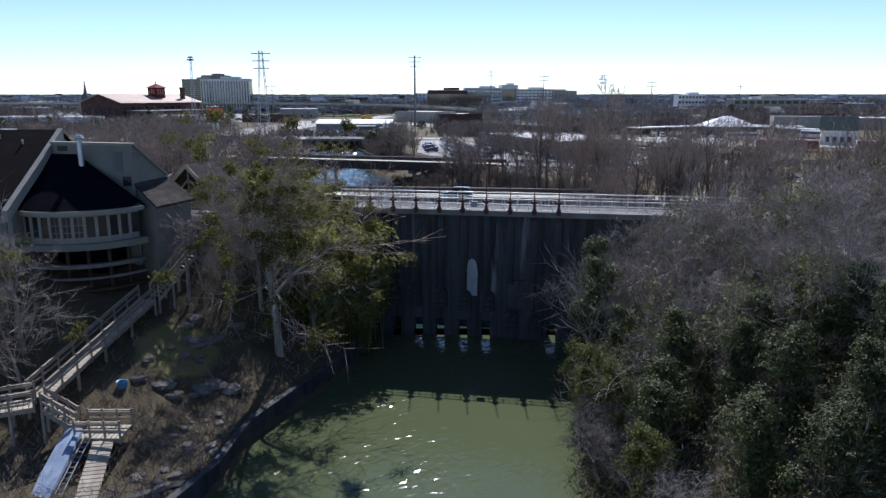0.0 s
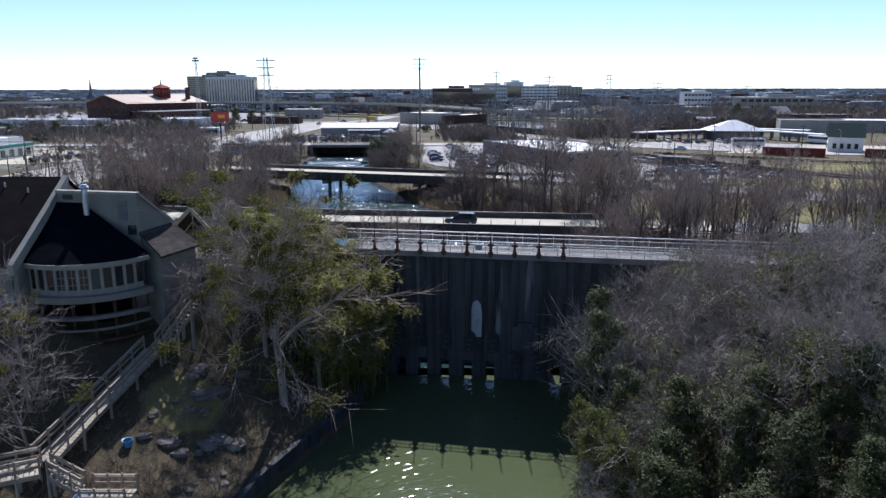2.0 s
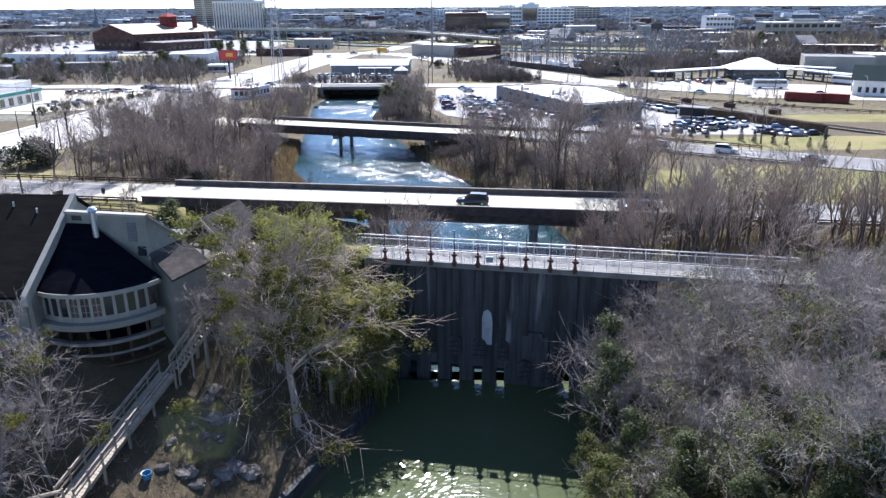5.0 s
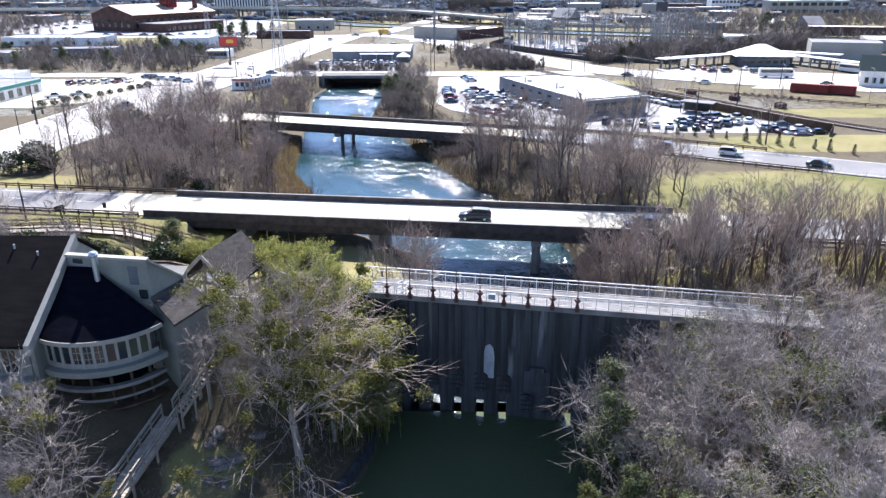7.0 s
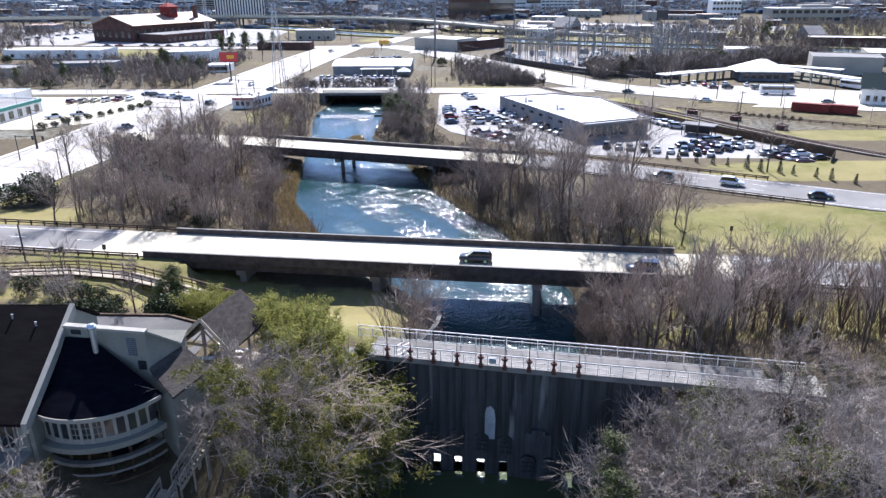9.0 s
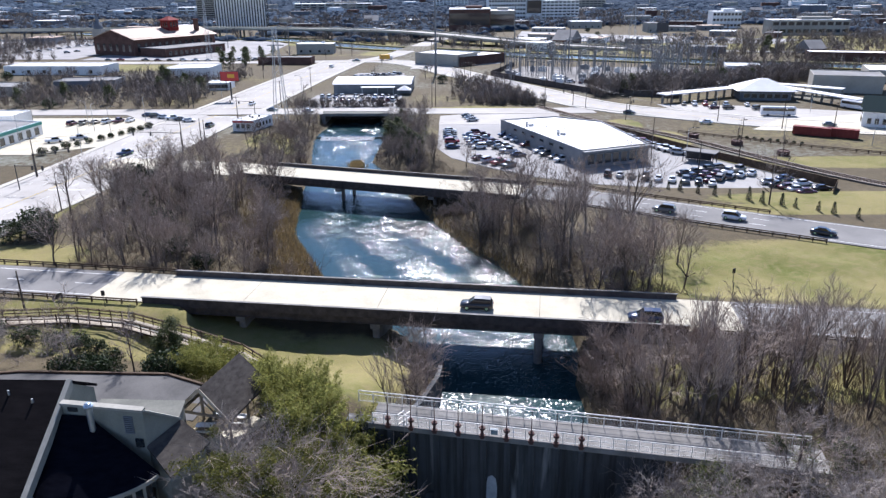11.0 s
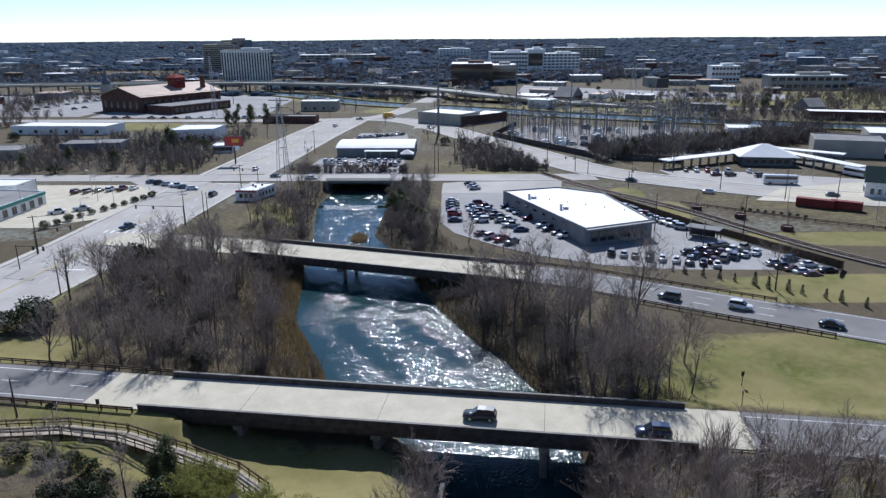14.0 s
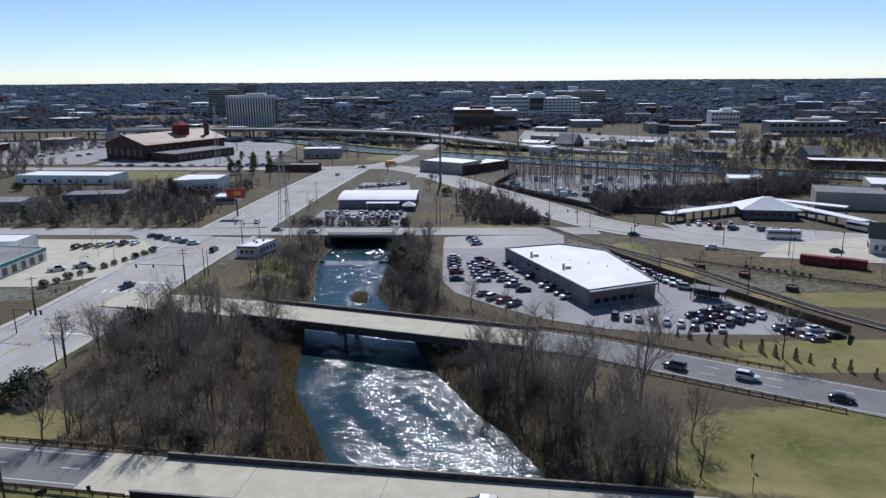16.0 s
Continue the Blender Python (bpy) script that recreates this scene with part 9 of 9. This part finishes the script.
WALLS = ("white_wall", "tan_wall", "brick", "grey_wall", "slate_wall", "tan_wall", "brick")
ROOFS = ("white_roof", "grey_roof", "grey_roof", "white_roof", "tan_roof")
win_me = Mesh()
win_me.box((0, 0, 0), (1.6, 0.2, 1.5))
win_me = win_me.data("window", M["glass"])
made, tries = 0, 0
while made < 130 and tries < 3000:
    tries += 1
    y = 520 + 1100 * BD.random() ** 1.3
    x = BD.uniform(-0.72, 0.72) * y
    w, d, h = BD.uniform(10, 34), BD.uniform(10, 26), BD.choice((4, 4.5, 5, 6, 7, 9))
    if y > 800:
        w, d, h = w * 1.1, d, h * BD.choice((0.9, 1, 1.2, 1.6))
    if (x < 0 and y < 380 and x > -115) or not clear(x, y, max(w, d) / 2 + 2):
        continue
    TAKEN.append((x, y, max(w, d) / 2 + 1))
    wm, rm = BD.choice(WALLS), BD.choice(ROOFS)
    nm = {"white_wall": "white", "tan_wall": "tan", "brick": "brown brick", "grey_wall": "grey", "slate_wall": "blue-grey"}[wm]
    gable = w < 18 and h < 6 and BD.random() < 0.6
    th = thing("house" if gable else "commercial_building", (x, y, float(land(x, y)) - 0.1, 0, 0, BD.choice((-20, -8, 0, 5, 62, -28))), f"{nm} {'house with a pitched roof' if gable else 'flat-roofed town building'}", "house" if gable else "building", "town buildings")
    mb = Mesh()
    mb.box((0, 0, h / 2 - 0.5), (w, d, h + 1))
    part("wall", mb, M[wm], th)
    mb = Mesh()
    if gable:
        mb.loft([[(e, -d / 2 - 0.6, h - 0.1), (e, d / 2 + 0.6, h - 0.1), (e, 0, h + d * 0.28)] for e in (-w / 2 - 0.5, w / 2 + 0.5)])
        part("roof", mb, M[BD.choice(("shingle_brown", "shingle_grey", "grey_roof"))], th)
    else:
        mb.box((0, 0, h + 0.15), (w + 0.4, d + 0.4, 0.35))
        part("roof", mb, M[rm], th)
        mb = Mesh()
        mb.box((w * 0.2, d * 0.1, h + 0.9), (1.8, 1.6, 1.2))
        part("roof_unit", mb, M["galv"], th)
    if y < 900:
        n = int(w / 6)
        for k in range(n):
            put("window", win_me, th, pose(-w / 2 + w * (k + 0.5) / n, -d / 2, min(2.0, h * 0.5)))
    made += 1

for poly, h, wm, rm, lab in (([(-262, 420), (-205, 417), (-203, 436), (-260, 440)], 5, "white_wall", "white_roof", "long low white store by the field"),
                              ([(-157, 387), (-134, 393), (-134, 412), (-157, 412)], 6.5, "white_wall", "white_roof", "white two-storey shop block"),
                              ([(-196, 352), (-168, 356), (-170, 372), (-198, 368)], 4.5, "slate_wall", "grey_roof", "low blue-grey workshop among trees"),
                              ([(-245, 330), (-205, 334), (-207, 352), (-247, 348)], 4.5, "tan_wall", "grey_roof", "low tan workshop among trees"),
                              ([(-122, 352), (-112, 354), (-113, 366), (-123, 364)], 3.5, "white_wall", "white_roof", "small white kiosk by the billboard"),
                              ([(215, 478), (258, 466), (262, 482), (219, 494)], 5.5, "brick", "white_roof", "low brick store beyond the canal"),
                              ([(-330, 360), (-280, 366), (-282, 388), (-332, 382)], 5, "tan_wall", "white_roof", "long tan warehouse with a pale roof")):
    bx, q = shell("town_store", poly, 5.95, h, wm, rm, lab)
    windows_on(bx, q[0], q[1], 1.0, 1.8, 1.6, 6)
    cx, cy = sum(v[0] for v in poly) / 4, sum(v[1] for v in poly) / 4
    TAKEN.append((cx, cy, max(abs(poly[1][0] - poly[0][0]), 20) / 2 + 2))
# parked cars seen far off, a few in each lot
for x0, y0, x1, y1, n in ((-300, 560, -290, 660, 9), (-330, 560, -320, 660, 9), (-380, 570, -370, 660, 8), (-240, 500, -170, 494, 9), (230, 480, 262, 470, 5), (30, 620, 90, 600, 7), (-160, 500, -120, 496, 5), (40, 378, 90, 362, 9), (60, 700, 140, 690, 9), (180, 720, 250, 716, 9), (170, 250, 210, 243, 6)):
    car_row(x0, y0, x1, y1, n, BD.uniform(0, 90), "cars in far lots", "parked in a far lot", skip=0.2)

# street trees and small woods through the town, joined
SPOTS = []
for k in range(4000):
    if len(SPOTS) >= 420:
        break
    y = 300 + 900 * BD.random() ** 1.6
    x = BD.uniform(-0.75, 0.75) * y
    if (x > -70 and x < 15 and y < 345) or not clear(x, y, 3.0):
        continue
    SPOTS.append((x, y, BD.uniform(0.7, 1.15)))
for k in range(150):
    x, y = BD.uniform(-215, -116), BD.uniform(300, 405)
    if clear(x, y, 2):
        SPOTS.append((x, y, BD.uniform(0.6, 0.95)))
for k in range(75):
    SPOTS.append((60 + 62 * BD.random() + BD.uniform(-6, 6), 345 + 25 * BD.random() + BD.uniform(-8, 8), BD.uniform(0.6, 0.95)))
for k in range(30):
    SPOTS.append((-10 + 45 * BD.random(), 300 + 60 * BD.random() ** 1.5, BD.uniform(0.45, 0.75)))


SHRUBBY = []
for k in range(16000):
    y = 420 + 900 * BD.random() ** 1.2
    x = BD.uniform(-0.8, 0.8) * y
    if len(SHRUBBY) < 4200 and clear(x, y, 3.0) and rough(x, y, 0.012, 4.0) > -0.25:
        SHRUBBY.append((x, y, BD.uniform(0.6, 1.2)))
for k in range(620):
    x = BD.uniform(56, 180)
    y = 321 + (x - 55) * 0.47 + BD.uniform(2, 26)
    SHRUBBY.append((x, y, BD.uniform(0.6, 1.0)))
for k in range(620):
    x, y = BD.uniform(-225, -114), BD.uniform(298, 405)
    if clear(x, y, 2):
        SHRUBBY.append((x, y, BD.uniform(0.55, 0.9)))
for k in range(120):
    SHRUBBY.append((BD.uniform(-72, -24), 300 + 4 * BD.random(), BD.uniform(0.3, 0.5)))
for k in range(430):
    t = BD.random()
    SHRUBBY.append((BD.uniform(-8, 14) + 20 * t, 300 + 90 * (1 - t) * BD.random() + 6, BD.uniform(0.3, 0.6)))


def sliver_trees(name, spots, seed, label):
    """Far bare trees as a short stem and a spray of slender upswept twigs, in one mesh."""
    rng = np.random.RandomState(seed)
    px, py, sc = (np.array([q[i] for q in spots]) for i in range(3))
    n, T = len(spots), 56
    pz = land(px, py)
    hgt = sc * (5.5 + 5.5 * rng.rand(n))
    V = np.zeros((n, T, 3, 3))
    a, out = rng.rand(n, T) * 6.283, rng.rand(n, T) ** 0.5
    up = rng.rand(n, T) * 2 - 1
    H = hgt[:, None]
    rad = 0.36 * H * out * np.sqrt(1 - 0.85 * up ** 2)
    cx, cy, cz = px[:, None] + rad * np.cos(a), py[:, None] + rad * np.sin(a), pz[:, None] + H * (0.56 + 0.36 * up)
    ln = H * (0.10 + 0.13 * rng.rand(n, T))
    dx, dy, dz = ln * (0.6 * np.cos(a) + 0.35 * rng.randn(n, T)), ln * (0.6 * np.sin(a) + 0.35 * rng.randn(n, T)), ln * (0.75 + 0.3 * rng.randn(n, T))
    w = 0.06 * sc[:, None] + 0.0002 * py[:, None] + 0.03 * rng.rand(n, T)
    V[:, :, 0] = np.stack([cx - dx - w * np.sin(a + 1), cy - dy + w * np.cos(a + 1), cz - dz], -1)
    V[:, :, 1] = np.stack([cx - dx + w * np.sin(a + 1), cy - dy - w * np.cos(a + 1), cz - dz], -1)
    V[:, :, 2] = np.stack([cx + dx, cy + dy, cz + dz], -1)
    V[:, 0, 0] = np.stack([px - 0.11, py, pz - 0.2], -1)
    V[:, 0, 1] = np.stack([px + 0.11, py, pz - 0.2], -1)
    V[:, 0, 2] = np.stack([px, py, pz + hgt * 0.9], -1)
    V[:, 1, 0] = np.stack([px, py - 0.11, pz - 0.2], -1)
    V[:, 1, 1] = np.stack([px, py + 0.11, pz - 0.2], -1)
    V[:, 1, 2] = np.stack([px, py, pz + hgt * 0.8], -1)
    me = bpy.data.meshes.new(name)
    me.from_pydata(V.reshape(-1, 3).tolist(), [], np.arange(n * T * 3).reshape(-1, 3).tolist())
    me.materials.append(M["far_twig"])
    return tagged(new(name, me), label, "trees", kind="stuff")


joined_trees("town_trees", SPOTS[:260], ("far0", "far1"), "bare winter trees among the town streets")
sliver_trees("town_thickets", SHRUBBY, 5, "grey-brown bare thickets between the town lots")
for k in range(48):
    y = 300 + 700 * BD.random() ** 1.4
    x = BD.uniform(-0.7, 0.7) * y
    if clear(x, y, 3) and not (-70 < x < 15 and y < 345):
        plant("shrub0", x, y, BD.uniform(1.0, 2.0), label="dark rounded evergreen among the streets", category="shrub", name="town_shrub", group="town evergreens")
for x, y, s in ((222, 560, 1.2), (212, 540, 1.0), (-140, 478, 1.2), (-128, 474, 1.0), (-150, 372, 1.1), (-146, 366, 1.0), (-147.6, 456, 1.1), (-144, 460, 1.0), (-135, 461, 0.95), (-184, 304, 0.9), (-172, 318, 0.95), (-150, 312, 0.9), (-126, 332, 0.9), (-122, 345, 0.85), (-132, 352, 0.95), (-140, 340, 0.9), (76, 345, 0.9), (92, 352, 0.8), (108, 356, 0.95), (124, 366, 0.9), (140, 372, 0.85), (70, 333, 0.8), (-175, 531, 0.75), (-165, 533, 0.75), (-157, 534, 0.7), (-146, 535, 0.75), (-137, 536, 0.75)):
    plant("evergreen0", x, y, s, label="dark evergreen tree by the street", group="town trees")

# ---- woods to the horizon ----
def canopy(name, seed, count, near, far_y, size, label):
    rng = np.random.RandomState(seed)
    u = rng.rand(count)
    y = near * (far_y / near) ** (u ** 0.75)
    x = (rng.rand(count) * 2 - 1) * (0.80 * y + 60)
    z = land(x, y)
    dmin = np.full(count, 1e9)
    for line, w in ROADS + (CANAL,):
        dmin = np.minimum(dmin, line_distance(line, x, y)[0] - w / 2)
    dmin = np.minimum(dmin, line_distance(HW, x, y)[0] - 11)
    keep = (dmin > 8) & ((y > 1150) | (rough(x, y, 0.012, 4.0) + 0.4 * rough(x, y, 0.05, 1.0) > -0.1))
    for cx, cy, cr in TAKEN:
        keep &= (abs(x - cx) > cr + 3) | (abs(y - cy) > cr + 3)
    for cx, cy, cr in ((-228, 590, 95), (-215, 455, 60), (98, 1090, 60), (284, 842, 25), (322, 728, 50), (-270, 905, 40), (5, 832, 40), (60, 600, 60), (-360, 620, 90), (70, 420, 70), (290, 640, 70)):
        keep &= np.hypot(x - cx, y - cy) > cr
    x, y, z = x[keep], y[keep], z[keep]
    n = len(x)
    s = size * (0.6 + 0.9 * rng.rand(n)) * (1 + 1.6 * np.clip((y - 900) / 3900, 0, 1))
    hgt = 3.0 + 3.2 * rng.rand(n)
    ring = [(1.0, 0.25), (0.8, 0.8), (0.0, 1.0)]
    K = 4
    V, F = [], []
    base = 0
    verts = np.zeros((n, 2 * K + 1, 3))
    for i, (r, h) in enumerate(ring[:2]):
        for k in range(K):
            a = 2 * math.pi * (k + 0.5 * (i % 2)) / K
            j = 0.75 + 0.5 * rng.rand(n)
            verts[:, i * K + k] = np.stack([x + s * r * j * math.cos(a), y + s * r * j * math.sin(a), z + hgt * (h + 0.12 * (rng.rand(n) - 0.5))], -1)
    verts[:, 2 * K] = np.stack([x, y, z + hgt], -1)
    faces = []
    for i in range(1):
        for k in range(K):
            a, b = i * K + k, i * K + (k + 1) % K
            faces.append((a, b, b + K, a + K))
    quads = np.array(faces)
    tris = np.array([(K + k, K + (k + 1) % K, 2 * K) for k in range(K)])
    off = (np.arange(n) * (2 * K + 1))[:, None, None]
    me = bpy.data.meshes.new(name)
    me.from_pydata(verts.reshape(-1, 3).tolist(), [], (quads[None] + off).reshape(-1, 4).tolist() + (tris[None] + off).reshape(-1, 3).tolist())
    me.materials.append(M["far_wood_hazed"])
    smooth_shade(me)
    return tagged(new(name, me), label, "woods", kind="stuff")


canopy("far_woods", 4, 42000, 640, 4750, 6.0, "dark bare woods stretching to the horizon, blue haze painted into their colour")
# pale roofs scattered through the far woods
fr = Mesh()
for k in range(170):
    y = 1250 * (3.2 ** BD.random())
    x = BD.uniform(-0.75, 0.75) * y
    w, d, h = BD.uniform(12, 36), BD.uniform(12, 26), BD.uniform(7, 12)
    fr.box((x, y, float(land(x, y)) + h / 2), (w, d, h), BD.uniform(-20, 20), mi=BD.choice((0, 1, 1, 2)))
tagged(part("far_buildings", fr, [M["white_roof"], M["tan_wall"], M["brick"]]), "small far buildings scattered among the woods", "buildings", kind="stuff")
